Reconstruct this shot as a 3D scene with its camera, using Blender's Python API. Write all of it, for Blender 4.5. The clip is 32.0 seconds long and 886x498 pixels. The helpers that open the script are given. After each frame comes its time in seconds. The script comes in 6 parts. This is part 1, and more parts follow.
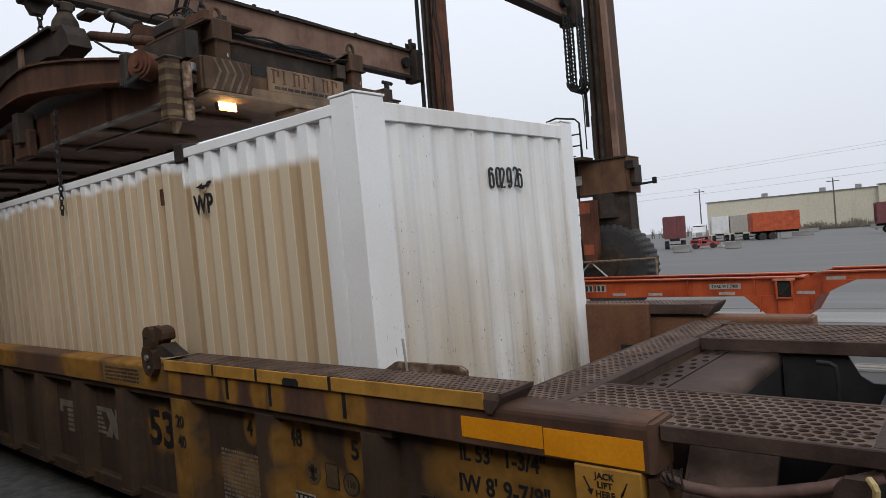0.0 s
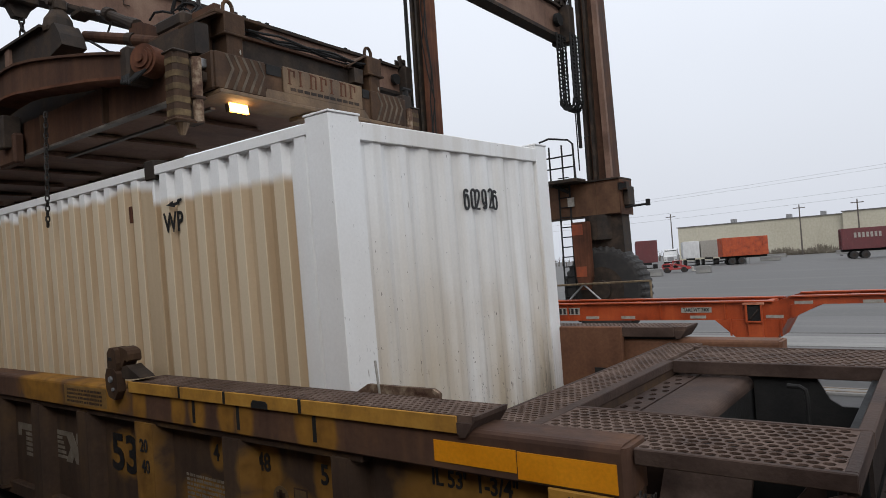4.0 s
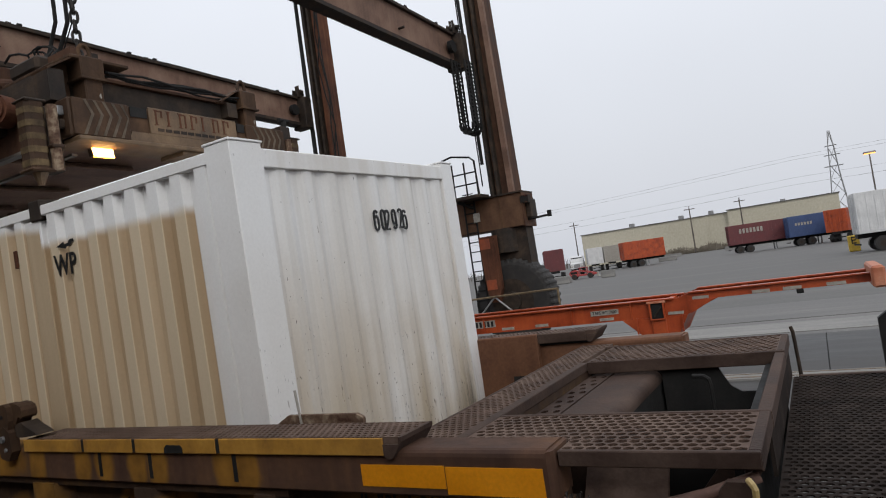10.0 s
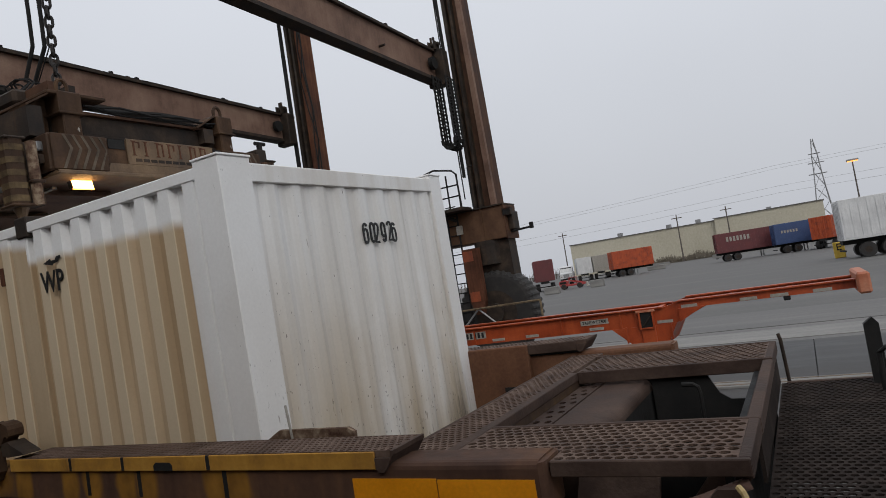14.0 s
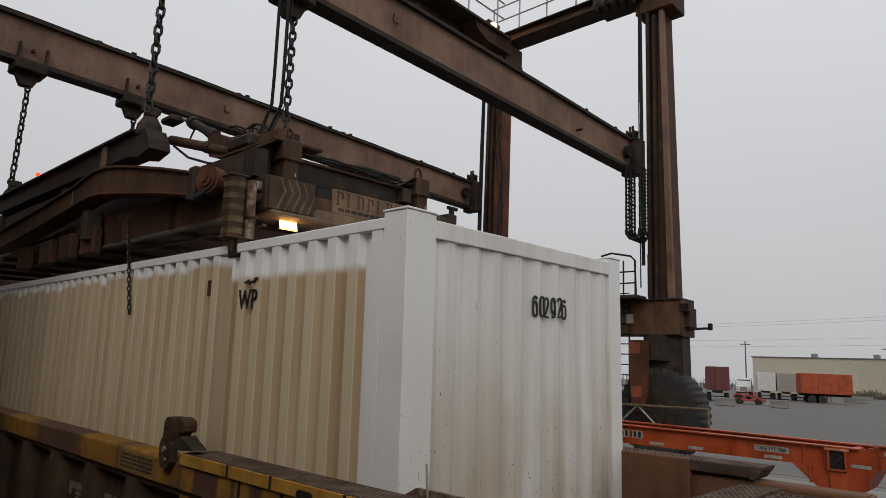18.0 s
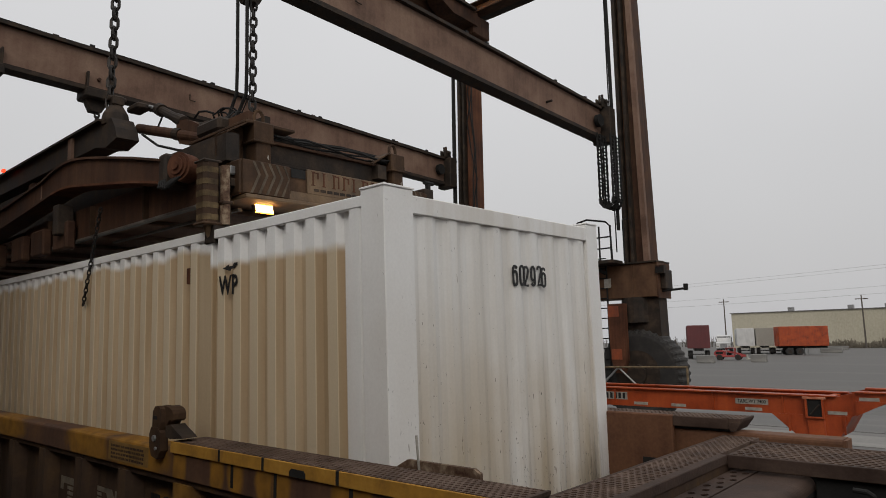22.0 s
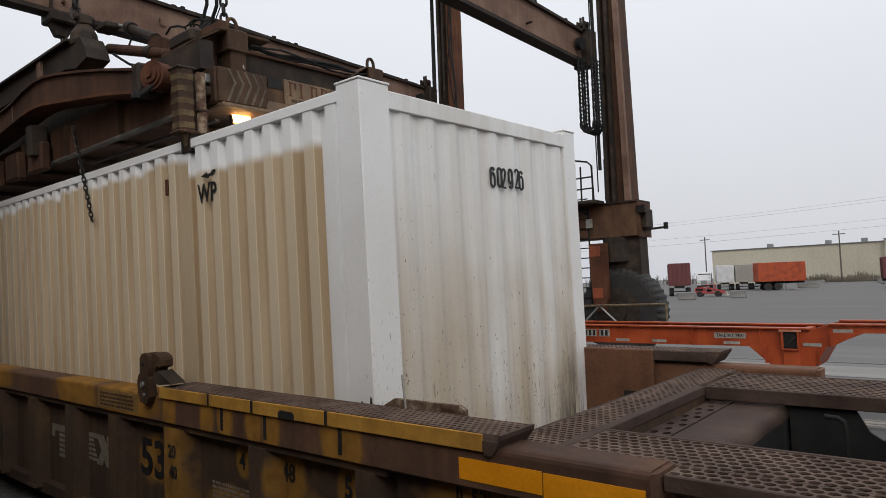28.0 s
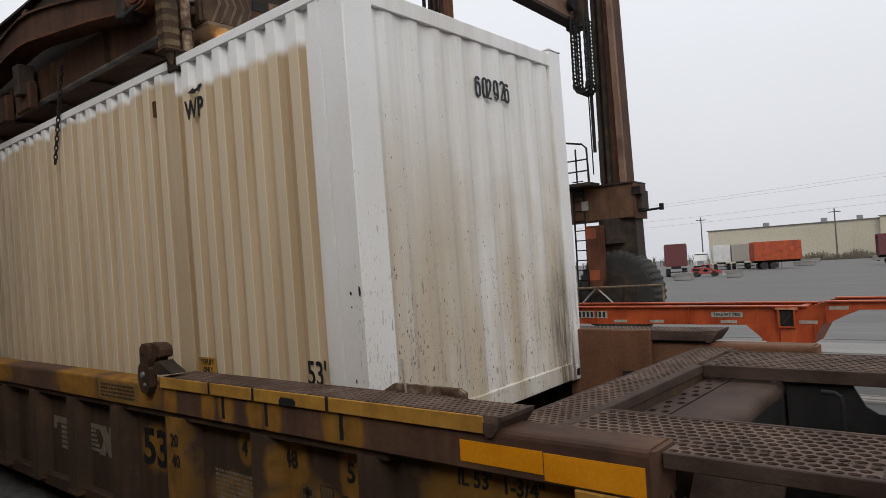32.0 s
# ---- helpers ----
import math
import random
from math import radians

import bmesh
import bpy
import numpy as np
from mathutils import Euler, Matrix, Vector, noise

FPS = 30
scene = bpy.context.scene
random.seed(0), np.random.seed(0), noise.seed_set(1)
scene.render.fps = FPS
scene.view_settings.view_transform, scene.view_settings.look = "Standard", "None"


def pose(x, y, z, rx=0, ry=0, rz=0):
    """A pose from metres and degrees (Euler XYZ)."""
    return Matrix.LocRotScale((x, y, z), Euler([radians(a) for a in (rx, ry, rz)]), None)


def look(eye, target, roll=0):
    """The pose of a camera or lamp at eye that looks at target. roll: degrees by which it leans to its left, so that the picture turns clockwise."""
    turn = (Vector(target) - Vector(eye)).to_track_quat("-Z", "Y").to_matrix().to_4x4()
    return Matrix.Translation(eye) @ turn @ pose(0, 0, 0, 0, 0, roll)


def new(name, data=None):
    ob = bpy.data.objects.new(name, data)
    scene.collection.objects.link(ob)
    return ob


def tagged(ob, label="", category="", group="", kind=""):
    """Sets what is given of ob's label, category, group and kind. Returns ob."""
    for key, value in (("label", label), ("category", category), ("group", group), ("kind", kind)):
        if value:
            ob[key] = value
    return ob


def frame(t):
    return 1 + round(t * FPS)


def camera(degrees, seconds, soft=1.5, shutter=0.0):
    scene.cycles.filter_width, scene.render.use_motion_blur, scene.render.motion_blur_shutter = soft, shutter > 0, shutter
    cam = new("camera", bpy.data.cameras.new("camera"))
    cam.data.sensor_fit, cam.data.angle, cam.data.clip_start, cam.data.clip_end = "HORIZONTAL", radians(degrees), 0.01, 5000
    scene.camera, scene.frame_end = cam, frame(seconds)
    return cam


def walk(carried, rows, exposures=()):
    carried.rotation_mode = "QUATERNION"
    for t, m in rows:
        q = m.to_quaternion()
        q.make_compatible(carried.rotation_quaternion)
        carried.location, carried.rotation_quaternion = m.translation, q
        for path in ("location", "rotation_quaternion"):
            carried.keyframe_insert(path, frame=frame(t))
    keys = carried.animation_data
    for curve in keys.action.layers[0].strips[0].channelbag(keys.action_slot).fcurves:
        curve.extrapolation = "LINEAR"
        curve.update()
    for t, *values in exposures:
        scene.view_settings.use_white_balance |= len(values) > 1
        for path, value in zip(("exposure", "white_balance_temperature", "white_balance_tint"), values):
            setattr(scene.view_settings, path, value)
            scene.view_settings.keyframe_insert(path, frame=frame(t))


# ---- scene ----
cam = camera(68.2, 32.0, 0.9, 0.25)

# seconds, place, pitch, roll, yaw
PATH = [
    (0, 2.740, -2.642, 1.998, -0.02, 4.20, 39.66),
    (0.5, 2.745, -2.647, 2.002, 0.08, 3.76, 39.56),
    (1, 2.728, -2.607, 1.996, 0.74, 3.19, 39.73),
    (1.5, 2.732, -2.610, 1.997, 0.85, 3.34, 39.75),
    (2, 2.728, -2.610, 1.993, 0.86, 3.28, 39.70),
    (2.5, 2.729, -2.610, 1.996, 0.81, 3.32, 39.70),
    (3, 2.727, -2.617, 1.992, 1.50, 2.89, 39.32),
    (3.5, 2.726, -2.619, 1.991, 1.62, 3.37, 38.19),
    (5.5, 2.728, -2.630, 1.997, 2.12, 2.74, 35.69),
    (6, 2.728, -2.625, 2.000, 2.31, 2.15, 35.02),
    (6.5, 2.735, -2.648, 2.000, 2.09, 3.05, 34.67),
    (7, 2.733, -2.653, 1.995, 0.19, 4.43, 32.87),
    (7.5, 2.730, -2.652, 1.997, -0.80, 4.90, 31.35),
    (8, 2.730, -2.647, 1.998, -1.19, 5.05, 31.01),
    (8.5, 2.731, -2.647, 1.999, -1.37, 5.02, 30.95),
    (9, 2.733, -2.646, 1.995, -1.52, 5.43, 31.00),
    (9.5, 2.729, -2.645, 1.993, -1.46, 5.54, 30.93),
    (10, 2.730, -2.637, 1.985, 2.77, 8.09, 29.89),
    (10.5, 2.735, -2.640, 1.988, 3.88, 8.51, 28.95),
    (11, 2.738, -2.646, 1.990, 4.10, 8.75, 28.76),
    (11.5, 2.740, -2.644, 1.983, 4.13, 8.81, 28.86),
    (12, 2.738, -2.647, 1.986, 4.04, 8.83, 28.83),
    (12.5, 2.738, -2.647, 1.985, 3.98, 8.83, 28.89),
    (13, 2.743, -2.641, 1.985, 3.93, 8.76, 29.10),
    (13.5, 2.739, -2.648, 1.987, 3.86, 8.90, 29.03),
    (15.5, 2.735, -2.637, 1.988, 2.63, 6.33, 30.86),
    (16, 2.734, -2.582, 2.004, 8.79, -1.74, 39.59),
    (16.5, 2.711, -2.611, 2.006, 12.93, -1.98, 41.30),
    (17, 2.720, -2.648, 2.005, 11.90, -3.05, 42.05),
    (17.5, 2.707, -2.624, 2.006, 10.70, -2.86, 42.51),
    (18, 2.702, -2.629, 2.009, 10.45, -2.66, 42.47),
    (18.5, 2.707, -2.630, 2.004, 10.45, -2.21, 41.87),
    (19, 2.708, -2.622, 2.003, 10.34, -1.89, 41.48),
    (19.5, 2.711, -2.626, 2.003, 10.24, -1.59, 41.30),
    (20, 2.714, -2.626, 2.002, 10.01, -1.15, 41.30),
    (20.5, 2.711, -2.622, 1.999, 9.66, -0.78, 41.31),
    (21, 2.713, -2.623, 2.004, 9.53, -0.50, 41.30),
    (21.5, 2.717, -2.627, 1.997, 9.13, -0.05, 41.34),
    (22, 2.724, -2.640, 1.998, 8.30, 0.75, 41.24),
    (22.5, 2.736, -2.651, 1.994, 5.62, 2.87, 40.87),
    (23, 2.734, -2.647, 1.992, 1.53, 4.70, 40.03),
    (23.5, 2.723, -2.617, 1.993, 1.00, 3.60, 39.90),
    (24, 2.724, -2.621, 1.997, 1.79, 3.22, 40.01),
    (24.5, 2.719, -2.619, 1.995, 2.25, 2.65, 40.04),
    (25, 2.723, -2.624, 1.996, 2.84, 2.75, 40.10),
    (25.5, 2.726, -2.626, 1.993, 2.85, 2.71, 40.17),
    (27.5, 2.724, -2.626, 1.990, 3.11, 2.17, 39.98),
    (28, 2.721, -2.623, 1.989, 3.32, 1.98, 39.97),
    (28.5, 2.723, -2.625, 1.989, 3.40, 1.98, 39.97),
    (29, 2.722, -2.625, 1.989, 3.47, 1.98, 39.97),
    (29.5, 2.720, -2.625, 1.993, 3.31, 1.89, 39.96),
    (30, 2.730, -2.637, 1.991, 3.28, 1.92, 39.93),
    (30.5, 2.730, -2.631, 1.988, 2.82, 2.58, 39.99),
    (31, 2.722, -2.621, 1.990, 2.22, 2.44, 40.00),
    (31.5, 2.726, -2.628, 1.989, 2.01, 3.10, 39.89),
    (32, 2.722, -2.627, 1.983, 2.04, 3.13, 39.74),
]
EXPOSURES = [(0, 0.25, 6330, 10), (3.5, 0.23, 6330, 10), (6, 0.2, 6400, 10), (9, 0.18, 6470, 10), (9.7, 0.17, 6470, 10), (10.2, 0.06, 6450, 10), (10.8, -0.16, 6450, 10), (15.4, -0.17, 6500, 10), (16.2, -0.28, 6760, 10),
             (21.5, -0.29, 6880, 10), (23, 0.02, 6980, 10), (24.5, 0.17, 6640, 10), (25.5, 0.15, 6640, 10), (28, 0.12, 6580, 10), (32, 0.16, 6640, 10)]
walk(cam, [(t, pose(x, y, z, 90 + p, r, w)) for t, x, y, z, p, r, w in PATH], EXPOSURES)

# ---- sky and sun: an overcast, drizzly evening ----
world = bpy.data.worlds.new("overcast_sky")
scene.world = world
world.use_nodes = True
wn, wl = world.node_tree.nodes, world.node_tree.links
wn.clear()
w_out = wn.new("ShaderNodeOutputWorld")
w_bg = wn.new("ShaderNodeBackground")
w_sky = wn.new("ShaderNodeTexSky")
w_sky.sky_type = "NISHITA"
w_sky.sun_disc = False
w_sky.sun_elevation = radians(38)
w_sky.sun_rotation = radians(130)
w_sky.dust_density = 6.0
w_sky.air_density = 2.0
w_tc = wn.new("ShaderNodeTexCoord")
w_sep = wn.new("ShaderNodeSeparateXYZ")
w_ramp = wn.new("ShaderNodeValToRGB")
w_ramp.color_ramp.elements[0].position = 0.0
w_ramp.color_ramp.elements[0].color = (0.60, 0.62, 0.67, 1)
w_ramp.color_ramp.elements[1].position = 1.0
w_ramp.color_ramp.elements[1].color = (1.08, 1.12, 1.20, 1)
w_noise = wn.new("ShaderNodeTexNoise")
w_noise.inputs["Scale"].default_value = 1.6
w_noise.inputs["Detail"].default_value = 4
w_nm = wn.new("ShaderNodeMapRange")
w_nm.inputs["To Min"].default_value = 0.93
w_nm.inputs["To Max"].default_value = 1.07
w_mul = wn.new("ShaderNodeMix")
w_mul.data_type, w_mul.blend_type = "RGBA", "MULTIPLY"
w_mul.inputs[0].default_value = 1.0
w_skyk = wn.new("ShaderNodeVectorMath")
w_skyk.operation = "SCALE"
w_skyk.inputs["Scale"].default_value = 0.1
w_mix = wn.new("ShaderNodeMix")
w_mix.data_type = "RGBA"
w_mix.inputs[0].default_value = 0.06
wl.new(w_tc.outputs["Generated"], w_sep.inputs[0])
wl.new(w_sep.outputs["Z"], w_ramp.inputs[0])
wl.new(w_tc.outputs["Generated"], w_noise.inputs["Vector"])
wl.new(w_noise.outputs["Fac"], w_nm.inputs["Value"])
wl.new(w_ramp.outputs["Color"], w_mul.inputs[6])
wl.new(w_nm.outputs["Result"], w_mul.inputs[7])
wl.new(w_sky.outputs["Color"], w_skyk.inputs[0])
wl.new(w_mul.outputs[2], w_mix.inputs[6])
wl.new(w_skyk.outputs["Vector"], w_mix.inputs[7])
wl.new(w_mix.outputs[2], w_bg.inputs["Color"])
w_bg.inputs["Strength"].default_value = 0.99
wl.new(w_bg.outputs[0], w_out.inputs["Surface"])

sun = new("sun", bpy.data.lights.new("sun", "SUN"))
sun.data.energy, sun.data.angle, sun.data.color = 0.92, radians(35), (1.0, 0.97, 0.93)
sun.matrix_world = look((9, -12, 12.5), (0, 0, 0))


# ---- materials ----
def surface(name, cols, rough=0.7, metal=0.0, scale=3.0, fine=40.0, bump=0.15, streak=0.0, spread=0.0, sheen=0.5, stretch=None):
    """A worn surface: broad patches through the colours in cols, vertical streaks, fine grain in colour, gloss and relief."""
    m = bpy.data.materials.new(name)
    m.use_nodes = True
    n, l = m.node_tree.nodes, m.node_tree.links
    b = n["Principled BSDF"]
    tc = n.new("ShaderNodeTexCoord")
    big = n.new("ShaderNodeTexNoise")
    big.inputs["Scale"].default_value = scale
    big.inputs["Detail"].default_value = 6
    big.inputs["Roughness"].default_value = 0.62
    small = n.new("ShaderNodeTexNoise")
    small.inputs["Scale"].default_value = fine
    small.inputs["Detail"].default_value = 4
    l.new(tc.outputs["Object"], small.inputs["Vector"])
    if stretch:
        ms = n.new("ShaderNodeMapping")
        ms.inputs["Scale"].default_value = stretch
        l.new(tc.outputs["Object"], ms.inputs["Vector"])
        l.new(ms.outputs[0], big.inputs["Vector"])
    else:
        l.new(tc.outputs["Object"], big.inputs["Vector"])
    val = big.outputs["Fac"]
    if streak:
        mp = n.new("ShaderNodeMapping")
        mp.inputs["Scale"].default_value = (7, 7, 0.5)
        st = n.new("ShaderNodeTexNoise")
        st.inputs["Scale"].default_value = 1.6
        st.inputs["Detail"].default_value = 4
        l.new(tc.outputs["Object"], mp.inputs["Vector"])
        l.new(mp.outputs[0], st.inputs["Vector"])
        mx = n.new("ShaderNodeMix")
        mx.inputs[0].default_value = streak
        l.new(val, mx.inputs[2])
        l.new(st.outputs["Fac"], mx.inputs[3])
        val = mx.outputs[0]
    if spread:
        oi = n.new("ShaderNodeObjectInfo")
        ad = n.new("ShaderNodeMath")
        ad.operation = "MULTIPLY_ADD"
        ad.inputs[1].default_value, ad.inputs[2].default_value = spread, -spread / 2
        l.new(oi.outputs["Random"], ad.inputs[0])
        a2 = n.new("ShaderNodeMath")
        l.new(val, a2.inputs[0])
        l.new(ad.outputs[0], a2.inputs[1])
        val = a2.outputs[0]
    ramp = n.new("ShaderNodeValToRGB")
    e = ramp.color_ramp.elements
    lo, hi = 0.34, 0.66
    for i, c in enumerate(cols):
        p = lo + (hi - lo) * i / max(1, len(cols) - 1)
        if i < 2:
            e[i].position, e[i].color = p, (*c, 1)
        else:
            e.new(p).color = (*c, 1)
    l.new(val, ramp.inputs[0])
    gr = n.new("ShaderNodeMapRange")
    gr.inputs["To Min"].default_value, gr.inputs["To Max"].default_value = 0.8, 1.2
    l.new(small.outputs["Fac"], gr.inputs["Value"])
    mul = n.new("ShaderNodeMix")
    mul.data_type, mul.blend_type = "RGBA", "MULTIPLY"
    mul.inputs[0].default_value = 1.0
    l.new(ramp.outputs["Color"], mul.inputs[6])
    l.new(gr.outputs["Result"], mul.inputs[7])
    l.new(mul.outputs[2], b.inputs["Base Color"])
    rr = n.new("ShaderNodeMapRange")
    rr.inputs["From Min"].default_value, rr.inputs["From Max"].default_value = 0.3, 0.7
    rr.inputs["To Min"].default_value, rr.inputs["To Max"].default_value = max(0.05, rough - 0.14), min(1, rough + 0.12)
    l.new(big.outputs["Fac"], rr.inputs["Value"])
    l.new(rr.outputs["Result"], b.inputs["Roughness"])
    b.inputs["Metallic"].default_value = metal
    b.inputs["Specular IOR Level"].default_value = sheen
    if bump:
        bp = n.new("ShaderNodeBump")
        bp.inputs["Strength"].default_value = bump
        bp.inputs["Distance"].default_value = 0.01
        l.new(small.outputs["Fac"], bp.inputs["Height"])
        l.new(bp.outputs[0], b.inputs["Normal"])
    return m


def glow(name, colour, strength):
    m = bpy.data.materials.new(name)
    m.use_nodes = True
    b = m.node_tree.nodes["Principled BSDF"]
    b.inputs["Base Color"].default_value = (*colour, 1)
    b.inputs["Emission Color"].default_value = (*colour, 1)
    b.inputs["Emission Strength"].default_value = strength
    return m


CRANE = surface("crane_steel", [(0.027, 0.012, 0.0070), (0.062, 0.029, 0.0165), (0.108, 0.055, 0.031)], 0.75, 0, 1.6, 30, 0.2, 0.3, sheen=0.25)
CRANE_PALE = surface("crane_pale_paint", [(0.098, 0.056, 0.039), (0.178, 0.107, 0.077), (0.238, 0.157, 0.115)], 0.75, 0, 0.9, 30, 0.12, 0.15, sheen=0.25)
CRANE_RUST = surface("crane_rusted_leg", [(0.04, 0.016, 0.009), (0.095, 0.037, 0.020), (0.15, 0.066, 0.036)], 0.8, 0, 0.9, 24, 0.25, 0.35, sheen=0.2)
CRANE_DARK = surface("crane_greasy_steel", [(0.016, 0.0122, 0.010), (0.031, 0.0225, 0.017), (0.058, 0.040, 0.028)], 0.75, 0, 4, 40, 0.2, sheen=0.25)
SPREADER = surface("spreader_paint", [(0.022, 0.0115, 0.0062), (0.052, 0.028, 0.015), (0.100, 0.056, 0.030)], 0.75, 0, 3, 40, 0.25, 0.3, sheen=0.25)
SPREADER_TAN = surface("spreader_tan_paint", [(0.055, 0.033, 0.017), (0.12, 0.074, 0.038), (0.18, 0.118, 0.066)], 0.65, 0, 4, 50, 0.2, 0.3)
STRIPE_YEL = surface("faded_yellow_stripe", [(0.06, 0.042, 0.022), (0.12, 0.083, 0.045), (0.19, 0.14, 0.08)], 0.7, 0, 8, 60, 0.2)
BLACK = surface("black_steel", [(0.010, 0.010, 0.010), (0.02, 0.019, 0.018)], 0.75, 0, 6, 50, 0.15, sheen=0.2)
RUBBER = surface("tyre_rubber", [(0.010, 0.0095, 0.009), (0.020, 0.018, 0.017), (0.034, 0.031, 0.028)], 0.8, 0, 5, 60, 0.3)
CHAINM = surface("chain_iron", [(0.02, 0.018, 0.017), (0.045, 0.038, 0.033)], 0.55, 0.5, 12, 60, 0.2)
CAR_BROWN = surface("grimy_car_side", [(0.030, 0.018, 0.0125), (0.052, 0.031, 0.020), (0.105, 0.058, 0.022)], 0.8, 0, 1.7, 30, 0.2, 0.3, sheen=0.2)
def blotched(name, spots, dark, light):
    """Grime-brown sheet on which the yellow paint still shows in soft-edged blotches round the stencils."""
    m = surface(name, dark, 0.8, 0, 1.7, 30, 0.2, 0.3, sheen=0.2)
    n, l = m.node_tree.nodes, m.node_tree.links
    bs = n["Principled BSDF"]
    under = bs.inputs["Base Color"].links[0].from_socket
    tc = n.new("ShaderNodeTexCoord")
    nz = n.new("ShaderNodeTexNoise")
    nz.inputs["Scale"].default_value, nz.inputs["Detail"].default_value = 7.0, 5
    l.new(tc.outputs["Object"], nz.inputs["Vector"])
    best = None
    for x, z, rx, rz in spots:
        mp = n.new("ShaderNodeMapping")
        mp.inputs["Location"].default_value = (-x / rx, 0, -z / rz)
        mp.inputs["Scale"].default_value = (1 / rx, 0.0, 1 / rz)
        l.new(tc.outputs["Object"], mp.inputs["Vector"])
        ln = n.new("ShaderNodeVectorMath")
        ln.operation = "LENGTH"
        l.new(mp.outputs[0], ln.inputs[0])
        if best is None:
            best = ln.outputs["Value"]
        else:
            mn = n.new("ShaderNodeMath")
            mn.operation = "MINIMUM"
            l.new(best, mn.inputs[0])
            l.new(ln.outputs["Value"], mn.inputs[1])
            best = mn.outputs[0]
    ad = n.new("ShaderNodeMath")
    ad.operation = "MULTIPLY_ADD"
    ad.inputs[1].default_value = 0.9
    l.new(nz.outputs["Fac"], ad.inputs[0])
    l.new(best, ad.inputs[2])
    rp = n.new("ShaderNodeMapRange")
    rp.interpolation_type = "SMOOTHSTEP"
    rp.inputs["From Min"].default_value, rp.inputs["From Max"].default_value = 1.62, 1.14
    l.new(ad.outputs[0], rp.inputs["Value"])
    cr = n.new("ShaderNodeValToRGB")
    cr.color_ramp.elements[0].position, cr.color_ramp.elements[0].color = 0.3, (*light[0], 1)
    cr.color_ramp.elements[1].position, cr.color_ramp.elements[1].color = 0.65, (*light[1], 1)
    l.new(nz.outputs["Fac"], cr.inputs[0])
    mx = n.new("ShaderNodeMix")
    mx.data_type = "RGBA"
    l.new(rp.outputs["Result"], mx.inputs[0])
    l.new(under, mx.inputs[6])
    l.new(cr.outputs["Color"], mx.inputs[7])
    l.new(mx.outputs[2], bs.inputs["Base Color"])
    return m


# centres are measured from the car's own origin at x = -2
CAR_SIDE = blotched("blotched_car_side", [(1.44, 0.86, 0.15, 0.17), (1.60, 0.55, 0.38, 0.24), (-0.26, 0.74, 0.26, 0.19), (0.24, 0.72, 0.15, 0.60), (0.93, 0.90, 0.09, 0.13), (0.80, 0.56, 0.30, 0.16), (1.95, 0.86, 0.10, 0.20),
                                          (3.0, 0.90, 0.50, 0.22)],
                    [(0.031, 0.0195, 0.0135), (0.057, 0.0355, 0.0235), (0.096, 0.056, 0.028)], [(0.14, 0.068, 0.015), (0.26, 0.132, 0.027)])
CHORD = blotched("blotched_chord", [(-1.40, 1.19, 0.46, 0.24), (-0.45, 1.19, 0.55, 0.16), (0.22, 1.18, 0.10, 0.16), (0.71, 1.18, 0.09, 0.16), (0.93, 1.18, 0.09, 0.16), (1.24, 1.19, 0.09, 0.16), (1.42, 1.18, 0.09, 0.15),
                                    (1.97, 1.17, 0.10, 0.15), (2.12, 1.17, 0.09, 0.15), (-3.6, 1.19, 0.7, 0.13), (-6.2, 1.19, 1.1, 0.15)],
                 [(0.050, 0.027, 0.019), (0.085, 0.045, 0.029), (0.135, 0.068, 0.034)], [(0.165, 0.078, 0.016), (0.29, 0.140, 0.022)])
CAR_YELLOW = surface("weathered_yellow_paint", [(0.20, 0.10, 0.024), (0.37, 0.188, 0.031), (0.44, 0.24, 0.046)], 0.7, 0, 3.2, 40, 0.15, 0.2, sheen=0.25)
FLAKED = surface("rust_flaked_paint", [(0.045, 0.020, 0.012), (0.12, 0.075, 0.05), (0.26, 0.20, 0.14)], 0.8, 0, 14, 60, 0.3, sheen=0.2)
BOXBROWN = surface("brown_box_paint", [(0.080, 0.035, 0.019), (0.125, 0.057, 0.030), (0.165, 0.082, 0.048)], 0.75, 0, 2.5, 40, 0.15, 0.2, sheen=0.25)
TAPE = surface("reflective_yellow_tape", [(0.60, 0.215, 0.003), (0.74, 0.285, 0.005)], 0.45, 0, 3, 60, 0.05)
DECK = surface("deck_brown_grime", [(0.033, 0.0195, 0.0148), (0.058, 0.0370, 0.0285), (0.084, 0.0565, 0.0445)], 0.8, 0, 3, 50, 0.25, sheen=0.2)
GRATE = surface("worn_deck_grating", [(0.053, 0.033, 0.0245), (0.088, 0.0565, 0.0425), (0.132, 0.091, 0.071)], 0.8, 0, 5, 60, 0.25, sheen=0.2)
GRATE_DARK = surface("dark_platform_grating", [(0.015, 0.0115, 0.010), (0.027, 0.021, 0.0185), (0.043, 0.034, 0.030)], 0.9, 0, 6, 60, 0.25, sheen=0.05)
INK = surface("stencil_black", [(0.006, 0.006, 0.0065), (0.011, 0.011, 0.011)], 0.6, 0, 20, 80, 0.05)
STICKER = surface("pale_decal", [(0.22, 0.20, 0.17), (0.38, 0.36, 0.32)], 0.6, 0, 8, 60, 0.05)
FADED_DECAL = surface("grimed_pale_decal", [(0.09, 0.068, 0.046), (0.16, 0.132, 0.098), (0.23, 0.20, 0.155)], 0.75, 0, 9, 50, 0.1, 0.2)
BARE_EDGE = surface("scuffed_bare_steel", [(0.05, 0.042, 0.034), (0.11, 0.098, 0.085), (0.19, 0.175, 0.155)], 0.55, 0.2, 5, 50, 0.1)
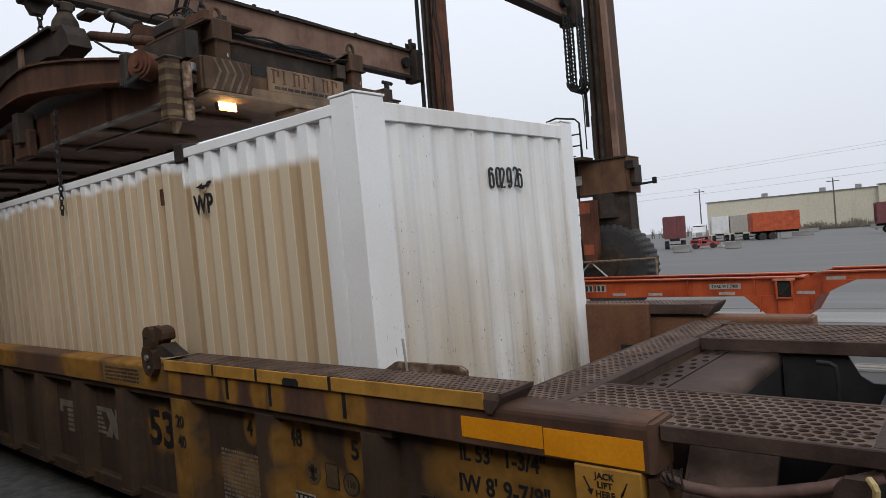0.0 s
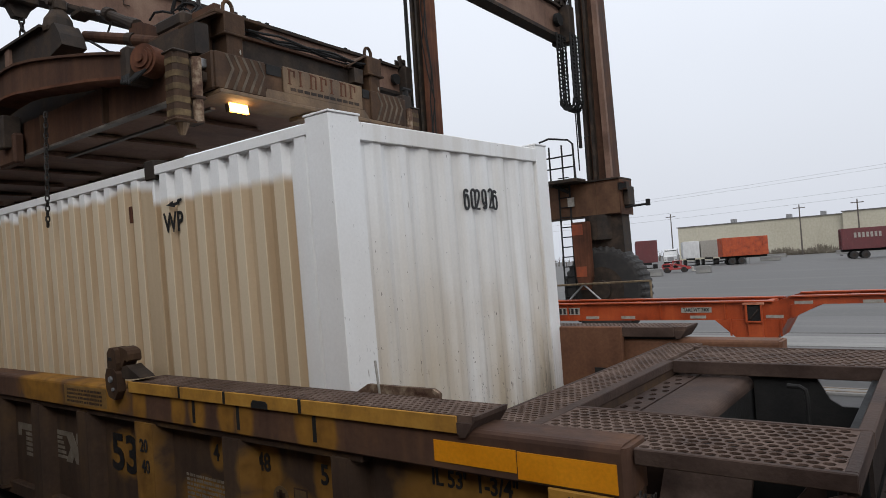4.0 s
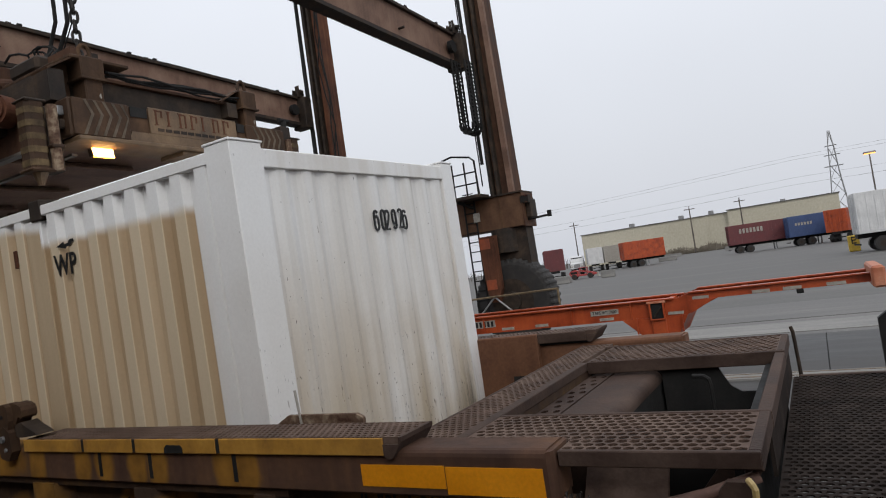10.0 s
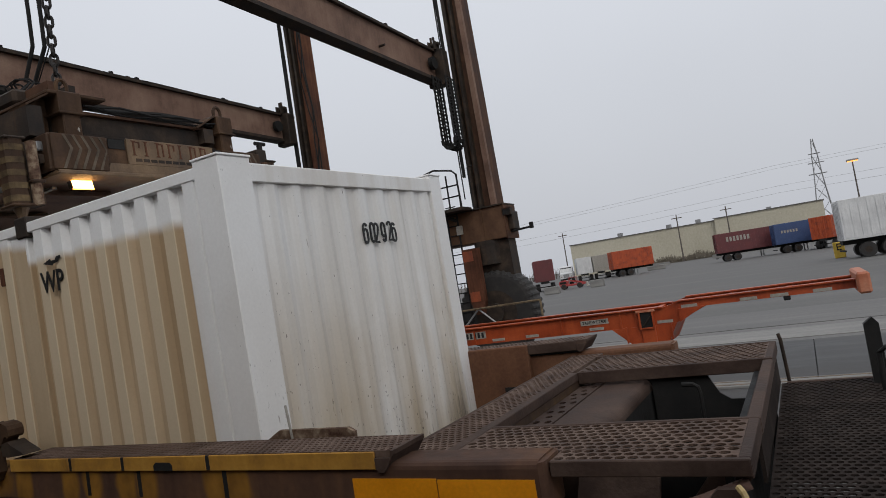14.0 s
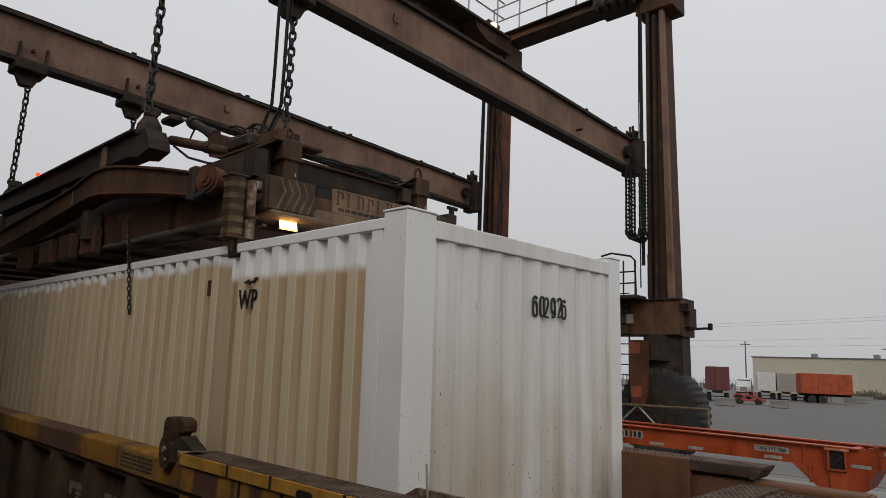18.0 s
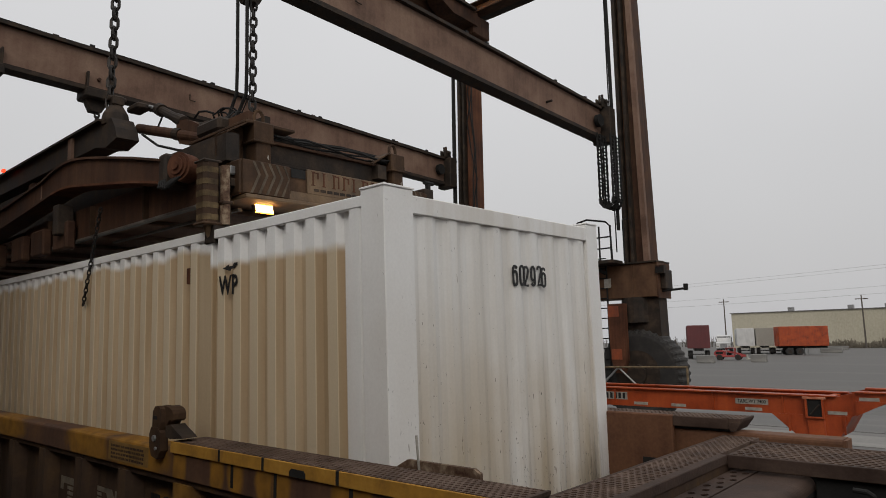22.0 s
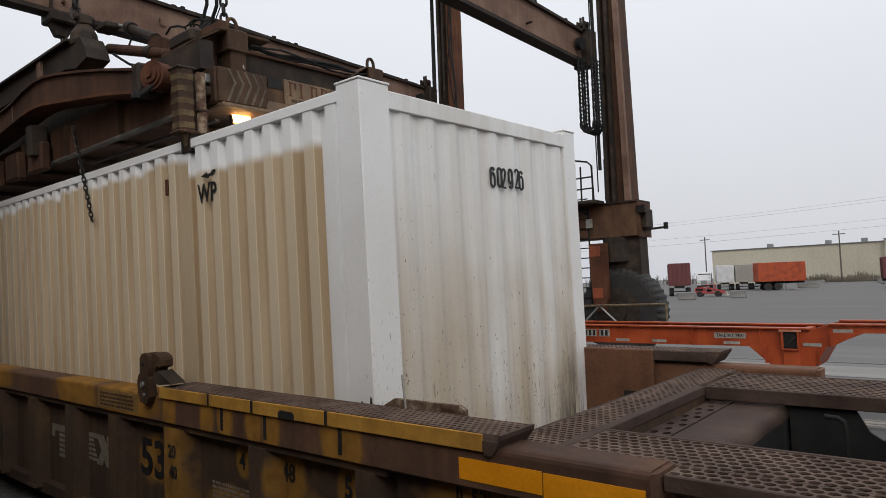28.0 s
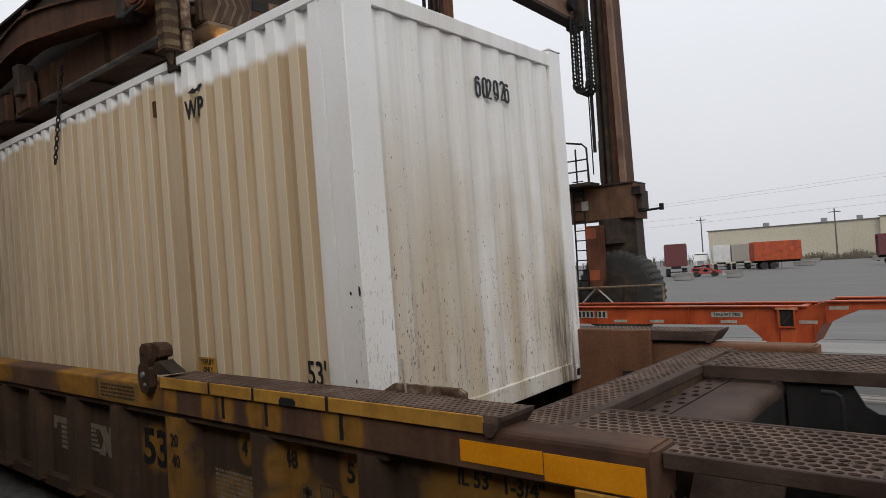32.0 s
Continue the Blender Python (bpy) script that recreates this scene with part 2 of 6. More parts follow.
NOTICE = surface("yellowed_notice", [(0.13, 0.072, 0.024), (0.20, 0.115, 0.036), (0.25, 0.15, 0.05)], 0.75, 0, 5, 50, 0.1, sheen=0.2)
SILL = surface("rust_brown_sill", [(0.045, 0.022, 0.012), (0.095, 0.049, 0.027), (0.145, 0.082, 0.047)], 0.75, 0, 1.0, 14, 0.15, 0.12, sheen=0.25)
PALE_YEL = surface("rubbed_pale_yellow", [(0.22, 0.15, 0.05), (0.36, 0.26, 0.10), (0.45, 0.34, 0.15)], 0.6, 0, 9, 50, 0.1)
POD_BAND = surface("worn_pod_band", [(0.030, 0.020, 0.012), (0.085, 0.058, 0.030), (0.165, 0.118, 0.062)], 0.75, 0, 7, 50, 0.25, 0.3, sheen=0.2)
CHEVRON = surface("grimy_chevron_paint", [(0.050, 0.038, 0.027), (0.098, 0.076, 0.055), (0.140, 0.112, 0.083)], 0.75, 0, 6, 50, 0.2, sheen=0.2)
SEAL = surface("worn_seal_print", [(0.05, 0.032, 0.016), (0.085, 0.052, 0.022), (0.12, 0.07, 0.026)], 0.8, 0, 12, 60, 0.1)
PIPE = surface("rusty_brake_pipe", [(0.065, 0.032, 0.023), (0.115, 0.062, 0.046), (0.16, 0.094, 0.072)], 0.75, 0, 6, 50, 0.2)
ORANGE = surface("chassis_orange_paint", [(0.18, 0.025, 0.005), (0.335, 0.050, 0.009), (0.42, 0.076, 0.014)], 0.5, 0, 2, 40, 0.08, 0.25)
FADED_ORANGE = surface("grimed_orange_patch", [(0.11, 0.026, 0.010), (0.21, 0.045, 0.013), (0.30, 0.065, 0.018)], 0.7, 0, 3, 40, 0.15, 0.3)
WORN_ORANGE = surface("sun_bleached_orange", [(0.30, 0.075, 0.03), (0.42, 0.15, 0.08), (0.50, 0.24, 0.15)], 0.65, 0, 4, 40, 0.1, 0.3)
WHITE_P = surface("white_vehicle_paint", [(0.45, 0.45, 0.45), (0.66, 0.66, 0.65)], 0.5, 0, 1, 20, 0.05, 0.4)
MAROON = surface("maroon_container_paint", [(0.09, 0.02, 0.022), (0.14, 0.034, 0.036)], 0.6, 0, 1, 20, 0.05, 0.3)
BLUE = surface("blue_container_paint", [(0.025, 0.05, 0.13), (0.04, 0.075, 0.18)], 0.55, 0, 1, 20, 0.05, 0.3)
RED = surface("red_tractor_paint", [(0.25, 0.03, 0.03), (0.36, 0.05, 0.045)], 0.45, 0, 2, 30, 0.05)
YELLOW = surface("barrier_yellow", [(0.45, 0.29, 0.03), (0.58, 0.39, 0.05)], 0.6, 0, 3, 30, 0.1)
ASPHALT = surface("damp_asphalt", [(0.078, 0.0745, 0.070), (0.105, 0.1015, 0.096), (0.143, 0.1375, 0.129)], 0.75, 0, 0.34, 7, 0.25, sheen=0.3, stretch=(0.16, 1.0, 1.0))
CONCRETE = surface("damp_concrete", [(0.15, 0.146, 0.138), (0.205, 0.199, 0.187), (0.265, 0.256, 0.238)], 0.76, 0, 1.4, 12, 0.2, sheen=0.25, stretch=(0.15, 1.0, 1.0))
CONC_DARK = surface("oil_dark_concrete", [(0.019, 0.018, 0.017), (0.036, 0.0345, 0.0325), (0.070, 0.067, 0.0625)], 0.56, 0, 1.0, 12, 0.2, sheen=0.35, stretch=(0.3, 1.0, 1.0))
CONC_MID = surface("worn_grey_concrete", [(0.092, 0.089, 0.085), (0.127, 0.123, 0.117), (0.178, 0.171, 0.162)], 0.72, 0, 1.1, 12, 0.2, sheen=0.3, stretch=(0.12, 1.0, 1.0))
BALLAST = surface("dark_ballast", [(0.03, 0.03, 0.03), (0.07, 0.067, 0.063), (0.11, 0.105, 0.10)], 0.9, 0, 9, 40, 0.9)
BUILDING = surface("beige_warehouse_wall", [(0.385, 0.352, 0.268), (0.445, 0.411, 0.32), (0.485, 0.452, 0.36)], 0.8, 0, 0.06, 2, 0.05, 0.4)
BRUSH = surface("dry_brush", [(0.14, 0.12, 0.095), (0.19, 0.165, 0.13), (0.24, 0.21, 0.17)], 0.9, 0, 0.3, 3, 0.1, sheen=0.1)
GREY_ST = surface("galvanised_steel", [(0.20, 0.20, 0.20), (0.30, 0.30, 0.30)], 0.5, 0.5, 3, 30, 0.1)
WOOD_P = surface("pole_wood", [(0.07, 0.06, 0.05), (0.12, 0.10, 0.085)], 0.85, 0, 2, 30, 0.2)
LAMP = glow("halogen_lens", (1.0, 0.52, 0.16), 13.0)
LAMP_HALO = glow("lamp_halo_glow", (1.0, 0.36, 0.045), 9.0)
SODIUM = glow("sodium_lens", (1.0, 0.36, 0.08), 2.4)
REDLIGHT = glow("red_lens", (1.0, 0.035, 0.006), 5.0)
MARKER = glow("small_red_lens", (1.0, 0.06, 0.02), 2.0)


# ---- building helpers ----
BASE = {}


def thing(name, x, y, z, label, category, group="", kind=""):
    ob = new(name)
    ob.location = (x, y, z)
    ob.empty_display_size = 0.1
    BASE[ob.name] = Vector((x, y, z))
    return tagged(ob, label, category, group, kind)


def part(name, bm, material, parent=None, label="", smooth=False, kind=""):
    """One bmesh as one mesh object under its thing; coordinates are given in the place's metres."""
    me = bpy.data.meshes.new(name)
    base = BASE.get(parent.name, Vector()) if parent else Vector()
    if base.length:
        bm.transform(Matrix.Translation(-base))
    bm.normal_update()
    bm.to_mesh(me)
    bm.free()
    me.materials.append(material)
    if smooth:
        for p in me.polygons:
            p.use_smooth = True
    ob = new(name, me)
    if parent:
        ob.parent = parent
        BASE[ob.name] = base
    return tagged(ob, label, kind=kind)


def B():
    return bmesh.new()


def box(bm, x0, x1, y0, y1, z0, z1, bev=0.0):
    tmp = bmesh.new() if bev else bm
    v = [tmp.verts.new((x, y, z)) for x in (x0, x1) for y in (y0, y1) for z in (z0, z1)]
    for f in ((0, 1, 3, 2), (4, 6, 7, 5), (0, 4, 5, 1), (2, 3, 7, 6), (0, 2, 6, 4), (1, 5, 7, 3)):
        tmp.faces.new([v[i] for i in f])
    if bev:
        bmesh.ops.bevel(tmp, geom=tmp.edges[:], offset=bev, segments=1, affect="EDGES")
        join(bm, tmp)
    return bm


def join(bm, tmp):
    me = bpy.data.meshes.new("tmp")
    tmp.to_mesh(me)
    tmp.free()
    bm.from_mesh(me)
    bpy.data.meshes.remove(me)


def prism(bm, pts, axis, a, b):
    """Extrudes a 2D outline along an axis from a to b. Outline coordinates are the two other axes in order."""
    def at(p, s):
        return {"x": (s, p[0], p[1]), "y": (p[0], s, p[1]), "z": (p[0], p[1], s)}[axis]
    lo = [bm.verts.new(at(p, a)) for p in pts]
    hi = [bm.verts.new(at(p, b)) for p in pts]
    bm.faces.new(lo)
    bm.faces.new(hi[::-1])
    k = len(pts)
    for i in range(k):
        bm.faces.new((lo[i], hi[i], hi[(i + 1) % k], lo[(i + 1) % k]))
    return bm


def rod(bm, p, q, r, seg=8, r2=None):
    p, q = Vector(p), Vector(q)
    d = q - p
    u = d.orthogonal().normalized()
    w = d.normalized().cross(u)
    r2 = r if r2 is None else r2
    ends = []
    for c, rad in ((p, r), (q, r2)):
        ends.append([bm.verts.new(c + (u * math.cos(i * math.tau / seg) + w * math.sin(i * math.tau / seg)) * rad) for i in range(seg)])
    for i in range(seg):
        j = (i + 1) % seg
        bm.faces.new((ends[0][i], ends[0][j], ends[1][j], ends[1][i]))
    bm.faces.new(ends[0][::-1])
    bm.faces.new(ends[1])
    return bm


def pipe(bm, pts, r, seg=8):
    """One bent tube through the points."""
    pts = [Vector(p) for p in pts]
    rings = []
    u = None
    for i, p in enumerate(pts):
        d = (pts[min(i + 1, len(pts) - 1)] - pts[max(i - 1, 0)]).normalized()
        u = d.orthogonal().normalized() if u is None else (u - d * u.dot(d)).normalized()
        w = d.cross(u)
        rings.append([bm.verts.new(p + (u * math.cos(k * math.tau / seg) + w * math.sin(k * math.tau / seg)) * r) for k in range(seg)])
    for p, q in zip(rings, rings[1:]):
        for k in range(seg):
            bm.faces.new((p[k], p[(k + 1) % seg], q[(k + 1) % seg], q[k]))
    bm.faces.new(rings[0][::-1])
    bm.faces.new(rings[-1])
    return bm


def beam(bm, p, q, wy, wz):
    """A square-edged bar from p to q, wy wide across and wz deep."""
    p, q = Vector(p), Vector(q)
    d = (q - p).normalized()
    side = d.cross(Vector((0, 0, 1)))
    side = side.normalized() if side.length > 1e-4 else Vector((1, 0, 0))
    up = side.cross(d)
    v = [bm.verts.new(c + side * s * wy / 2 + up * u * wz / 2) for c in (p, q) for s, u in ((-1, -1), (1, -1), (1, 1), (-1, 1))]
    for f in ((0, 1, 2, 3), (7, 6, 5, 4), (0, 4, 5, 1), (1, 5, 6, 2), (2, 6, 7, 3), (3, 7, 4, 0)):
        bm.faces.new([v[i] for i in f])
    return bm


def lettering(text, size, material, parent, m, name="lettering", sx=1.0, depth=0.0015, bold=0.012):
    """Painted letters, lying in the x-y plane of the pose m, centred."""
    cu = bpy.data.curves.new(name, "FONT")
    cu.body, cu.size, cu.extrude = text, size, depth
    cu.align_x, cu.align_y = "CENTER", "CENTER"
    cu.resolution_u = 3
    cu.offset = bold * size
    tmp = new("tmp", cu)
    me = bpy.data.meshes.new_from_object(tmp)
    bpy.data.objects.remove(tmp)
    bpy.data.curves.remove(cu)
    base = BASE.get(parent.name, Vector())
    me.transform(Matrix.Translation(-base) @ m @ Matrix.Diagonal((sx, 1, 1, 1)))
    whole = bmesh.new()
    whole.from_mesh(me)
    bpy.data.meshes.remove(me)
    left = set(whole.faces)
    while left:
        f0 = min(left, key=lambda f: f.index)
        island, todo = {f0}, [f0]
        while todo:
            for v in todo.pop().verts:
                for f in v.link_faces:
                    if f not in island:
                        island.add(f)
                        todo.append(f)
        left -= island
        seen = {}
        for f in sorted(island, key=lambda f: f.index):
            for v in f.verts:
                seen.setdefault(v, len(seen))
        piece = bpy.data.meshes.new(name)
        piece.from_pydata([v.co[:] for v in seen], [], [[seen[v] for v in f.verts] for f in sorted(island, key=lambda f: f.index)])
        piece.materials.append(material)
        new(name, piece).parent = parent
    whole.free()


def on_side(x, y, z):
    """A pose for letters on a face that looks towards -y."""
    return pose(x, y, z, 90, 0, 0)


def grating(name, x0, x1, y0, y1, z, parent, material, px=0.052, py=0.066, hole=0.36, thick=0.03, label=""):
    """A plate with staggered round holes that go through it."""
    nx, ny = max(1, round((x1 - x0) / px)), max(1, round((y1 - y0) / py))
    px, py = (x1 - x0) / nx, (y1 - y0) / ny
    v, f = [], []
    for j in range(ny):
        for i in range(-1, nx + 1):
            cx = x0 + (i + 0.5 + (0.5 if j % 2 else 0.0)) * px
            cy = y0 + (j + 0.5) * py
            a, b = max(x0, cx - px / 2), min(x1, cx + px / 2)
            if b - a < 1e-4:
                continue
            k = len(v)
            full = b - a > px * 0.9
            ring = [(a, cy - py / 2), (cx, cy - py / 2), (b, cy - py / 2), (b, cy), (b, cy + py / 2), (cx, cy + py / 2), (a, cy + py / 2), (a, cy)]
            if not full:
                v += [(a, cy - py / 2, z), (b, cy - py / 2, z), (b, cy + py / 2, z), (a, cy + py / 2, z)]
                f.append((k, k + 1, k + 2, k + 3))
                continue
            v += [(x, y, z) for x, y in ring]
            rx, ry = px * hole * 1.08, py * hole
            inner = [(cx + rx * c, cy + ry * s) for c, s in ((-.71, -.71), (0, -1), (.71, -.71), (1, 0), (.71, .71), (0, 1), (-.71, .71), (-1, 0))]
            v += [(x, y, z) for x, y in inner]
            v += [(x, y, z - thick * 0.25) for x, y in inner]
            for s in range(8):
                t = (s + 1) % 8
                f.append((k + s, k + t, k + 8 + t, k + 8 + s))
                f.append((k + 8 + s, k + 8 + t, k + 16 + t, k + 16 + s))
    k = len(v)
    v += [(x, y, zz) for x, y in ((x0, y0), (x1, y0), (x1, y1), (x0, y1)) for zz in (z, z - thick)]
    for s in range(4):
        t = (s + 1) % 4
        f.append((k + 2 * s, k + 2 * s + 1, k + 2 * t + 1, k + 2 * t))
    base = BASE.get(parent.name, Vector())
    me = bpy.data.meshes.new(name)
    me.from_pydata([(a - base.x, b - base.y, c - base.z) for a, b, c in v], [], f)
    tmp = bmesh.new()
    tmp.from_mesh(me)
    bmesh.ops.remove_doubles(tmp, verts=tmp.verts[:], dist=0.0002)
    tmp.to_mesh(me)
    tmp.free()
    me.materials.append(material)
    ob = new(name, me)
    ob.parent = parent
    return tagged(ob, label)


def chain(bm, p, q, link=0.13, r=0.016, wide=0.05):
    """A run of welded links from p to q."""
    p, q = Vector(p), Vector(q)
    d = (q - p).normalized()
    k = max(2, round((q - p).length / (link - 2 * r)))
    step = (q - p) / k
    for i in range(k):
        u = d.orthogonal().normalized()
        if i % 2:
            u = d.cross(u)
        c = p + step * (i + 0.5)
        hl, hw = link / 2 - wide * 0.5, wide / 2
        loop = [c + d * (hl + hw * math.sin(a)) + u * hw * math.cos(a) for a in (0, math.pi / 3, 2 * math.pi / 3, math.pi)]
        loop += [c - d * (hl + hw * math.sin(a)) - u * hw * math.cos(a) for a in (0, math.pi / 3, 2 * math.pi / 3, math.pi)]
        for a, b in zip(loop, loop[1:] + loop[:1]):
            rod(bm, a, b, r, 5)
    return bm


def disc(bm, c, axis, r, t, seg=24):
    a = Vector(axis).normalized() * t / 2
    return rod(bm, Vector(c) - a, Vector(c) + a, r, seg)


# ---- ground ----
def sheet(name, x0, x1, y0, y1, z, material, label, thick=0.0):
    bm = B()
    if thick:
        box(bm, x0, x1, y0, y1, z - thick, z)
    else:
        v = [bm.verts.new(p) for p in ((x0, y0, z), (x1, y0, z), (x1, y1, z), (x0, y1, z))]
        bm.faces.new(v)
    ob = part(name, bm, material)
    return tagged(ob, label, name.split("_")[0], kind="structure")


sheet("ground", -1500, 1500, -1500, 1500, -0.12, ASPHALT, "damp grey asphalt of the container yard")
sheet("track_bed", -60, 60, -1.6, 4.3, -0.08, BALLAST, "dark crushed stone bed under the rails", 0.03)
sheet("pavement_edge", -60, 60, 4.3, 7.36, 0.0, CONC_DARK, "dark oily concrete beside the track", 0.12)
sheet("pavement_kerb", -60, 60, 7.36, 7.76, 0.03, CONCRETE, "pale worn concrete kerb beside the track", 0.15)
sheet("pavement_line", -60, 60, 7.44, 7.50, 0.034, STRIPE_YEL, "faded yellow edge line", 0.02)
sheet("pavement_line_outer", -60, 60, 7.66, 7.71, 0.034, STRIPE_YEL, "faded yellow edge line", 0.02)
sheet("pavement_gutter", -60, 60, 7.76, 7.80, -0.02, BALLAST, "dirt-filled gutter joint", 0.1)
sheet("pavement_bed", -60, 60, 7.80, 11.62, -0.03, BALLAST, "dirt under the lane slabs", 0.05)
for k in range(21):
    x = -57.86 + k * 5.5
    sheet("pavement_slab", x, x + 5.485, 7.80, 11.60, 0.006, CONC_DARK, "dark damp concrete truck lane slab", 0.12)
sheet("pavement_joint", -60, 60, 11.62, 11.98, 0.0, CONC_MID, "grey worn joint strip", 0.1)
sheet("pavement_strip", -60, 60, 11.98, 13.6, 0.014, CONCRETE, "pale concrete runway strip", 0.12)
sheet("pavement_runway", -60, 60, 13.6, 14.2, 0.0, CONC_MID, "grey worn concrete crane runway", 0.12)
sheet("pavement_groove", -60, 60, 14.2, 14.36, -0.012, BALLAST, "dark wet joint strip", 0.1)
sheet("pavement_outer", -60, 60, 14.36, 18.2, 0.0, CONC_MID, "grey worn concrete beyond the runway", 0.12)
# unseen wall added to block sky light, higher at its left end
bm = box(B(), -30, 9, -6.2, -3.35, -0.1, 3.4)
box(bm, -30, -4.0, -6.2, -3.352, 3.402, 8.0)
tagged(part("shade_wall_near", bm, CRANE), "unseen wall added behind the camera to shade the near side", "wall", kind="structure")
for y in (0.58, 2.015):
    bm = B()
    prism(bm, [(y - 0.07, -0.08), (y + 0.07, -0.08), (y + 0.07, -0.065), (y + 0.01, -0.05), (y + 0.01, 0.03), (y + 0.036, 0.04), (y + 0.036, 0.075), (y - 0.036, 0.075), (y - 0.036, 0.04), (y - 0.01, 0.03), (y - 0.01, -0.05), (y - 0.07, -0.065)], "x", -40, 40)
    tagged(part("rail", bm, CHAINM), "rusted steel rail with a worn top", "rail", "rails of the track", "structure")


# ---- the lifted container ----
CX, CY, CZ, CH, LEAN = -8.085, 1.35, 0.095, 2.896, 1.8
CAR_LEAN = 0.4


def container_paint():
    m = bpy.data.materials.new("container_paint")
    m.use_nodes = True
    n, l = m.node_tree.nodes, m.node_tree.links
    b = n["Principled BSDF"]
    tc = n.new("ShaderNodeTexCoord")
    sep = n.new("ShaderNodeSeparateXYZ")
    l.new(tc.outputs["Object"], sep.inputs[0])

    def noise_tex(scale, detail, stretch=None):
        t = n.new("ShaderNodeTexNoise")
        t.inputs["Scale"].default_value, t.inputs["Detail"].default_value = scale, detail
        if stretch:
            mp = n.new("ShaderNodeMapping")
            mp.inputs["Scale"].default_value = stretch
            l.new(tc.outputs["Object"], mp.inputs["Vector"])
            l.new(mp.outputs[0], t.inputs["Vector"])
        else:
            l.new(tc.outputs["Object"], t.inputs["Vector"])
        return t.outputs["Fac"]

    def calc(op, a, b_=None, c=None):
        q = n.new("ShaderNodeMath")
        q.operation = op
        for i, val in enumerate((a, b_, c)):
            if val is None:
                continue
            if isinstance(val, (int, float)):
                q.inputs[i].default_value = val
            else:
                l.new(val, q.inputs[i])
        return q.outputs[0]

    def ramp(val, lo, hi):
        q = n.new("ShaderNodeMapRange")
        q.interpolation_type = "SMOOTHSTEP"
        q.inputs["From Min"].default_value, q.inputs["From Max"].default_value = lo, hi
        l.new(val, q.inputs["Value"])
        return q.outputs["Result"]

    def blend(fac, a, c):
        q = n.new("ShaderNodeMix")
        q.data_type = "RGBA"
        if isinstance(fac, (int, float)):
            q.inputs[0].default_value = fac
        else:
            l.new(fac, q.inputs[0])
        for i, val in ((6, a), (7, c)):
            if isinstance(val, tuple):
                q.inputs[i].default_value = (*val, 1)
            else:
                l.new(val, q.inputs[i])
        return q.outputs[2]

    x, z = sep.outputs["X"], sep.outputs["Z"]
    patch = noise_tex(1.1, 5)
    streak = noise_tex(1.0, 5, (3.5, 3.5, 0.3))
    fine = noise_tex(55, 3)
    white = blend(ramp(patch, 0.35, 0.7), (0.775, 0.78, 0.775), (0.71, 0.70, 0.68))
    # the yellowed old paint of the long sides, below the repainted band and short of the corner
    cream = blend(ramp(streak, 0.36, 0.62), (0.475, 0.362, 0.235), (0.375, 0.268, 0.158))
    top = calc("ADD", z, calc("MULTIPLY", patch, 0.22))
    top = calc("SUBTRACT", top, calc("MULTIPLY", calc("LESS_THAN", x, 6.1), calc("MULTIPLY_ADD", noise_tex(2.4, 4, (1, 1, 0.3)), 0.30, 0.0)))
    # fold shading put into the paint colour: proud crests paler, slopes and hollows browner
    crest_tone = ramp(calc("ABSOLUTE", sep.outputs["Y"]), 1.2815, 1.2865)
    cream = blend(calc("MULTIPLY", crest_tone, 0.66), cream, (0.66, 0.565, 0.415))
    below = ramp(top, 2.70, 2.62)
    inside = ramp(x, 7.668, 7.655)
    tan = calc("MULTIPLY", below, inside)
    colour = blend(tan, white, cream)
    sheet_in = calc("MULTIPLY", calc("MULTIPLY", ramp(sep.outputs["Y"], -1.06, -1.03), ramp(sep.outputs["Y"], 1.13, 1.10)), ramp(x, 7.99, 8.03))
    veil = noise_tex(1.0, 4, (7, 7, 0.22))
    colour = blend(calc("MULTIPLY", sheet_in, calc("MULTIPLY_ADD", ramp(veil, 0.62, 0.36), 0.30, 0.06)), colour, (0.50, 0.455, 0.385))
    # pale brown haze of old grime on the end, washed down in streaks
    end_zone = calc("MULTIPLY", ramp(z, 2.7, 0.9), ramp(calc("ADD", calc("ADD", streak, calc("MULTIPLY", patch, 0.35)), calc("MULTIPLY", ramp(sep.outputs["Y"], 0.15, -0.95), 0.17)), 0.46, 0.86))
    colour = blend(calc("MULTIPLY", calc("MULTIPLY", end_zone, 0.88), calc("MULTIPLY_ADD", sheet_in, 0.8, 0.2)), colour, (0.42, 0.34, 0.235))
    # flaked and splashed specks near the foot
    speck = noise_tex(60, 2, (1.25, 1.25, 0.42))
    low = ramp(z, 2.3, 0.3)
    lim = calc("MULTIPLY_ADD", low, -0.095, 0.762)
    lim = calc("MULTIPLY_ADD", patch, -0.06, calc("ADD", lim, 0.03))
    lim = calc("MULTIPLY_ADD", ramp(sep.outputs["Y"], -0.55, -1.0), -0.03, lim)
    hit_ = calc("GREATER_THAN", speck, lim)
    near_end = ramp(x, 7.99, 8.03)
    colour = blend(calc("MULTIPLY", calc("MULTIPLY", calc("MULTIPLY", hit_, near_end), calc("MULTIPLY_ADD", sheet_in, 0.6, 0.4)), 0.85), colour, (0.07, 0.06, 0.05))
    drip = noise_tex(26, 3, (1.6, 1.6, 0.22))
    dlim = calc("MULTIPLY_ADD", low, -0.10, calc("MULTIPLY_ADD", patch, -0.10, 0.80))
    colour = blend(calc("MULTIPLY", calc("MULTIPLY", ramp(calc("SUBTRACT", drip, dlim), 0.0, 0.05), near_end), 0.6), colour, (0.16, 0.12, 0.085))
    run = noise_tex(2.2, 4, (9, 9, 0.5))
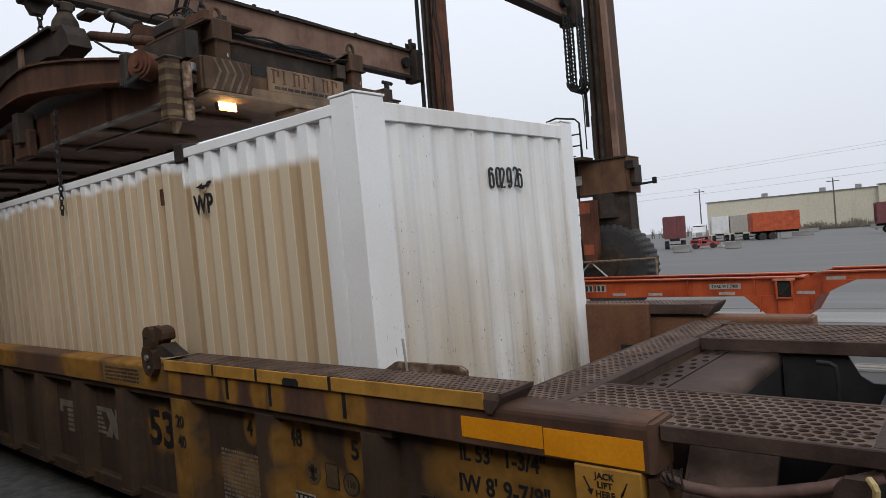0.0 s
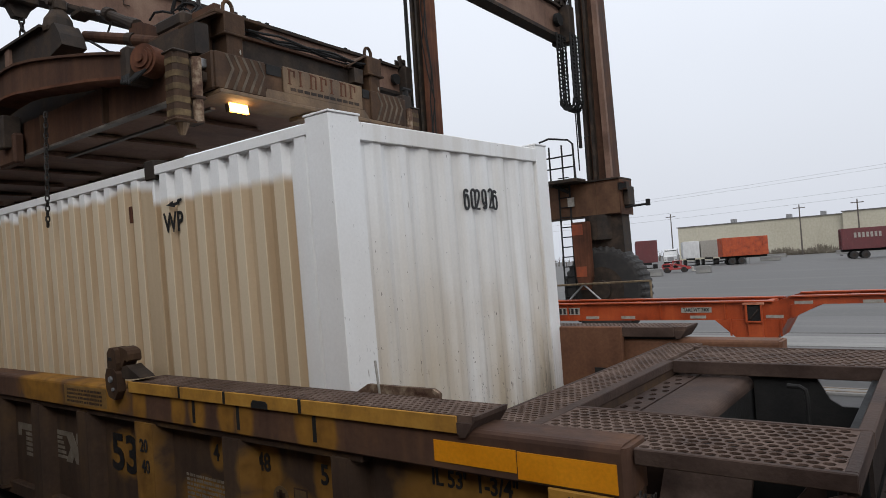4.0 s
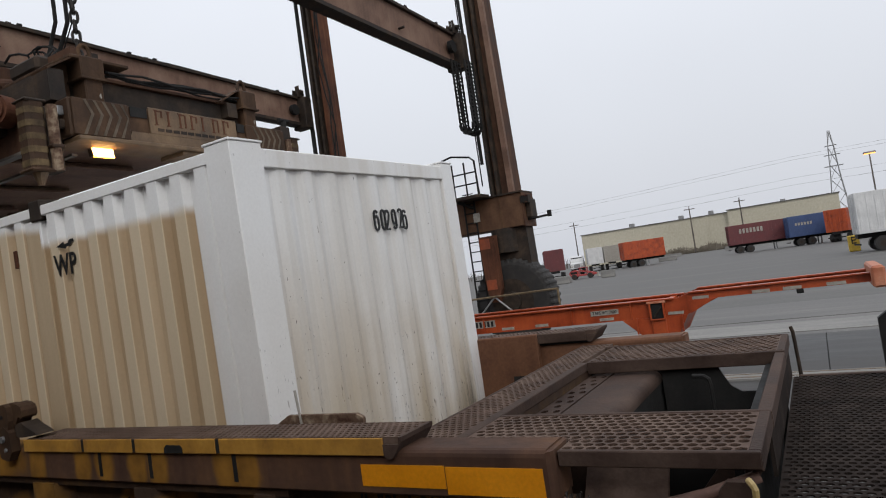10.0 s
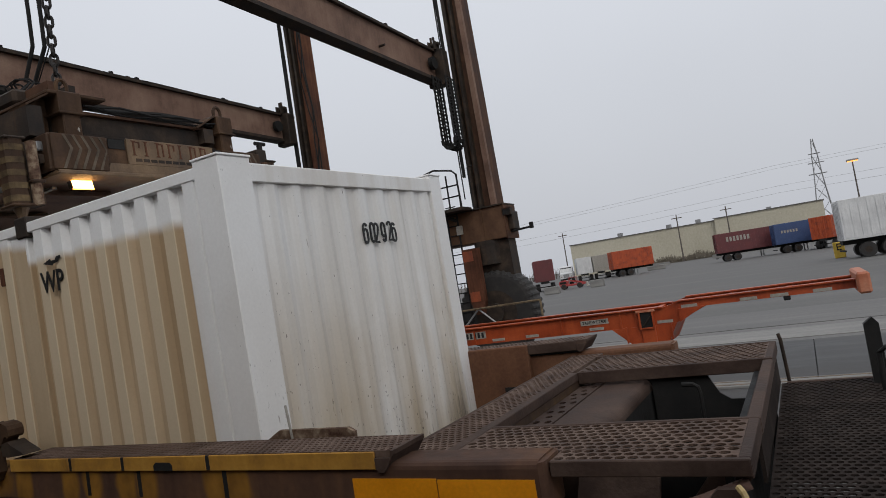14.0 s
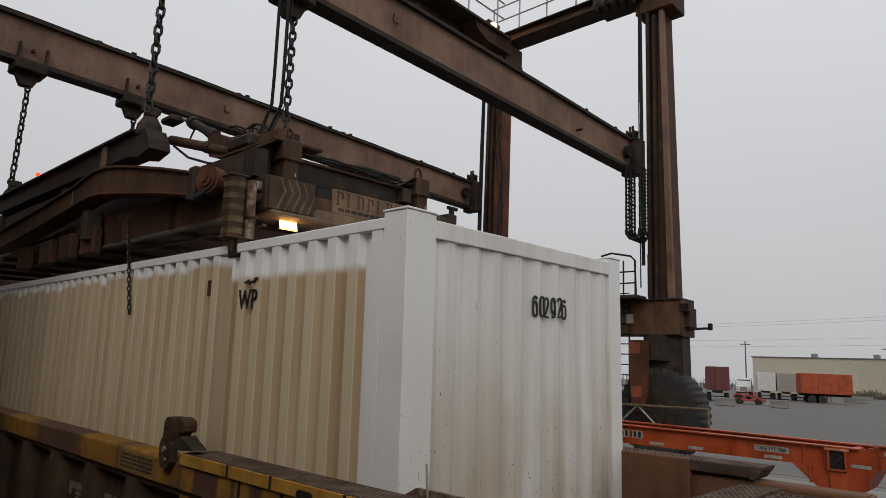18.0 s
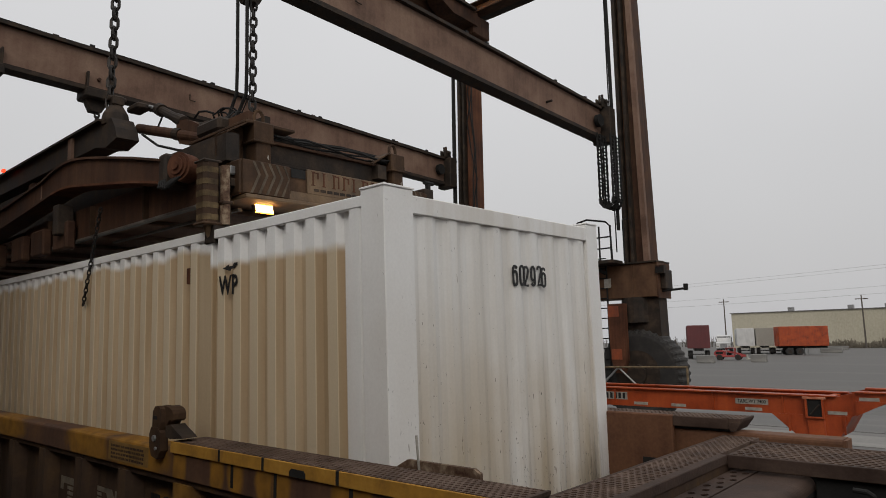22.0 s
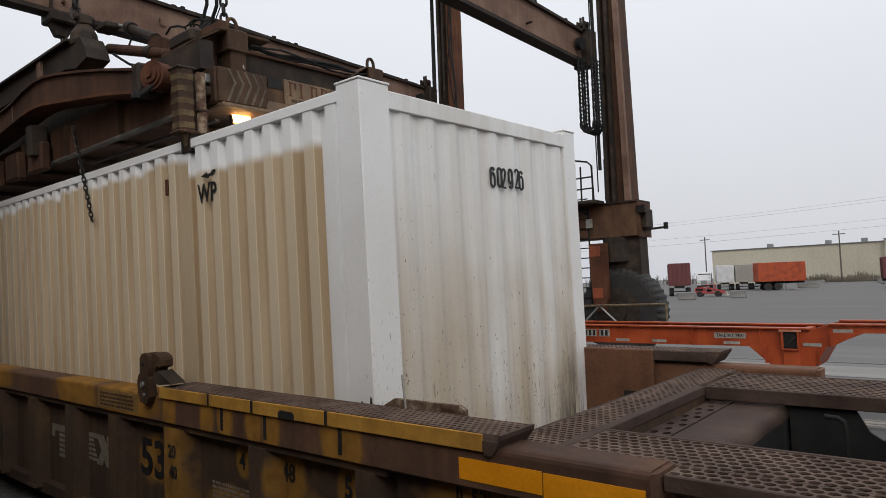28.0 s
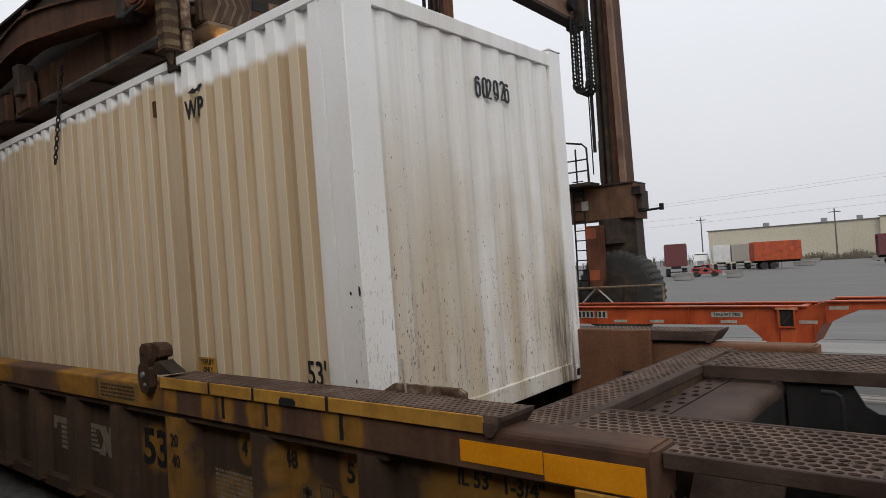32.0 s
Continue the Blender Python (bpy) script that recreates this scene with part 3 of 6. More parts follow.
    soot = calc("MULTIPLY", calc("MULTIPLY", ramp(z, 1.15, 0.2), ramp(calc("ADD", run, calc("MULTIPLY", ramp(sep.outputs["Y"], 0.70, 1.15), 0.24)), 0.62, 0.80)), near_end)
    colour = blend(calc("MULTIPLY", soot, 0.75), colour, (0.10, 0.09, 0.08))
    # black run beside the far corner post
    wob = calc("MULTIPLY_ADD", noise_tex(6.0, 4, (1, 1, 0.25)), 0.22, -0.11)
    band = ramp(calc("ABSOLUTE", calc("ADD", calc("SUBTRACT", sep.outputs["Y"], 1.02), wob)), 0.17, 0.02)
    band = calc("MULTIPLY", calc("MULTIPLY", band, ramp(z, 1.55, 0.25)), ramp(noise_tex(9.0, 4, (3, 3, 0.35)), 0.36, 0.60))
    colour = blend(calc("MULTIPLY", calc("MULTIPLY", band, near_end), 0.85), colour, (0.075, 0.068, 0.06))
    grain = n.new("ShaderNodeMapRange")
    grain.inputs["To Min"].default_value, grain.inputs["To Max"].default_value = 0.93, 1.05
    l.new(fine, grain.inputs["Value"])
    mul = n.new("ShaderNodeMix")
    mul.data_type, mul.blend_type = "RGBA", "MULTIPLY"
    mul.inputs[0].default_value = 1.0
    l.new(colour, mul.inputs[6])
    l.new(grain.outputs["Result"], mul.inputs[7])
    l.new(mul.outputs[2], b.inputs["Base Color"])
    b.inputs["Roughness"].default_value = 0.5
    b.inputs["Specular IOR Level"].default_value = 0.35
    bp = n.new("ShaderNodeBump")
    bp.inputs["Strength"].default_value, bp.inputs["Distance"].default_value = 0.12, 0.02
    l.new(patch, bp.inputs["Height"])
    l.new(bp.outputs[0], b.inputs["Normal"])
    return m


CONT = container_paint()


def corrugated(bm, pts, z0, z1, axis):
    """A folded sheet standing from z0 to z1 through the plan points."""
    lo = [bm.verts.new((p[0], p[1], z0)) for p in pts]
    hi = [bm.verts.new((p[0], p[1], z1)) for p in pts]
    for i in range(len(pts) - 1):
        bm.faces.new((lo[i], lo[i + 1], hi[i + 1], hi[i]))


def folds(a, b, out, inn, pitch):
    """Positions and depths of trapezoid folds between a and b."""
    k = max(1, round((b - a) / pitch))
    p = (b - a) / k
    rows = []
    for i in range(k):
        s = a + i * p
        rows += [(s, inn), (s + 0.32 * p, inn), (s + 0.45 * p, out), (s + 0.87 * p, out)]
    rows.append((b, inn))
    return rows


def shallow_folds(a, b, out, inn, pitch):
    """Like folds(), with long slopes and narrow crests."""
    k = max(1, round((b - a) / pitch))
    p = (b - a) / k
    rows = []
    for i in range(k):
        s = a + i * p
        rows += [(s, inn), (s + 0.24 * p, inn), (s + 0.48 * p, out), (s + 0.78 * p, out)]
    rows.append((b, inn))
    return rows


def stencil_digit(ch, y, z, wide, high, pen, x, parent):
    """A tall narrow painted digit on the container's end, drawn with a flat brush line."""
    w, h, up = wide / 2 - pen / 2, high / 2 - pen / 2, wide * 0.42
    arc = lambda cy, cz, a0, a1, k=7: [(cy + w * math.cos(radians(a0 + (a1 - a0) * i / k)), cz + up * math.sin(radians(a0 + (a1 - a0) * i / k))) for i in range(k + 1)]
    if ch == "0":
        line = arc(0, h - up, 0, 180) + arc(0, up - h, 180, 360)
        line.append(line[0])
    elif ch == "2":
        line = arc(0, h - up, 175, -10) + [(w * 0.5, 0.0), (-w * 0.9, -h), (w, -h)]
    else:
        line = arc(0, h - up, 25, 180) + arc(0, up - h, 180, 360) + arc(0, 0.004, 0, 150)
        if ch == "9":
            line = [(-p, -q) for p, q in line]
    dirs = [(Vector(q) - Vector(p)).normalized() for p, q in zip(line, line[1:])]
    front, back = [], []
    bm = B()
    for i, p in enumerate(line):
        d = (dirs[max(i - 1, 0)] + dirs[min(i, len(dirs) - 1)]).normalized()
        o = Vector((-d.y, d.x)) * pen / 2
        pair = [Vector(p) + o, Vector(p) - o]
        front.append([bm.verts.new((x + 0.003, y + q.x, z + q.y)) for q in pair])
        back.append([bm.verts.new((x - 0.003, y + q.x, z + q.y)) for q in pair])
    for i in range(len(line) - 1):
        (a, b), (c, d) = front[i], front[i + 1]
        (e, f), (g, k) = back[i], back[i + 1]
        for quad in ((b, d, c, a), (a, c, g, e), (d, b, f, k)):
            bm.faces.new(quad)
    part("stencil", bm, INK, parent)


def build_container():
    t = thing("shipping_container", CX, CY, CZ, "white corrugated steel shipping container with yellowed sides and grimy end", "container")
    x0, x1, y0, y1 = -16.16, -0.01, CY - 1.2955, CY + 1.2955
    z0, z1 = CZ, CZ + CH - 0.045
    for yo, d in ((y0, 1), (y1, -1)):
        segs = [(x0 + 0.16, -14.35), (-14.14, -2.16), (-1.962, -0.21)]
        for a, b in segs:
            bm = B()
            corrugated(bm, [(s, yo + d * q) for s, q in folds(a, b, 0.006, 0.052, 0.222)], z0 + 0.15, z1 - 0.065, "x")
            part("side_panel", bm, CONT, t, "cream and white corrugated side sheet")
    for xo, d in ((x1, -1), (x0, 1)):
        bm = B()
        corrugated(bm, [(xo + d * q, s) for s, q in shallow_folds(y0 + 0.25, y1 - 0.19, 0.014, 0.031, 0.245)], z0 + 0.14, z1 - 0.10, "y")
        part("end_panel", bm, CONT, t, "white corrugated end sheet with soot at the foot")
    bm = B()
    box(bm, x0 + 0.05, x1 - 0.05, y0 + 0.05, y1 - 0.05, z1 - 0.06, z1 - 0.03)
    part("roof", bm, CONT, t)
    for yo, d in ((y0, 1), (y1, -1)):
        ya, yb = sorted((yo, yo + d * 0.07))
        bm = box(B(), x0 + 0.17, x1 - 0.17, ya, yb, z1 - 0.072, z1, 0.006)
        part("top_rail", bm, CONT, t)
        bm = box(B(), x0 + 0.17, x1 - 0.17, ya, yb, z0, z0 + 0.155, 0.006)
        part("bottom_rail", bm, CONT, t)
    for xo, d in ((x1, -1), (x0, 1)):
        xa, xb = sorted((xo, xo + d * 0.08))
        bm = box(B(), xa, xb, y0 + 0.24, y1 - 0.18, z1 - 0.115, z1 + 0.0, 0.006)
        part("end_header", bm, CONT, t)
        bm = box(B(), xa, xb, y0 + 0.24, y1 - 0.18, z0, z0 + 0.145, 0.006)
        part("end_sill", bm, CONT, t)
        for ya, yb in ((y0 - 0.002, y0 + 0.25), (y1 - 0.19, y1 + 0.002)):
            xa, xb = sorted((xo + d * -0.002, xo + d * 0.205))
            part("corner_post", box(B(), xa, xb, ya, yb, z0 + 0.12, CZ + CH - 0.014, 0.006), CONT, t)
            part("corner_casting", box(B(), xa - 0.006, xb + 0.006, ya - 0.006, yb + 0.006, CZ + CH - 0.014, CZ + CH, 0.003), CONT, t)
            bm = box(B(), xa - 0.003, xb + 0.003, ya - 0.003, yb + 0.003, z0 - 0.01, z0 + 0.12, 0.008)
            part("corner_casting", bm, CONT, t)
            bm = box(B(), *(sorted((xo - d * 0.006, xo + d * 0.02))), (ya + yb) / 2 - 0.03, (ya + yb) / 2 + 0.03, z0 + 0.025, z0 + 0.085)
            part("casting_hole", bm, BLACK, t)
    for xm in (-1.98, -14.17):
        for yo, d in ((y0, 1), (y1, -1)):
            ya, yb = sorted((yo + d * 0.012, yo + d * 0.07))
            part("lift_post", box(B(), xm - 0.18, xm + 0.02, ya, yb, z0, z1 - 0.09, 0.006), CONT, t)
            ya, yb = sorted((yo - d * 0.006, yo + d * 0.16))
            part("lift_casting", box(B(), xm - 0.07, xm + 0.07, ya, yb, z1 - 0.10, CZ + CH, 0.008), CRANE_DARK, t, "dark greasy lifting fitting")
    # stencils
    yf = y0 - 0.002
    for ch, x in (("W", -1.745), ("P", -1.617)):
        lettering(ch, 0.205, INK, t, on_side(x, yf, 2.494), "stencil", 0.80, bold=0.016)
    bm = B()
    prism(bm, [(-1.78, 2.630), (-1.69, 2.655), (-1.69, 2.640), (-1.64, 2.640), (-1.62, 2.662), (-1.575, 2.662), (-1.575, 2.645), (-1.60, 2.640), (-1.615, 2.622), (-1.66, 2.618), (-1.67, 2.606), (-1.695, 2.610)], "y", yf - 0.002, yf)
    part("stencil_arrow", bm, INK, t)
    lettering("53'", 0.22, INK, t, on_side(-0.48, yf, 0.56), "stencil", 0.75)
    # paint knocked off the corner post
    for x, z, w, h in ((-0.035, 1.078, 0.009, 0.032), (-0.113, 1.068, 0.008, 0.012), (-0.116, 0.542, 0.006, 0.014), (-0.112, 0.985, 0.005, 0.006)):
        bm = prism(B(), [(x - w, z), (x - w * 0.5, z + h), (x + w * 0.6, z + h * 0.8), (x + w, z - h * 0.2), (x + w * 0.3, z - h), (x - w * 0.6, z - h * 0.7)], "y", y0 - 0.0045, y0 + 0.004)
        part("paint_chip", bm, INK, t)
    part("tie_slot", box(B(), -2.33, -2.29, yf - 0.001, yf + 0.03, 2.55, 2.68, 0.004), CRANE_RUST, t, "rusted lashing slot")
    xf = -0.008
    for k, (ch, y, dz) in enumerate((("6", 1.374, -0.004), ("0", 1.462, 0.0), ("2", 1.514, -0.004), ("9", 1.604, 0.0), ("2", 1.690, 0.006), ("6", 1.746, -0.006))):
        stencil_digit(ch, y, 2.495 + dz, 0.067, 0.158, 0.0185, xf - 0.009 + 0.0012 * k, t)
    part("placard", box(B(), -1.88, -1.64, yf - 0.003, yf, 0.49, 0.62), CAR_YELLOW, t, "worn amber placard")
    lettering("TOPLIFT", 0.058, INK, t, on_side(-1.76, yf - 0.0045, 0.585), "placard_letter", 0.85)
    lettering("ONLY", 0.058, INK, t, on_side(-1.755, yf - 0.0045, 0.525), "placard_letter", 0.85)
    return t


# ---- the well car ----
def build_car():
    t = thing("well_car", -2.0, 1.295, -0.0, "grimy brown and yellow rail well car with perforated deck walkways", "rail car")
    sill = 1.278
    x_l = -17.6
    # top chords
    for ya, yb in ((-0.285, -0.075), (2.665, 2.875)):
        bm = B()
        rr = [(ya + 0.03 - 0.03 * math.sin(q), sill - 0.03 + 0.03 * math.cos(q)) for q in (1.571, 1.05, 0.52, 0)] + [(yb - 0.03 + 0.03 * math.sin(q), sill - 0.03 + 0.03 * math.cos(q)) for q in (0, 0.52, 1.05, 1.571)]
        prism(bm, rr + [(yb, sill - 0.19), (yb - 0.01, sill - 0.20), (ya + 0.01, sill - 0.20), (ya, sill - 0.19)], "x", x_l, 1.725)
        prism(bm, [(1.725, ya), (1.742, ya + 0.012), (1.748, ya + 0.03), (1.748, yb - 0.03), (1.742, yb - 0.012), (1.725, yb)], "z", sill - 0.195, sill - 0.008)
        part("top_chord", bm, CHORD if ya < 0 else BOXBROWN, t, "yellow-brown steel chord with chipped paint" if ya < 0 else "dull brown steel chord")
    part("side_lip", box(B(), x_l, 0.34, -0.255, -0.09, 1.03, 1.10, 0.006), CAR_BROWN, t)
    # near side sheet and stakes
    part("side_sheet", box(B(), x_l, 1.75, -0.155, -0.125, 0.20, 1.09), CAR_SIDE, t, "dirty brown side sheet")
    part("side_sheet", box(B(), x_l, 1.75, 2.715, 2.745, 0.20, 1.07), CAR_BROWN, t, "dirty brown side sheet")
    part("bottom_sill", box(B(), x_l, 0.3, -0.22, -0.10, 0.14, 0.26, 0.01), CAR_BROWN, t)
    for x, half in ((0.19, 0.060), (-0.75, 0.082), (-1.76, 0.122), (-2.70, 0.085), (-3.58, 0.085), (-4.48, 0.085), (-5.38, 0.085), (-6.28, 0.085), (-7.18, 0.085), (-8.08, 0.085), (-8.98, 0.085), (-9.88, 0.085), (-10.8, 0.085), (-11.7, 0.085), (-12.6, 0.085)):
        bm = prism(B(), [(x - half - 0.04, -0.155), (x - half, -0.275), (x + half, -0.275), (x + half + 0.04, -0.155)], "z", 0.22, 1.045)
        part("side_stake", bm, CAR_SIDE, t)
        part("stake_foot", prism(B(), [(x - half - 0.06, -0.16), (x - half - 0.01, -0.29), (x + half + 0.01, -0.29), (x + half + 0.06, -0.16)], "z", 0.20, 0.23), CAR_BROWN, t)
    for x in (-1.103, -0.638, 0.032):
        part("chord_gap", box(B(), x - 0.014, x + 0.014, -0.288, -0.284, 1.11, 1.26), BLACK, t)
    part("board_slot", prism(B(), [(-0.475, 1.258), (-0.475, 1.285), (-0.455, 1.302), (-0.345, 1.300), (-0.328, 1.285), (-0.328, 1.258)], "y", -0.309, -0.304), BLACK, t)
    part("notice_plate", box(B(), -2.95, -2.25, -0.2865, -0.285, 1.105, 1.25), NOTICE, t, "yellowed notice with unreadable print")
    # reflective tape
    part("reflective_tape", box(B(), 0.837, 1.268, -0.289, -0.285, 1.117, 1.212), TAPE, t, "amber reflective tape")
    part("reflective_tape", box(B(), 1.274, 1.706, -0.289, -0.285, 1.095, 1.208), TAPE, t, "amber reflective tape")
    # raised running board
    for ya, yb, mat_y, up in ((-0.305, -0.04, -0.305, 0.0), (2.63, 2.92, 2.63, 0.045)):
        grating("running_board", -1.86, 1.07, ya + (0.014 if ya < 0 else 0.0), yb - (0.0 if ya < 0 else 0.014), 1.335 + up, t, GRATE, 0.037, 0.034, 0.33, label="worn perforated running board")
        for xa, xb in ((-1.88, -1.25), (-1.222, -0.76), (-0.732, -0.074), (-0.046, 0.985)):
            ys = sorted((mat_y, mat_y + (0.012 if ya < 0 else -0.012)))
            part("board_edge", box(B(), xa, xb, ys[0], ys[1], 1.255 + up, 1.332 + up, 0.003), CAR_YELLOW if ya < 0 else DECK, t, "chipped yellow edge strip" if ya < 0 else "brown edge strip")
        for x in (-1.236, -0.746, -0.060):
            part("edge_gap", box(B(), x - 0.014, x + 0.014, *sorted((mat_y + 0.003 * (1 if ya < 0 else -1), mat_y + 0.012 * (1 if ya < 0 else -1))), 1.258 + up, 1.330 + up), BLACK, t)
        part("board_support", box(B(), -1.86, 1.0, ya + 0.03, yb - 0.03, sill, 1.305 + up), BLACK, t)
        part("board_end", prism(B(), [(0.985, 1.262 + up), (1.0, 1.240 + up), (1.03, 1.244 + up), (1.085, 1.318 + up), (1.088, 1.337 + up), (1.072, 1.337 + up), (1.068, 1.304 + up), (0.985, 1.304 + up)], "y", ya, yb), DECK, t)
    # deck walkways at the end of the well
    dz = 1.257
    grating("deck_walkway", 0.965, 1.20, -0.072, 2.62, dz, t, GRATE, 0.038, 0.039, 0.38, 0.05, label="perforated steel cross walkway")
    part("walkway_edge", box(B(), 1.20, 1.258, -0.072, 1.74, dz - 0.05, dz + 0.006, 0.004), DECK, t)
    part("walkway_edge", box(B(), 0.945, 0.965, -0.072, 2.62, dz - 0.09, dz + 0.003, 0.004), DECK, t)
    part("walkway_edge", box(B(), 0.965, 1.75, -0.086, -0.072, 1.24, dz + 0.001, 0.003), DECK, t)
    grating("deck_walkway", 1.258, 2.43, -0.072, 0.315, dz + 0.002, t, GRATE, 0.049, 0.047, 0.41, label="perforated steel side walkway")
    grating("deck_walkway", 1.755, 2.43, -0.213, -0.076, dz + 0.002, t, GRATE, 0.049, 0.047, 0.41, label="perforated steel side walkway")
    part("walkway_edge", box(B(), 1.755, 2.47, -0.24, -0.213, dz - 0.055, dz + 0.006, 0.004), DECK, t)
    part("walkway_edge", box(B(), 1.255, 2.47, 0.315, 0.342, dz - 0.07, dz + 0.006, 0.004), DECK, t)
    part("walkway_edge", box(B(), 2.43, 2.47, -0.213, 0.315, dz - 0.07, dz + 0.006, 0.004), DECK, t)
    grating("deck_walkway", 1.258, 2.43, 1.77, 2.40, dz + 0.002, t, GRATE, 0.049, 0.055, 0.40, label="perforated steel side walkway")
    part("walkway_edge", box(B(), 1.255, 2.47, 1.74, 1.77, dz - 0.075, dz + 0.006, 0.004), DECK, t)
    part("walkway_edge", box(B(), 1.20, 2.47, 2.40, 2.42, dz - 0.07, dz + 0.006, 0.004), DECK, t)
    part("walkway_edge", box(B(), 2.43, 2.47, 1.77, 2.40, dz - 0.07, dz + 0.006, 0.004), DECK, t)
    part("end_crossbar", box(B(), 2.415, 2.472, 0.342, 1.738, dz - 0.075, dz - 0.002, 0.006), DECK, t)
    part("end_skirt", box(B(), 2.44, 2.456, 0.36, 2.40, 0.98, dz - 0.076), GRATE_DARK, t)
    # black sheet in place of the shade at the pit's end
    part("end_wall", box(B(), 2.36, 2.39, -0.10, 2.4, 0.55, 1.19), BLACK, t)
    # inside the opening: holed shear plate, sloping hood, pit lined black in place of shade
    grating("shear_plate", 1.262, 1.402, 0.27, 1.89, 1.165, t, DECK, 0.086, 0.112, 0.27, label="brown plate with round drain holes")
    part("hood_lip", box(B(), 1.402, 1.412, 0.27, 1.89, 1.13, 1.15), BLACK, t)
    curve = [(1.650 + 0.06 * math.sin(k * math.pi / 16), 1.102 + 0.06 * math.cos(k * math.pi / 16)) for k in range(9)]
    bm = prism(B(), [(1.412, 1.14), (1.412, 1.162)] + curve + [(1.710, 1.085), (1.69, 1.085), (1.62, 1.14)], "y", 0.27, 1.89)
    part("hood", bm, DECK, t, "smooth brown hood over the draft gear")
    # black face paints the shade where the hood drops away
    part("hood_shade_face", box(B(), 1.685, 1.705, 0.27, 1.89, 0.66, 1.085), BLACK, t, "black front of the hood, shade put into its colour")
    # the black sheets here are added to paint the pit's shade
    part("pit_shade_back", box(B(), 1.25, 1.73, 1.892, 1.91, 0.66, 1.22), BLACK, t)
    part("pit_shade_floor", box(B(), 0.3, 2.46, -0.05, 2.6, 0.62, 0.66), BLACK, t)
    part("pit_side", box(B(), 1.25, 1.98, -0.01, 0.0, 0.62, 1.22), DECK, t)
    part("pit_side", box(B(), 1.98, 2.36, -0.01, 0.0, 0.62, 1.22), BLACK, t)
    part("sill_gusset", prism(B(), [(1.92, 0.66), (2.12, 0.66), (2.46, 1.16), (2.34, 1.20)], "y", -0.06, -0.03), DECK, t)
    part("sill_slope", prism(B(), [(-0.02, 1.15), (-0.04, 1.16), (-0.25, 0.90), (-0.25, 0.70), (-0.23, 0.70), (-0.23, 0.88)], "x", 1.80, 2.12), GRATE, t, "grey-brown sloping plate under the walkway")
    # dark sheet added for the shade below the side walkway
    part("sill_floor", box(B(), 1.72, 2.9, -0.32, -0.05, 0.50, 0.54), CRANE_DARK, t)
    part("pit_wall", box(B(), 1.22, 1.25, -0.02, 2.6, 0.66, 1.245), CAR_BROWN, t)
    # far black sheet, also painted shade
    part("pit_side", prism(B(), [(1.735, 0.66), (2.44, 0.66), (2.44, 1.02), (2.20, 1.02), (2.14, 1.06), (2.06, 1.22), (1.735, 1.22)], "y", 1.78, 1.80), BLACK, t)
    part("well_bulkhead", box(B(), 0.10, 0.16, -0.06, 2.65, 0.05, 0.80), CAR_BROWN, t)
    part("well_shelf", box(B(), 0.16, 0.96, -0.06, 2.62, 0.74, 0.80), CAR_BROWN, t)
    part("well_floor", box(B(), x_l, 0.1, 0.0, 2.6, 0.0, 0.04), BLACK, t)
    # end side panels with stencils
    part("end_panel", box(B(), 0.36, 1.42, -0.20, -0.17, 0.35, 1.07, 0.004), CAR_SIDE, t, "brown end side panel with worn stencils")
    part("jack_plate", box(B(), 1.405, 1.69, -0.29, -0.17, 0.40, 1.082, 0.006), CAR_YELLOW, t, "yellow jacking pad plate")
    part("jack_pad", box(B(), 1.47, 1.66, -0.335, -0.29, 0.76, 0.955, 0.012), CAR_YELLOW, t)
    part("end_web", prism(B(), [(1.71, 0.45), (1.95, 0.45), (1.77, 1.06), (1.71, 1.06)], "y", -0.27, -0.13), CAR_BROWN, t)
    # guide latch
    bm = prism(B(), [(-2.129, 1.279), (-2.094, 1.217), (-2.010, 1.200), (-1.961, 1.261), (-1.968, 1.385), (-2.010, 1.420), (-2.108, 1.420), (-2.136, 1.367)], "y", -0.34, -0.28)
    lt = part("latch", bm, SPREADER, t, "rusty cast steel container guide latch")
    bm = prism(B(), [(-2.105, 1.402), (-1.99, 1.402), (-1.975, 1.46), (-1.985, 1.55), (-2.02, 1.572), (-2.07, 1.565), (-2.105, 1.53)], "y", -0.335, -0.24)
    part("jaw", bm, SPREADER, lt)
    bm = prism(B(), [(-2.03, 1.40), (-1.96, 1.43), (-1.925, 1.475), (-1.905, 1.482), (-1.895, 1.465), (-1.872, 1.48), (-1.872, 1.52), (-1.885, 1.545), (-1.93, 1.562), (-1.98, 1.57), (-2.03, 1.565)], "y", -0.30, -0.20)
    part("jaw_hook", bm, SPREADER, lt)
    bm = prism(B(), [(-2.0, 1.355), (-1.96, 1.43), (-1.90, 1.445), (-1.84, 1.415), (-1.74, 1.375), (-1.72, 1.36), (-1.90, 1.345)], "y", -0.30, -0.19)
    part("wedge", bm, CRANE_DARK, lt)
    part("latch_pin", rod(B(), (-2.045, -0.355, 1.345), (-2.045, -0.30, 1.345), 0.022, 8), GREY_ST, lt)
    part("latch_pin", rod(B(), (-2.02, -0.352, 1.275), (-2.02, -0.30, 1.275), 0.012, 8), GREY_ST, lt)
    part("latch_slot", box(B(), -2.085, -2.035, -0.339, -0.33, 1.475, 1.50), BLACK, lt)
    # lug plate and stick behind the running board
    bm = prism(B(), [(0.02, 1.18), (0.02, 1.30), (0.14, 1.365), (0.60, 1.365), (0.64, 1.345), (0.64, 1.18)], "y", 0.02, 0.045)
    part("lug_plate", bm, FLAKED, t, "rust-flaked lug plate")
    part("marker_rod", rod(B(), (0.25, 0.01, 1.20), (0.22, 0.01, 1.50), 0.007, 6), STICKER, t)
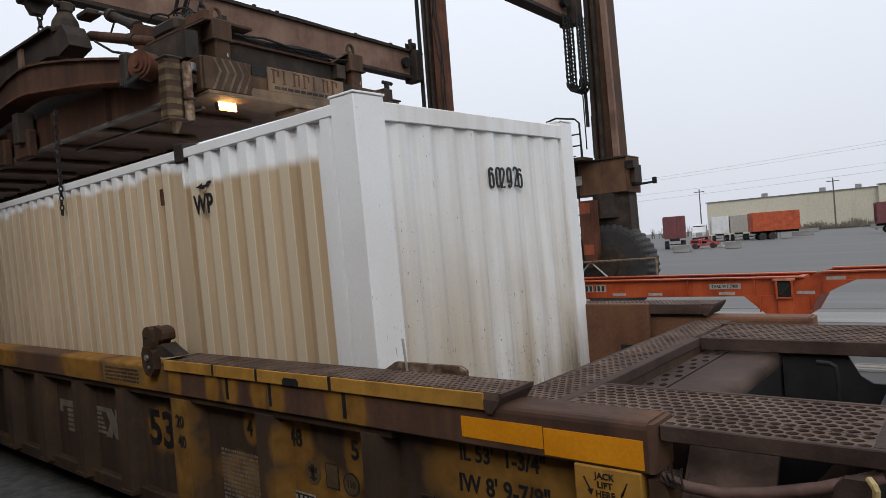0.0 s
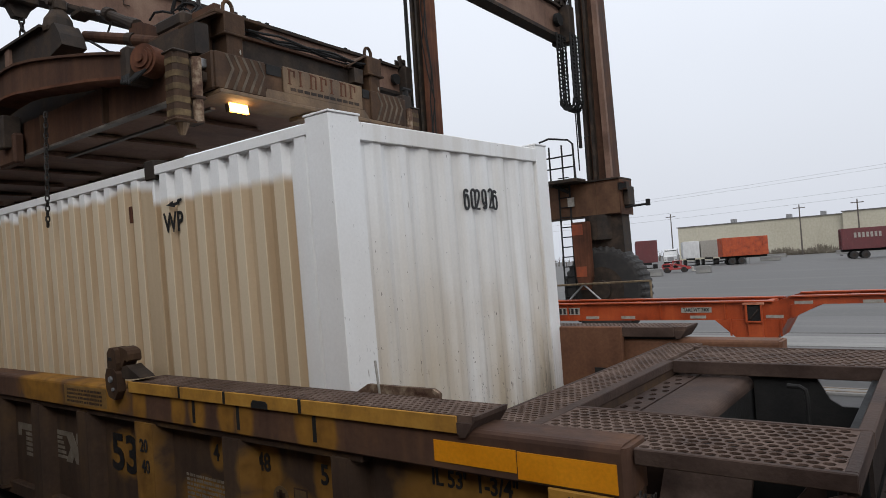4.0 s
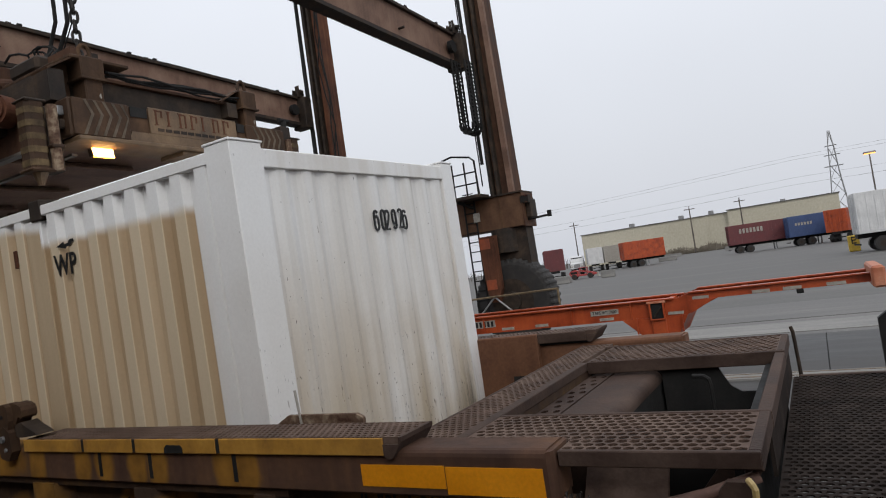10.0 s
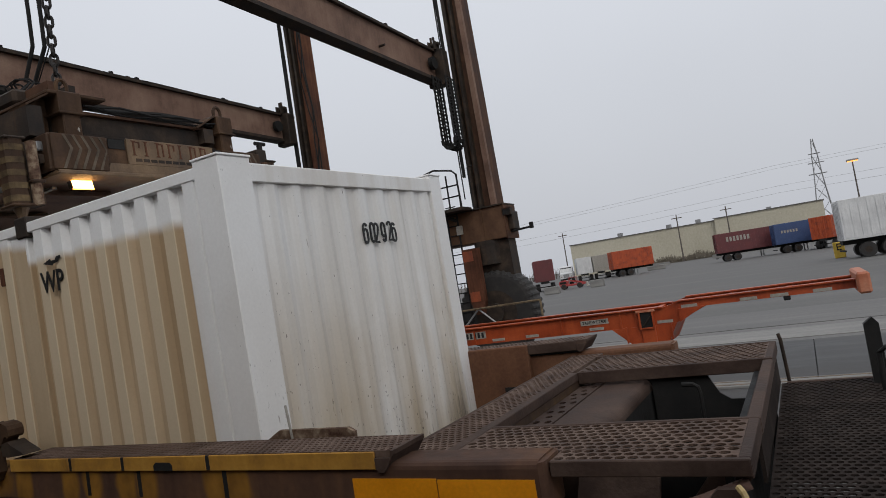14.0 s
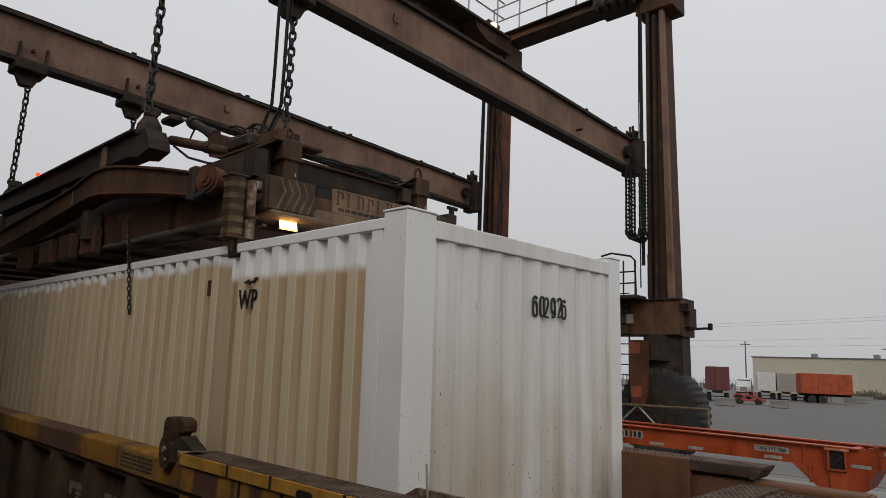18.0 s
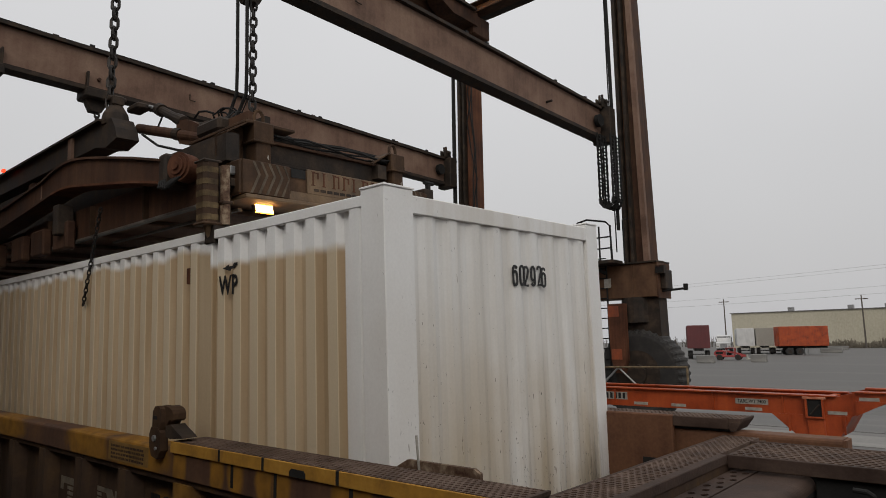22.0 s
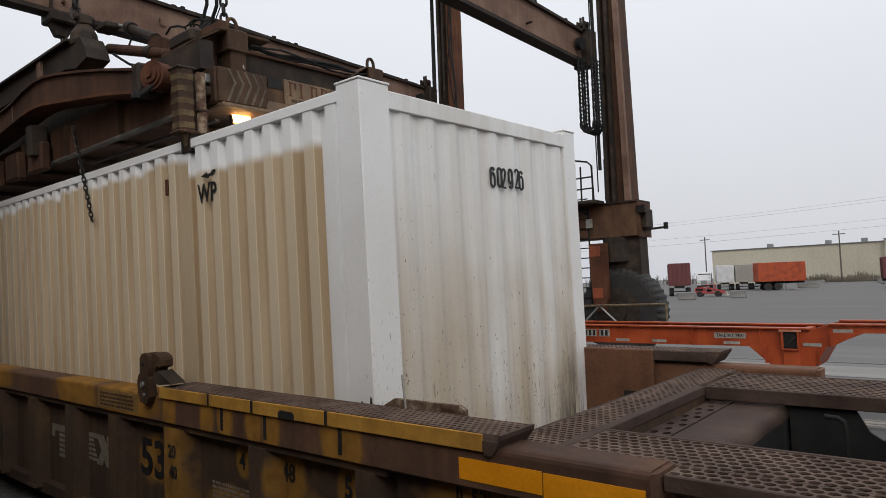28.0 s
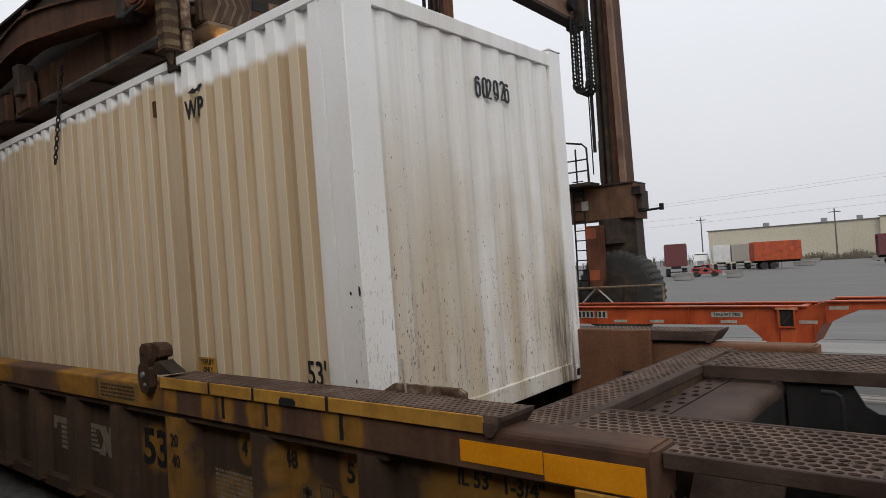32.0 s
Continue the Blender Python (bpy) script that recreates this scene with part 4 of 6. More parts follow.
    # far side upright box
    part("bulkhead_box", box(B(), -0.20, 0.56, 2.60, 2.66, 0.80, 1.385, 0.01), BOXBROWN, t)
    part("box_slot", box(B(), 0.30, 0.44, 2.596, 2.60, 0.98, 1.04), BLACK, t)
    # brake pipe and rods at the end
    bm = pipe(B(), [(1.76, -0.26, 1.075), (1.85, -0.255, 1.05), (1.97, -0.25, 1.045), (2.12, -0.24, 1.07), (2.28, -0.22, 1.11), (2.45, -0.18, 1.165)], 0.022, 10)
    part("brake_pipe", bm, PIPE, t, smooth=True)
    bm = B()
    for k in range(14):
        a = random.uniform(0, 6.28)
        rod(bm, (1.76 + k * 0.006, -0.26 + 0.035 * math.cos(a), 1.075 + 0.04 * math.sin(a)), (1.775 + k * 0.006, -0.26 + 0.035 * math.cos(a + 2), 1.075 + 0.04 * math.sin(a + 2)), 0.004, 4)
    part("wire_tie", bm, CHAINM, t)
    part("brake_hose", pipe(B(), [(2.20, -0.20, 1.09), (2.17, -0.22, 1.0), (2.12, -0.24, 0.90), (2.06, -0.24, 0.80), (2.02, -0.22, 0.68)], 0.02, 8), BLACK, t)
    part("uncoupling_rod", pipe(B(), [(2.44, -0.355, 0.72), (2.445, -0.36, 1.0), (2.45, -0.36, 1.18), (2.445, -0.355, 1.19), (2.43, -0.33, 1.20)], 0.011), PALE_YEL, t, "pale yellow uncoupling lever")
    part("rod_bracket", prism(B(), [(2.33, 0.80), (2.43, 0.80), (2.45, 1.12), (2.44, 1.185), (2.36, 1.185), (2.33, 1.15)], "y", -0.31, -0.275), DECK, t)
    part("grab_rod", pipe(B(), [(2.51, 2.42, 0.93), (2.50, 2.42, 1.27), (2.49, 2.42, 1.31)], 0.012), CRANE_DARK, t, "dark steel grab rod")
    part("grab_rod", pipe(B(), [(2.05, 1.62, 0.75), (2.05, 1.62, 1.10), (2.042, 1.62, 1.14), (2.015, 1.62, 1.157), (1.95, 1.62, 1.16)], 0.014), BLACK, t)
    # lower end platform
    grating("end_platform", 2.47, 3.70, -0.35, 2.26, 1.0, t, GRATE_DARK, 0.042, 0.043, 0.37, label="dark perforated end platform")
    part("platform_edge", box(B(), 2.50, 3.70, 2.26, 2.30, 0.93, 1.005, 0.004), DECK, t)
    bm = prism(B(), [(2.98, 0.98), (3.06, 0.98), (3.06, 1.36), (3.03, 1.40), (2.98, 1.36)], "y", 2.10, 2.16)
    part("platform_bracket", bm, BLACK, t)
    part("platform_rail", pipe(B(), [(3.02, 1.9, 1.0), (3.02, 1.9, 1.22), (3.05, 1.86, 1.25), (3.7, 1.86, 1.25)], 0.016), BLACK, t)
    # truck under the end
    for y in (0.58, 2.015):
        for x in (1.6, 3.2):
            bm = disc(B(), (x, y, 0.495), (0, 1, 0), 0.42, 0.12, 28)
            part("wheel", bm, CHAINM, t)
    part("truck_frame", box(B(), 1.2, 3.6, 0.2, 0.36, 0.35, 0.62, 0.02), CRANE_DARK, t)
    part("truck_frame", box(B(), 1.2, 3.6, 2.24, 2.40, 0.35, 0.62, 0.02), CRANE_DARK, t)
    # stencils
    ys, yp = -0.2775, -0.157
    lettering("53", 0.385, INK, t, on_side(-2.275, yp - 0.002, 0.728), "stencil", 1.08, bold=0.026)
    lettering("20", 0.125, INK, t, on_side(-1.765, ys - 0.001, 0.885), "stencil", 0.85, bold=0.02)
    lettering("40", 0.125, INK, t, on_side(-1.75, ys - 0.001, 0.742), "stencil", 0.85, bold=0.02)
    lettering("4", 0.15, INK, t, on_side(-1.077, yp - 0.002, 0.886), "stencil", 0.85, bold=0.02)
    lettering("48", 0.15, INK, t, on_side(-0.588, yp - 0.002, 0.888), "stencil", 0.82, bold=0.022)
    lettering("5", 0.155, INK, t, on_side(-0.055, yp - 0.002, 0.884), "stencil", 0.9, bold=0.022)
    lettering("IL 53'  1-3/4\"", 0.108, INK, t, on_side(0.98, -0.203, 1.005), "stencil", 0.85, bold=0.02)
    lettering("IW 8' 9-7/8\"", 0.12, INK, t, on_side(0.98, -0.203, 0.858), "stencil", 0.85, bold=0.02)
    # flat black plate for the shade in the hand hole, a lip over it, and a black label with pale print
    part("hand_hole", prism(B(), [(0.43, 0.62), (0.43, 0.72), (0.48, 0.745), (0.64, 0.75), (0.70, 0.72), (0.70, 0.62)], "y", -0.204, -0.199), BLACK, t)
    part("hole_lip", prism(B(), [(0.42, 0.72), (0.47, 0.755), (0.65, 0.76), (0.71, 0.725), (0.70, 0.72), (0.64, 0.75), (0.48, 0.745), (0.43, 0.71)], "y", -0.209, -0.199), CAR_BROWN, t)
    lb = part("label_plate", box(B(), -0.70, -0.44, -0.1590, -0.157, 0.46, 0.56), STICKER, t, "small black label with a pale border")
    part("label_field", box(B(), -0.69, -0.45, -0.1605, -0.159, 0.47, 0.55), BLACK, lb)
    for k in range(5):
        part("print_bar", box(B(), -0.675 + k * 0.044, -0.65 + k * 0.044, -0.1615, -0.1605, 0.515, 0.54), STICKER, lb)
    for i, w in enumerate(("JACK", "LIFT", "HERE")):
        lettering(w, 0.036, INK, t, on_side(1.538, -0.2915, 1.046 - i * 0.036), "stencil")
    for x, d in ((1.445, 1), (1.63, -1)):
        bm = prism(B(), [(x, 1.035), (x + 0.006, 1.037), (x + d * 0.026 + 0.004, 0.99), (x + d * 0.034 + 0.010, 0.992), (x + d * 0.032, 0.965), (x + d * 0.016, 0.985), (x + d * 0.024, 0.988)], "y", -0.2915, -0.29)
        part("stencil_arrow", bm, INK, t)
    # pale print, too worn to read, as fine bars
    def decal(x0, x1, z0, z1, y, rows, seed, ink=FADED_DECAL):
        r = random.Random(seed)
        h = (z1 - z0) / (rows * 1.6)
        for k in range(rows):
            zz = z1 - h * 1.6 * (k + 1)
            xx = x0
            bm = B()
            while xx < x1 - 0.02:
                w = min(r.uniform(0.012, 0.05), x1 - xx)
                box(bm, xx, xx + w, y - 0.0025, y - 0.001, zz, zz + h * r.uniform(0.8, 1.0))
                xx += w + r.uniform(0.006, 0.014)
            part("print_line", bm, ink, t)
    decal(-1.445, -0.985, 0.36, 0.728, -0.155, 12, 11)
    decal(-2.9, -2.32, 1.12, 1.24, -0.2865, 4, 14, CAR_BROWN)
    # worn pale emblem shapes on two side sheets
    def emblem(x, z, pieces):
        for (x0, x1, z0, z1) in pieces:
            part("emblem_shape", box(B(), x + x0, x + x1, -0.1575, -0.155, z + z0, z + z1), FADED_DECAL, t)
    emblem(-4.30, 0.51, [(0.0, 0.42, 0.23, 0.29), (0.0, 0.07, 0.17, 0.23)] + [(0.17, 0.36, 0.0 + 0.046 * k, 0.030 + 0.046 * k) for k in range(5)])
    emblem(-3.55, 0.545, [(0.0, 0.06, 0.03, 0.265), (0.06, 0.30, 0.225, 0.265)] + [(0.06, 0.27 - 0.02 * k, 0.03 + 0.04 * k, 0.054 + 0.04 * k) for k in range(5)])
    for pts in ([(-3.30, 0.81), (-3.16, 0.81), (-2.97, 0.555), (-3.11, 0.555)], [(-3.30, 0.555), (-3.19, 0.555), (-3.12, 0.66), (-3.18, 0.72)], [(-3.10, 0.75), (-3.05, 0.69), (-2.98, 0.81), (-3.09, 0.81)]):
        part("emblem_shape", prism(B(), pts, "y", -0.1575, -0.155), FADED_DECAL, t)
    part("round_seal", disc(B(), (-0.445, -0.158, 0.70), (0, 1, 0), 0.072, 0.003, 24), SEAL, t)
    for x0, x1, z0, z1 in ((-0.46, -0.43, 0.65, 0.75), (-0.485, -0.405, 0.70, 0.735), (-0.475, -0.415, 0.66, 0.672)):
        part("seal_print", box(B(), x0, x1, -0.1605, -0.1592, z0, z1), CAR_BROWN, t)
    part("square_seal", box(B(), -0.328, -0.210, -0.159, -0.157, 0.63, 0.782), CAR_BROWN, t)
    part("seal_field", box(B(), -0.318, -0.220, -0.1605, -0.159, 0.640, 0.772), SEAL, t)
    ring = disc(B(), (-0.107, -0.158, 0.684), (0, 1, 0), 0.068, 0.003, 24)
    part("round_seal", ring, CAR_BROWN, t)
    part("seal_field", disc(B(), (-0.107, -0.1592, 0.684), (0, 1, 0), 0.058, 0.003, 24), SEAL, t)
    lettering("110", 0.062, INK, t, on_side(-0.107, -0.1612, 0.684), "stencil", 0.8)
    return t


# ---- rubber-tyred crane ----
LEG_Y = 14.0


def tyre(bm, c, r, w, seg=40):
    """A heavy tyre with shoulder lugs, its axle along y."""
    prof = [(-w / 2, 0.52, 0.52), (-w / 2, 0.84, 0.84), (-w * 0.47, 0.93, 0.90), (-w * 0.36, 0.985, 0.955), (-w * 0.08, 1.0, 0.98), (w * 0.08, 1.0, 0.98), (w * 0.36, 0.985, 0.955), (w * 0.47, 0.93, 0.90), (w / 2, 0.84, 0.84), (w / 2, 0.52, 0.52)]
    rings = []
    for i in range(seg * 4):
        a = (i // 2 * 2 + (0.55 if i % 2 else 0.0) * 2) * math.tau / (seg * 4)
        high = (i // 2) % 2 == 0
        rings.append([bm.verts.new((c[0] + r * (p if high else q) * math.cos(a), c[1] + y, c[2] + r * (p if high else q) * math.sin(a))) for y, p, q in prof])
    k = len(rings)
    for i in range(k):
        p, q = rings[i], rings[(i + 1) % k]
        for s in range(len(prof) - 1):
            bm.faces.new((p[s], q[s], q[s + 1], p[s + 1]))
    return bm


def build_crane():
    t = thing("gantry_crane", -7.7, LEG_Y, 0.0, "tall rusty brown rubber-tyred gantry crane over the track", "crane")
    y0, y1 = 13.72, 14.4
    for xl, mat_leg, foot_l, foot_r in ((-5.1, CRANE, 0.12, 0.76), (-10.82, CRANE_RUST, 0.0, 0.64)):
        bm = B()
        prism(bm, [(xl + foot_l, 4.09), (xl + foot_r, 4.09), (xl + 0.60, 12.3), (xl + 0.16, 12.3)], "y", y0 + 0.1, y1)
        lg = part("leg", bm, mat_leg, t, "rust-streaked box-section leg")
        # guide column on the inner face
        bm = box(B(), xl + 0.14, xl + 0.24, y0 - 0.06, y0 + 0.1, 4.09, 12.3)
        box(bm, xl + 0.34, xl + 0.42, y0 - 0.06, y0 + 0.1, 4.09, 12.2)
        part("guide_rail", bm, CRANE_DARK, lg)
        # near leg's strip is painted paler in place of sky light on that side
        part("leg_flange", prism(B(), [(xl + foot_r - 0.10, 4.09), (xl + foot_r + 0.05, 4.09), (xl + 0.65, 12.3), (xl + 0.52, 12.3)], "y", y0 - 0.02, y0 + 0.1), CRANE_PALE if mat_leg is CRANE else CRANE_RUST, lg)
        part("leg_cap", box(B(), xl - 0.15, xl + 0.95, y0 - 0.1, y1 + 0.1, 12.3, 13.0, 0.03), CRANE, t)
        part("hoist_rope", rod(B(), (xl + 0.02, y0 - 0.06, 5.0), (xl - 0.02, y0 - 0.06, 12.6), 0.05, 8), BLACK, t)
        part("cable", pipe(B(), [(xl - 0.06, y0 - 0.08, 12.2), (xl - 0.07, y0 - 0.08, 9.5), (xl - 0.05, y0 - 0.08, 4.4)], 0.018, 6), BLACK, t)
        for k, (dx, sag) in () if xl > -9 else enumerate(((0.92, 0.10), (1.00, 0.04), (0.88, 0.16))):
            pts = [(xl + dx - 0.042 * i + sag * math.sin(i * 1.9 + k), y0 - 0.04, 4.3 + i * 1.0) for i in range(9)]
            part("cable", pipe(B(), pts, 0.02, 6), BLACK, t)
        # wheel group
        xc = xl + 0.35
        wh = part("wheel", tyre(B(), (xc, 14.0, 1.17), 1.17, 0.72), RUBBER, t, "huge lugged rubber tyre", smooth=False)
        part("rim", disc(B(), (xc, 13.9, 1.17), (0, 1, 0), 0.62, 0.5, 28), CRANE_DARK, wh)
        part("hub", disc(B(), (xc, 13.7, 1.17), (0, 1, 0), 0.26, 0.3, 20), CRANE_DARK, wh)
        part("bogie_post", rod(B(), (xc - 0.05, 14.0, 2.5), (xc - 0.05, 14.0, 3.16), 0.42, 20), CRANE_DARK, t)
        part("wheel_yoke", prism(B(), [(xc - 0.30, 3.14), (xc + 0.62, 3.14), (xc + 0.64, 2.12), (xc + 0.40, 2.16), (xc + 0.15, 2.30), (xc - 0.30, 2.25)], "y", 13.80, 14.3), CRANE_DARK, t)
        st = part("wheel_strut", prism(B(), [(xc - 0.62, 3.0), (xc - 0.16, 3.0), (xc - 0.15, 1.55), (xc - 0.25, 1.20), (xc - 0.46, 1.20), (xc - 0.57, 1.55)], "y", 13.35, 13.55), CRANE_RUST, t, "orange-brown wheel fork")
        part("strut_panel", box(B(), xc - 0.55, xc - 0.26, 13.342, 13.35, 1.55, 1.82), FADED_ORANGE, st)
        part("strut_panel", box(B(), xc - 0.60, xc - 0.30, 13.342, 13.35, 2.66, 2.94), FADED_ORANGE, st)
        bm = B()
        rod(bm, (xc - 0.36, 13.3, 1.35), (xc - 1.0, 13.3, 0.75), 0.025, 6)
        rod(bm, (xc - 0.36, 13.3, 1.35), (xc + 0.3, 13.3, 0.75), 0.025, 6)
        part("guard_brace", bm, GREY_ST, t)
        bm = pipe(B(), [(xc - 2.2, 13.25, 1.33), (xc - 0.36, 13.25, 1.36), (xc + 1.45, 13.25, 1.38)], 0.028, 6)
        rod(bm, (xc + 1.45, 13.25, 1.40), (xc + 1.45, 13.25, 0.45), 0.03, 6)
        part("wheel_guard", bm, STRIPE_YEL, t, "faded yellow guard bar")
    part("sill_beam", box(B(), -12.4, -4.10, 13.66, 14.42, 3.15, 4.05, 0.015), SILL, t, "long brown sill beam")
    for x in (-4.75, -5.5, -6.3, -7.1, -7.9, -8.7):
        part("stiffener", box(B(), x - 0.015, x + 0.015, 13.62, 13.66, 3.17, 4.03), SILL, t)
    part("sill_flange", box(B(), -12.4, -4.06, 13.60, 14.46, 4.05, 4.09), CRANE_DARK, t)
    part("end_plate", box(B(), -4.10, -4.06, 13.64, 14.44, 3.12, 4.04), CRANE, t)
    part("end_box", box(B(), -4.06, -3.92, 13.8, 14.25, 3.35, 3.85, 0.02), CRANE_DARK, t)
    bm = pipe(B(), [(-4.06, 13.9, 3.30), (-3.45, 13.9, 3.33)], 0.03)
    box(bm, -3.50, -3.40, 13.86, 13.94, 3.28, 3.45, 0.01)
    part("bumper_arm", bm, BLACK, t)
    part("sign", box(B(), -5.55, -5.35, 13.596, 13.60, 3.45, 3.70), STICKER, t)
    # service platform and ladder beside the leg
    pl = part("service_platform", box(B(), -5.95, -4.98, 13.0, 13.6, 4.06, 4.14), CRANE_DARK, t)
    for x in (-5.72, -5.35, -5.02):
        part("rail_post", rod(B(), (x, 13.05, 4.14), (x, 13.05, 5.05), 0.024, 6), BLACK, pl)
    for z in (4.45, 4.75):
        part("hand_rail", rod(B(), (-5.85, 13.05, z), (-5.02, 13.05, z), 0.02, 6), BLACK, pl)
    part("hand_rail", pipe(B(), [(-6.0, 13.05, 5.22), (-5.7, 13.05, 5.28), (-5.15, 13.05, 5.16), (-5.03, 13.05, 5.04), (-5.0, 13.05, 4.14)], 0.026, 6), BLACK, pl)
    part("hand_rail", pipe(B(), [(-4.78, 13.3, 4.1), (-4.78, 13.3, 5.2), (-4.72, 13.5, 5.26)], 0.022, 6), BLACK, pl)
    bm = B()
    for x in (-5.80, -5.48):
        rod(bm, (x, 13.62, 0.6), (x, 13.62, 4.1), 0.025, 6)
    for k in range(14):
        rod(bm, (-5.80, 13.62, 0.75 + k * 0.27), (-5.48, 13.62, 0.75 + k * 0.27), 0.016, 6)
    part("ladder", bm, BLACK, t)
    part("platform_bracket", pipe(B(), [(-5.8, 13.3, 4.06), (-5.5, 13.6, 3.85)], 0.05), BLACK, t)
    # top girder with walkway between the legs
    tg = part("top_girder", box(B(), -11.6, -4.4, 13.95, 14.05, 13.16, 13.42), CRANE_PALE, t, "light top girder between the legs")
    part("girder_flange", box(B(), -11.6, -4.4, 13.72, 14.28, 13.42, 13.46), CRANE_DARK, tg)
    part("girder_flange", box(B(), -11.6, -4.4, 13.78, 14.22, 13.12, 13.16), CRANE, tg)
    part("walk_grating", box(B(), -11.0, -4.6, 14.28, 14.95, 13.40, 13.46), CRANE_DARK, tg)
    for x in (-10.6, -9.5, -8.4, -7.3):
        part("rail_post", rod(B(), (x, 13.76, 13.46), (x, 13.76, 14.5), 0.025, 6), GREY_ST, tg)
    for z in (13.98, 14.5):
        part("hand_rail", rod(B(), (-10.7, 13.76, z), (-7.2, 13.76, z), 0.025, 6), GREY_ST, tg)
    # machinery block by the leg top
    sb = part("sheave_block", box(B(), -6.4, -5.0, 13.2, 14.1, 12.72, 13.12, 0.02), CRANE_DARK, t)
    for k in range(5):
        part("sheave", disc(B(), (-6.25 + k * 0.27, 13.25, 12.72), (1, 0, 0), 0.20, 0.10, 16), CRANE_DARK, sb)
    # cross girder with walkway along the far portal
    cg = part("cross_girder", box(B(), -11.2, -10.5, -8.0, 13.75, 12.4, 13.1, 0.01), CRANE, t, "top cross girder")
    part("walk_grating", box(B(), -10.5, -9.7, -8.0, 13.6, 13.02, 13.10), CRANE_DARK, cg)
    for k in range(14):
        part("rail_post", rod(B(), (-9.72, -6 + k * 1.45, 13.1), (-9.72, -6 + k * 1.45, 14.15), 0.025, 6), GREY_ST, cg)
    for z in (13.6, 14.15):
        part("hand_rail", rod(B(), (-9.72, -8, z), (-9.72, 13.2, z), 0.025, 6), GREY_ST, cg)
    for k in range(4):
        part("pipe_run", pipe(B(), [(-9.9 - k * 0.08, -8, 13.2), (-9.9 - k * 0.08, 13.0, 13.2)], 0.03, 6), CRANE_DARK, cg)
    part("cross_bracket", prism(B(), [(12.5, 12.55), (13.75, 12.55), (13.75, 13.0), (11.8, 13.0), (12.0, 12.75)], "x", -10.4, -9.8), CRANE, t)
    fl = part("flood_lamp", box(B(), -10.12, -9.95, 12.70, 13.30, 12.98, 13.48, 0.02), CRANE_DARK, t, "lit floodlight pair")
    for yy, zz in ((12.98, 13.20), (13.20, 13.02)):
        part("lens", box(B(), -9.96, -9.80, yy - 0.20, yy - 0.03, zz + 0.02, zz + 0.17, 0.03), LAMP, fl)
    # flashing beacon: a lamp plate that turns in an open-fronted hood
    bx, by, bz = -3.99, 13.63, 3.84
    bm = box(B(), bx - 0.12, bx + 0.12, by + 0.13, by + 0.145, bz - 0.10, bz + 0.10)
    for za, zb in ((bz - 0.10, bz - 0.085), (bz + 0.085, bz + 0.10)):
        box(bm, bx - 0.12, bx + 0.12, by - 0.02, by + 0.13, za, zb)
    for xa, xb_ in ((bx - 0.12, bx - 0.105), (bx + 0.105, bx + 0.12)):
        box(bm, xa, xb_, by - 0.02, by + 0.13, bz - 0.085, bz + 0.085)
    part("beacon_hood", bm, CRANE_DARK, t)
    rotor = part("beacon_rotor", box(B(), bx - 0.10, bx + 0.10, by - 0.006, by + 0.006, bz - 0.08, bz + 0.08), BLACK, t, "black lamp plate of the warning beacon")
    rotor.data.transform(Matrix.Translation(BASE["gantry_crane"] - Vector((bx, by, bz))))
    # lens drawn wide so its red also imitates the glow around the lamp
    lens = part("beacon_lens", box(B(), bx - 0.088, bx + 0.088, by - 0.022, by - 0.006, bz - 0.068, bz + 0.068, 0.006), REDLIGHT, rotor, "red beacon lens, widened to stand for its glow")
    lens.data.transform(Matrix.Translation(BASE["gantry_crane"] - Vector((bx, by, bz))))
    core = part("beacon_core", box(B(), bx - 0.035, bx + 0.055, by - 0.030, by - 0.022, bz - 0.04, bz + 0.04, 0.003), LAMP, rotor, "bright beacon bulb")
    core.data.transform(Matrix.Translation(BASE["gantry_crane"] - Vector((bx, by, bz))))
    rotor.location = Vector((bx, by, bz)) - BASE["gantry_crane"]

    # hoist beams that ride up and down the legs
    beams = []
    for xb, mat_b in ((-5.38, CRANE_PALE), (-11.12, CRANE_PALE)):
        bm = box(B(), xb - 0.10, xb + 0.10, -8.0, 13.85, 7.70, 8.46)
        hb = part("hoist_beam", bm, mat_b, t, "brown hoist beam that rides in the legs")
        part("flange", box(B(), xb - 0.17, xb + 0.17, -8.0, 13.9, 7.61, 7.70), CRANE_DARK, hb)
        part("flange", box(B(), xb - 0.19, xb + 0.19, -8.0, 13.9, 8.46, 8.53), CRANE_DARK, hb)
        beams.append(hb)
        bm = box(B(), xb - 0.16, xb + 0.40, 13.3, 13.62, 7.5, 8.5, 0.02)
        for s in (0.02, 0.20):
            box(bm, xb + s, xb + s + 0.05, 13.22, 13.52, 8.5, 8.76, 0.01)
        rod(bm, (xb - 0.02, 13.37, 8.68), (xb + 0.30, 13.37, 8.68), 0.06, 10)
        for s in (0.08, 0.16):
            rod(bm, (xb + s, 13.37, 8.66), (xb + s, 13.37, 8.90), 0.035, 8)
        part("beam_carriage", bm, CRANE_DARK, hb)
        part("end_sheave", disc(B(), (xb + 0.22, 13.0, 8.05), (1, 0, 0), 0.17, 0.12, 16), BLACK, hb)
        bm = B()
        for y in (12.4, 10.9, 8.1, 7.4, 4.9, 2.2, -0.6):
            box(bm, xb + 0.1, xb + 0.16, y, y + 0.09, 8.53, 8.60)
        pipe(bm, [(xb + 0.13, 13.0 - k * 1.4, 8.55 + 0.014 * (k % 2)) for k in range(15)], 0.014, 6)
        part("cable_run", bm, BLACK, hb)
